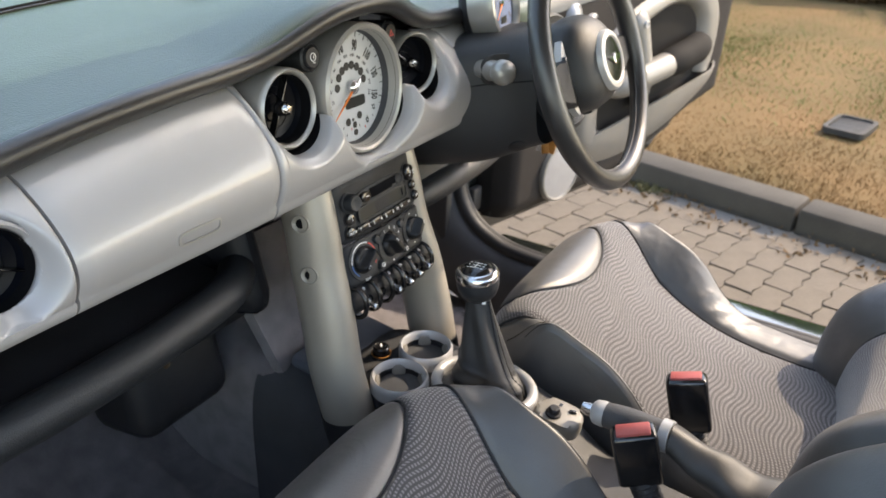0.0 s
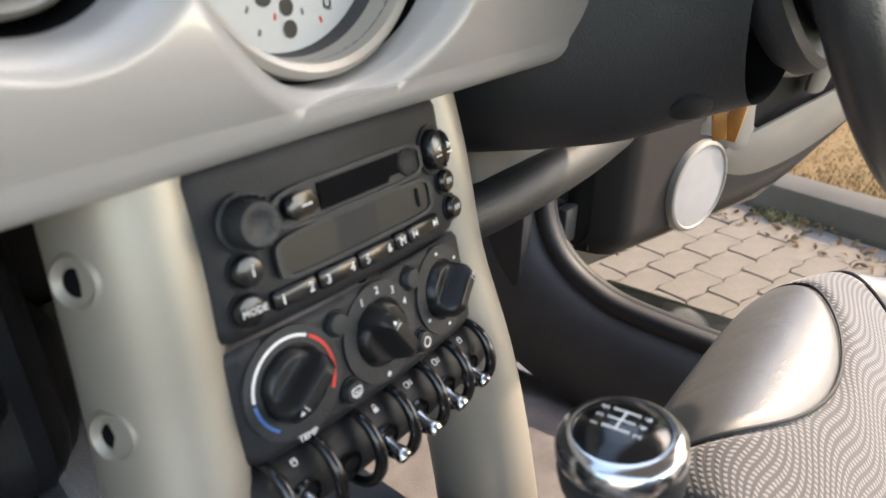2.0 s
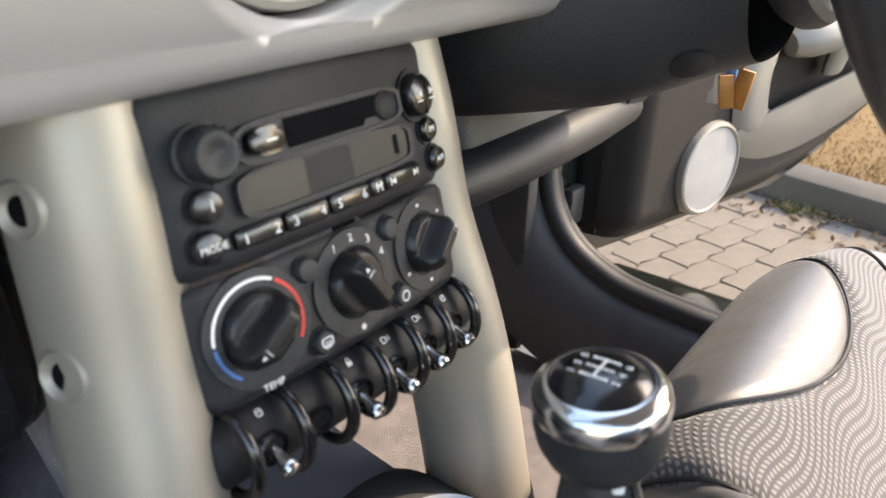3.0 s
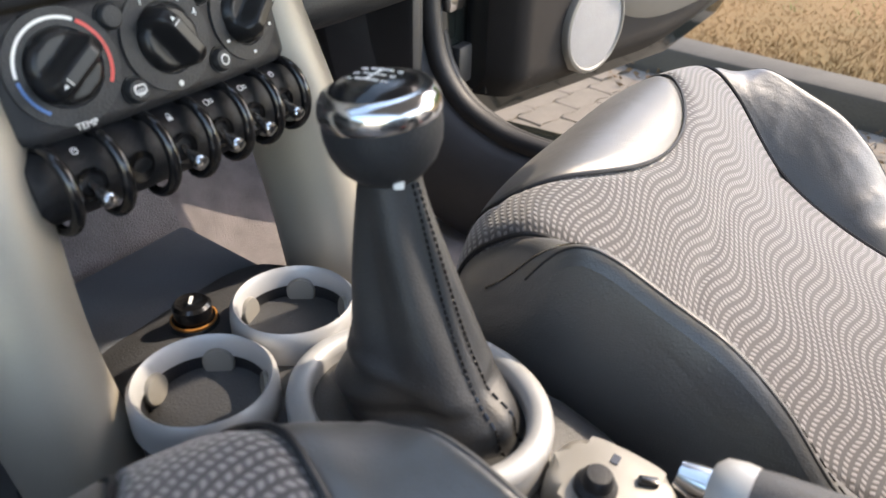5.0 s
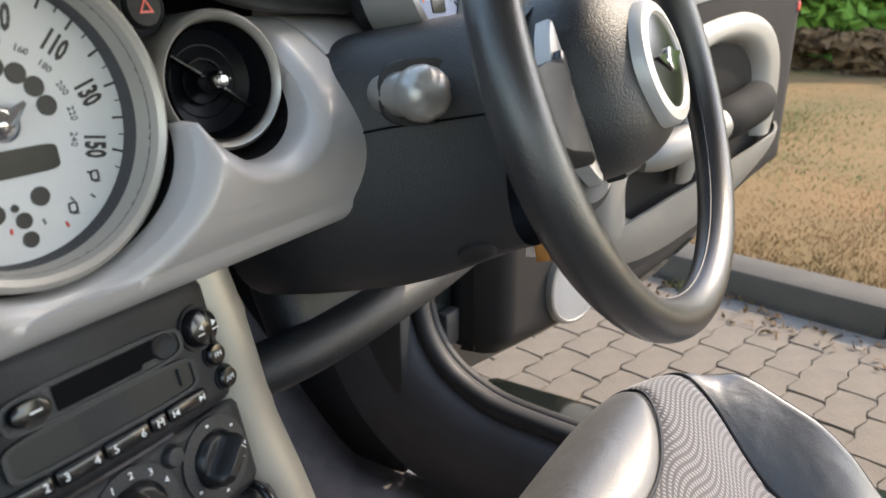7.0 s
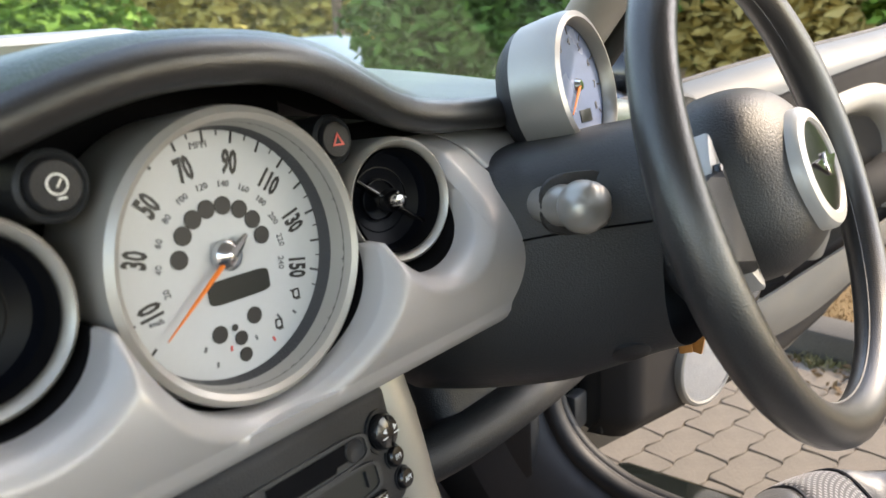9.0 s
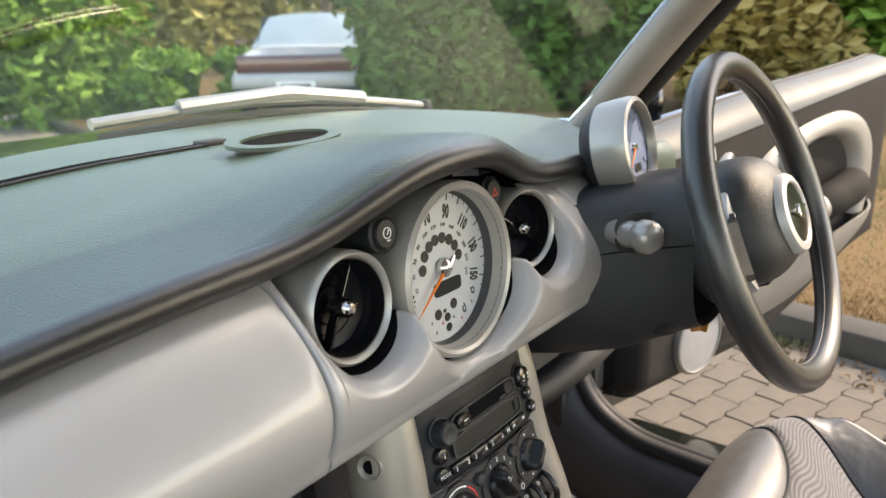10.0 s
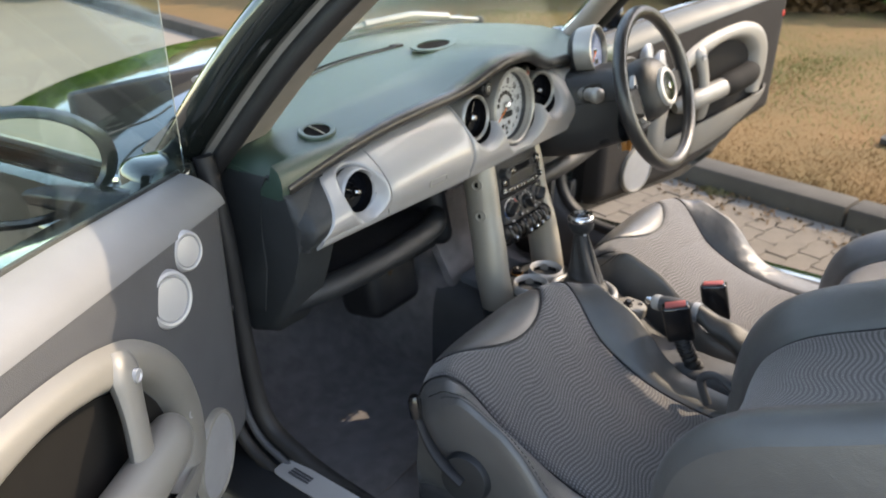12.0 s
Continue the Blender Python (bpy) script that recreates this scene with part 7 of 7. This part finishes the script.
# parked car, front towards us
def parked_car(base, turn):
    c = thing("parked_car", base, "dark red hatchback, coloured pale for reflected sky, parked by the hedge", "car")
    M = Matrix.Translation(base) @ pose(0, 0, 0, 0, 0, turn) 
    MAROON = material("maroon_paint", (0.10, 0.018, 0.022), 0.2, 0.2, 0.1, 4, coat=0.8)
    # Pale colour imitates the sky reflected in dark red bodywork
    SKYPAINT = material("sky_pale_car_paint", (0.62, 0.57, 0.56), 0.22, 0.2, 0.05, 4, coat=0.8)
    # Opaque blue-grey holds the sky's reflection as a colour
    PALE = material("sky_coloured_glass", (0.34, 0.42, 0.46), 0.15, 0.3, 0.1, 2)

    def body(u, v):
        a = math.pi * (u - 0.5) * 2
        prof = [(-2.0, 0.55, 0.62), (-1.95, 0.75, 0.85), (-1.2, 0.95, 0.93), (-0.75, 0.99, 0.93), (1.6, 1.02, 0.93), (1.98, 0.95, 0.88), (2.05, 0.55, 0.7)]
        f = v * (len(prof) - 1)
        i = min(int(f), len(prof) - 2)
        w = f - i
        y, top, half = [prof[i][k] * (1 - w) + prof[i + 1][k] * w for k in range(3)]
        cz, sz = math.cos(a), math.sin(a)
        return M @ Vector((half * math.copysign(abs(sz) ** 0.45, sz), y, 0.28 + (top - 0.28) * (0.5 + 0.5 * math.copysign(abs(cz) ** 0.5, cz))))
    part("body", sheet(body, 40, 30, closed_u=True), SKYPAINT, c, "dark red bodywork coloured pale for reflected sky", sharp=60)

    def cabin(u, v):
        prof = [(-0.85, 0.97, 0.80), (-0.15, 1.42, 0.62), (0.9, 1.47, 0.62), (1.75, 1.05, 0.72)]
        f = v * 3
        i = min(int(f), 2)
        w = f - i
        y, z, half = [prof[i][k] * (1 - w) + prof[i + 1][k] * w for k in range(3)]
        return M @ Vector((half * (2 * u - 1), y, z - 0.05 * abs(2 * u - 1) ** 3))
    part("glasshouse", sheet(cabin, 16, 18), PALE, c, "screen and roof coloured for the sky's reflection")
    for sx in (-1, 1):
        part("side_window", prism([(-0.82, 0.95), (-0.15, 1.38), (0.9, 1.42), (1.7, 1.0)], 0.02, M @ Matrix(((0, 0, sx, 0.70 * sx), (1, 0, 0, 0), (0, 1, 0, 0), (0, 0, 0, 1)))), GLOSSBLACK, c)
        part("headlight", lathe([(0.13, 0), (0.12, 0.04), (0, 0.06)], M @ T(0.62 * sx, -1.90, 0.72) @ pose(0, 0, 0, 90), 20, squash=0.7), CHROME, c, "clear headlight")
        for y in (-1.25, 1.35):
            w = part("wheel", lathe([(0, 0.10), (0.18, 0.10), (0.20, 0.11), (0.30, 0.10), (0.31, 0.0), (0.30, -0.1), (0, -0.1)], M @ T(0.78 * sx, y, 0.31) @ pose(0, 0, 0, 0, 90 * sx), 24), RUBBER, c)
            part("rim", lathe([(0.19, 0.105), (0.12, 0.115), (0, 0.12)], M @ T(0.78 * sx, y, 0.31) @ pose(0, 0, 0, 0, 90 * sx), 20), GREYSILVER, w)
        part("door_mirror", rbox((0.18, 0.10, 0.12), M @ T(0.98 * sx, -0.65, 1.0), 0.03, 3), MAROON, c)
    part("bumper", rbox((1.72, 0.22, 0.22), M @ T(0, -2.0, 0.52), 0.07, 3), GREYSILVER, c, "pale grey bumper")
    part("nose_band", rbox((1.6, 0.12, 0.24), M @ T(0, -1.965, 0.74), 0.05, 3), MAROON, c, "dark red band between the headlights")
    part("lower_grille", rbox((1.66, 0.16, 0.26), M @ T(0, -2.03, 0.33), 0.04, 3), BLACK, c)
    part("number_plate", rbox((0.52, 0.02, 0.11), M @ T(0, -2.13, 0.47), 0.006), WHITEPRINT, c, "blank white number plate")
    part("plate_bar", rbox((0.40, 0.004, 0.05), M @ T(0, -2.142, 0.47), 0), GREYPRINT, c)


lid = thing("drain_cover", (3.45, -0.53, 0.1), "dark cover lying in the dry lawn", "drain cover")
part("frame", ring_plate(oval(0.16, 0.10, 28, 8), oval(0.14, 0.08, 28, 8), 0.03, T(3.45, -0.53, 0.098) @ pose(0, 0, 0, 0, 0, -11)), RUBBER, lid)
part("plate", prism(oval(0.142, 0.082, 28, 8), 0.02, T(3.45, -0.53, 0.098) @ pose(0, 0, 0, 0, 0, -11), 0.003), BLACK, lid)
parked_car((8.02, 8.70, 0), -50)

# paving blocks beside the driver's door, laid in rows with wavy interlocking edges
paving = thing("paving", (1.6, 0, 0), "interlocking weathered paving blocks beside the kerb", "paving", kind="structure")
rag = [(0, 0), (0.022, 0.008), (0.072, -0.008), (0.094, 0)]
shapes = []
rngp = random.Random(3)
edge = [(x, y) for x, y in rag] + [(x + 0.094, y) for x, y in rag[1:]]
outl = [(x + 0.0018, y + 0.0018) for x, y in edge[:-1]] + [(0.1862, 0.0018), (0.1912, 0.048), (0.1862, 0.0932)] + [(x - 0.0018, y + 0.0922) for x, y in edge[::-1][1:-1]] + [(0.0018, 0.0932), (0.0068, 0.048)]
for k in range(4):
    bm = prism(outl, 0.03, T(0, 0, -0.02) @ pose(0, 0, 0, rngp.uniform(-0.7, 0.7), rngp.uniform(-0.5, 0.5)), 0.003, 1)
    me = bpy.data.meshes.new("paver")
    bmesh.ops.recalc_face_normals(bm, faces=bm.faces)
    bm.to_mesh(me)
    bm.free()
    me.materials.append(PAVER)
    shapes.append(me)
count = 0
for row in range(-14, 40):
    for col in range(0, 13):
        o = K0 + KDIR * (row * 0.0945 - 0.35) - KNRM * (0.02 + (col + 1) * 0.19 + (0.094 if row % 2 else 0))
        if not (1.05 < o.x < 2.75 and -0.95 < o.y < 1.6) or count >= 300:
            continue
        ob = new("paver", shapes[(row * 5 + col * 3) % 4])
        ob.parent = paving
        ob.matrix_parent_inverse = PLACE[paving].inverted()
        ob.matrix_basis = Matrix.Translation(o + Vector((0, 0, rngp.uniform(-0.001, 0.003)))) @ Matrix(((KNRM.x, KDIR.x, 0, 0), (KNRM.y, KDIR.y, 0, 0), (0, 0, 1, 0), (0, 0, 0, 1)))
        count += 1
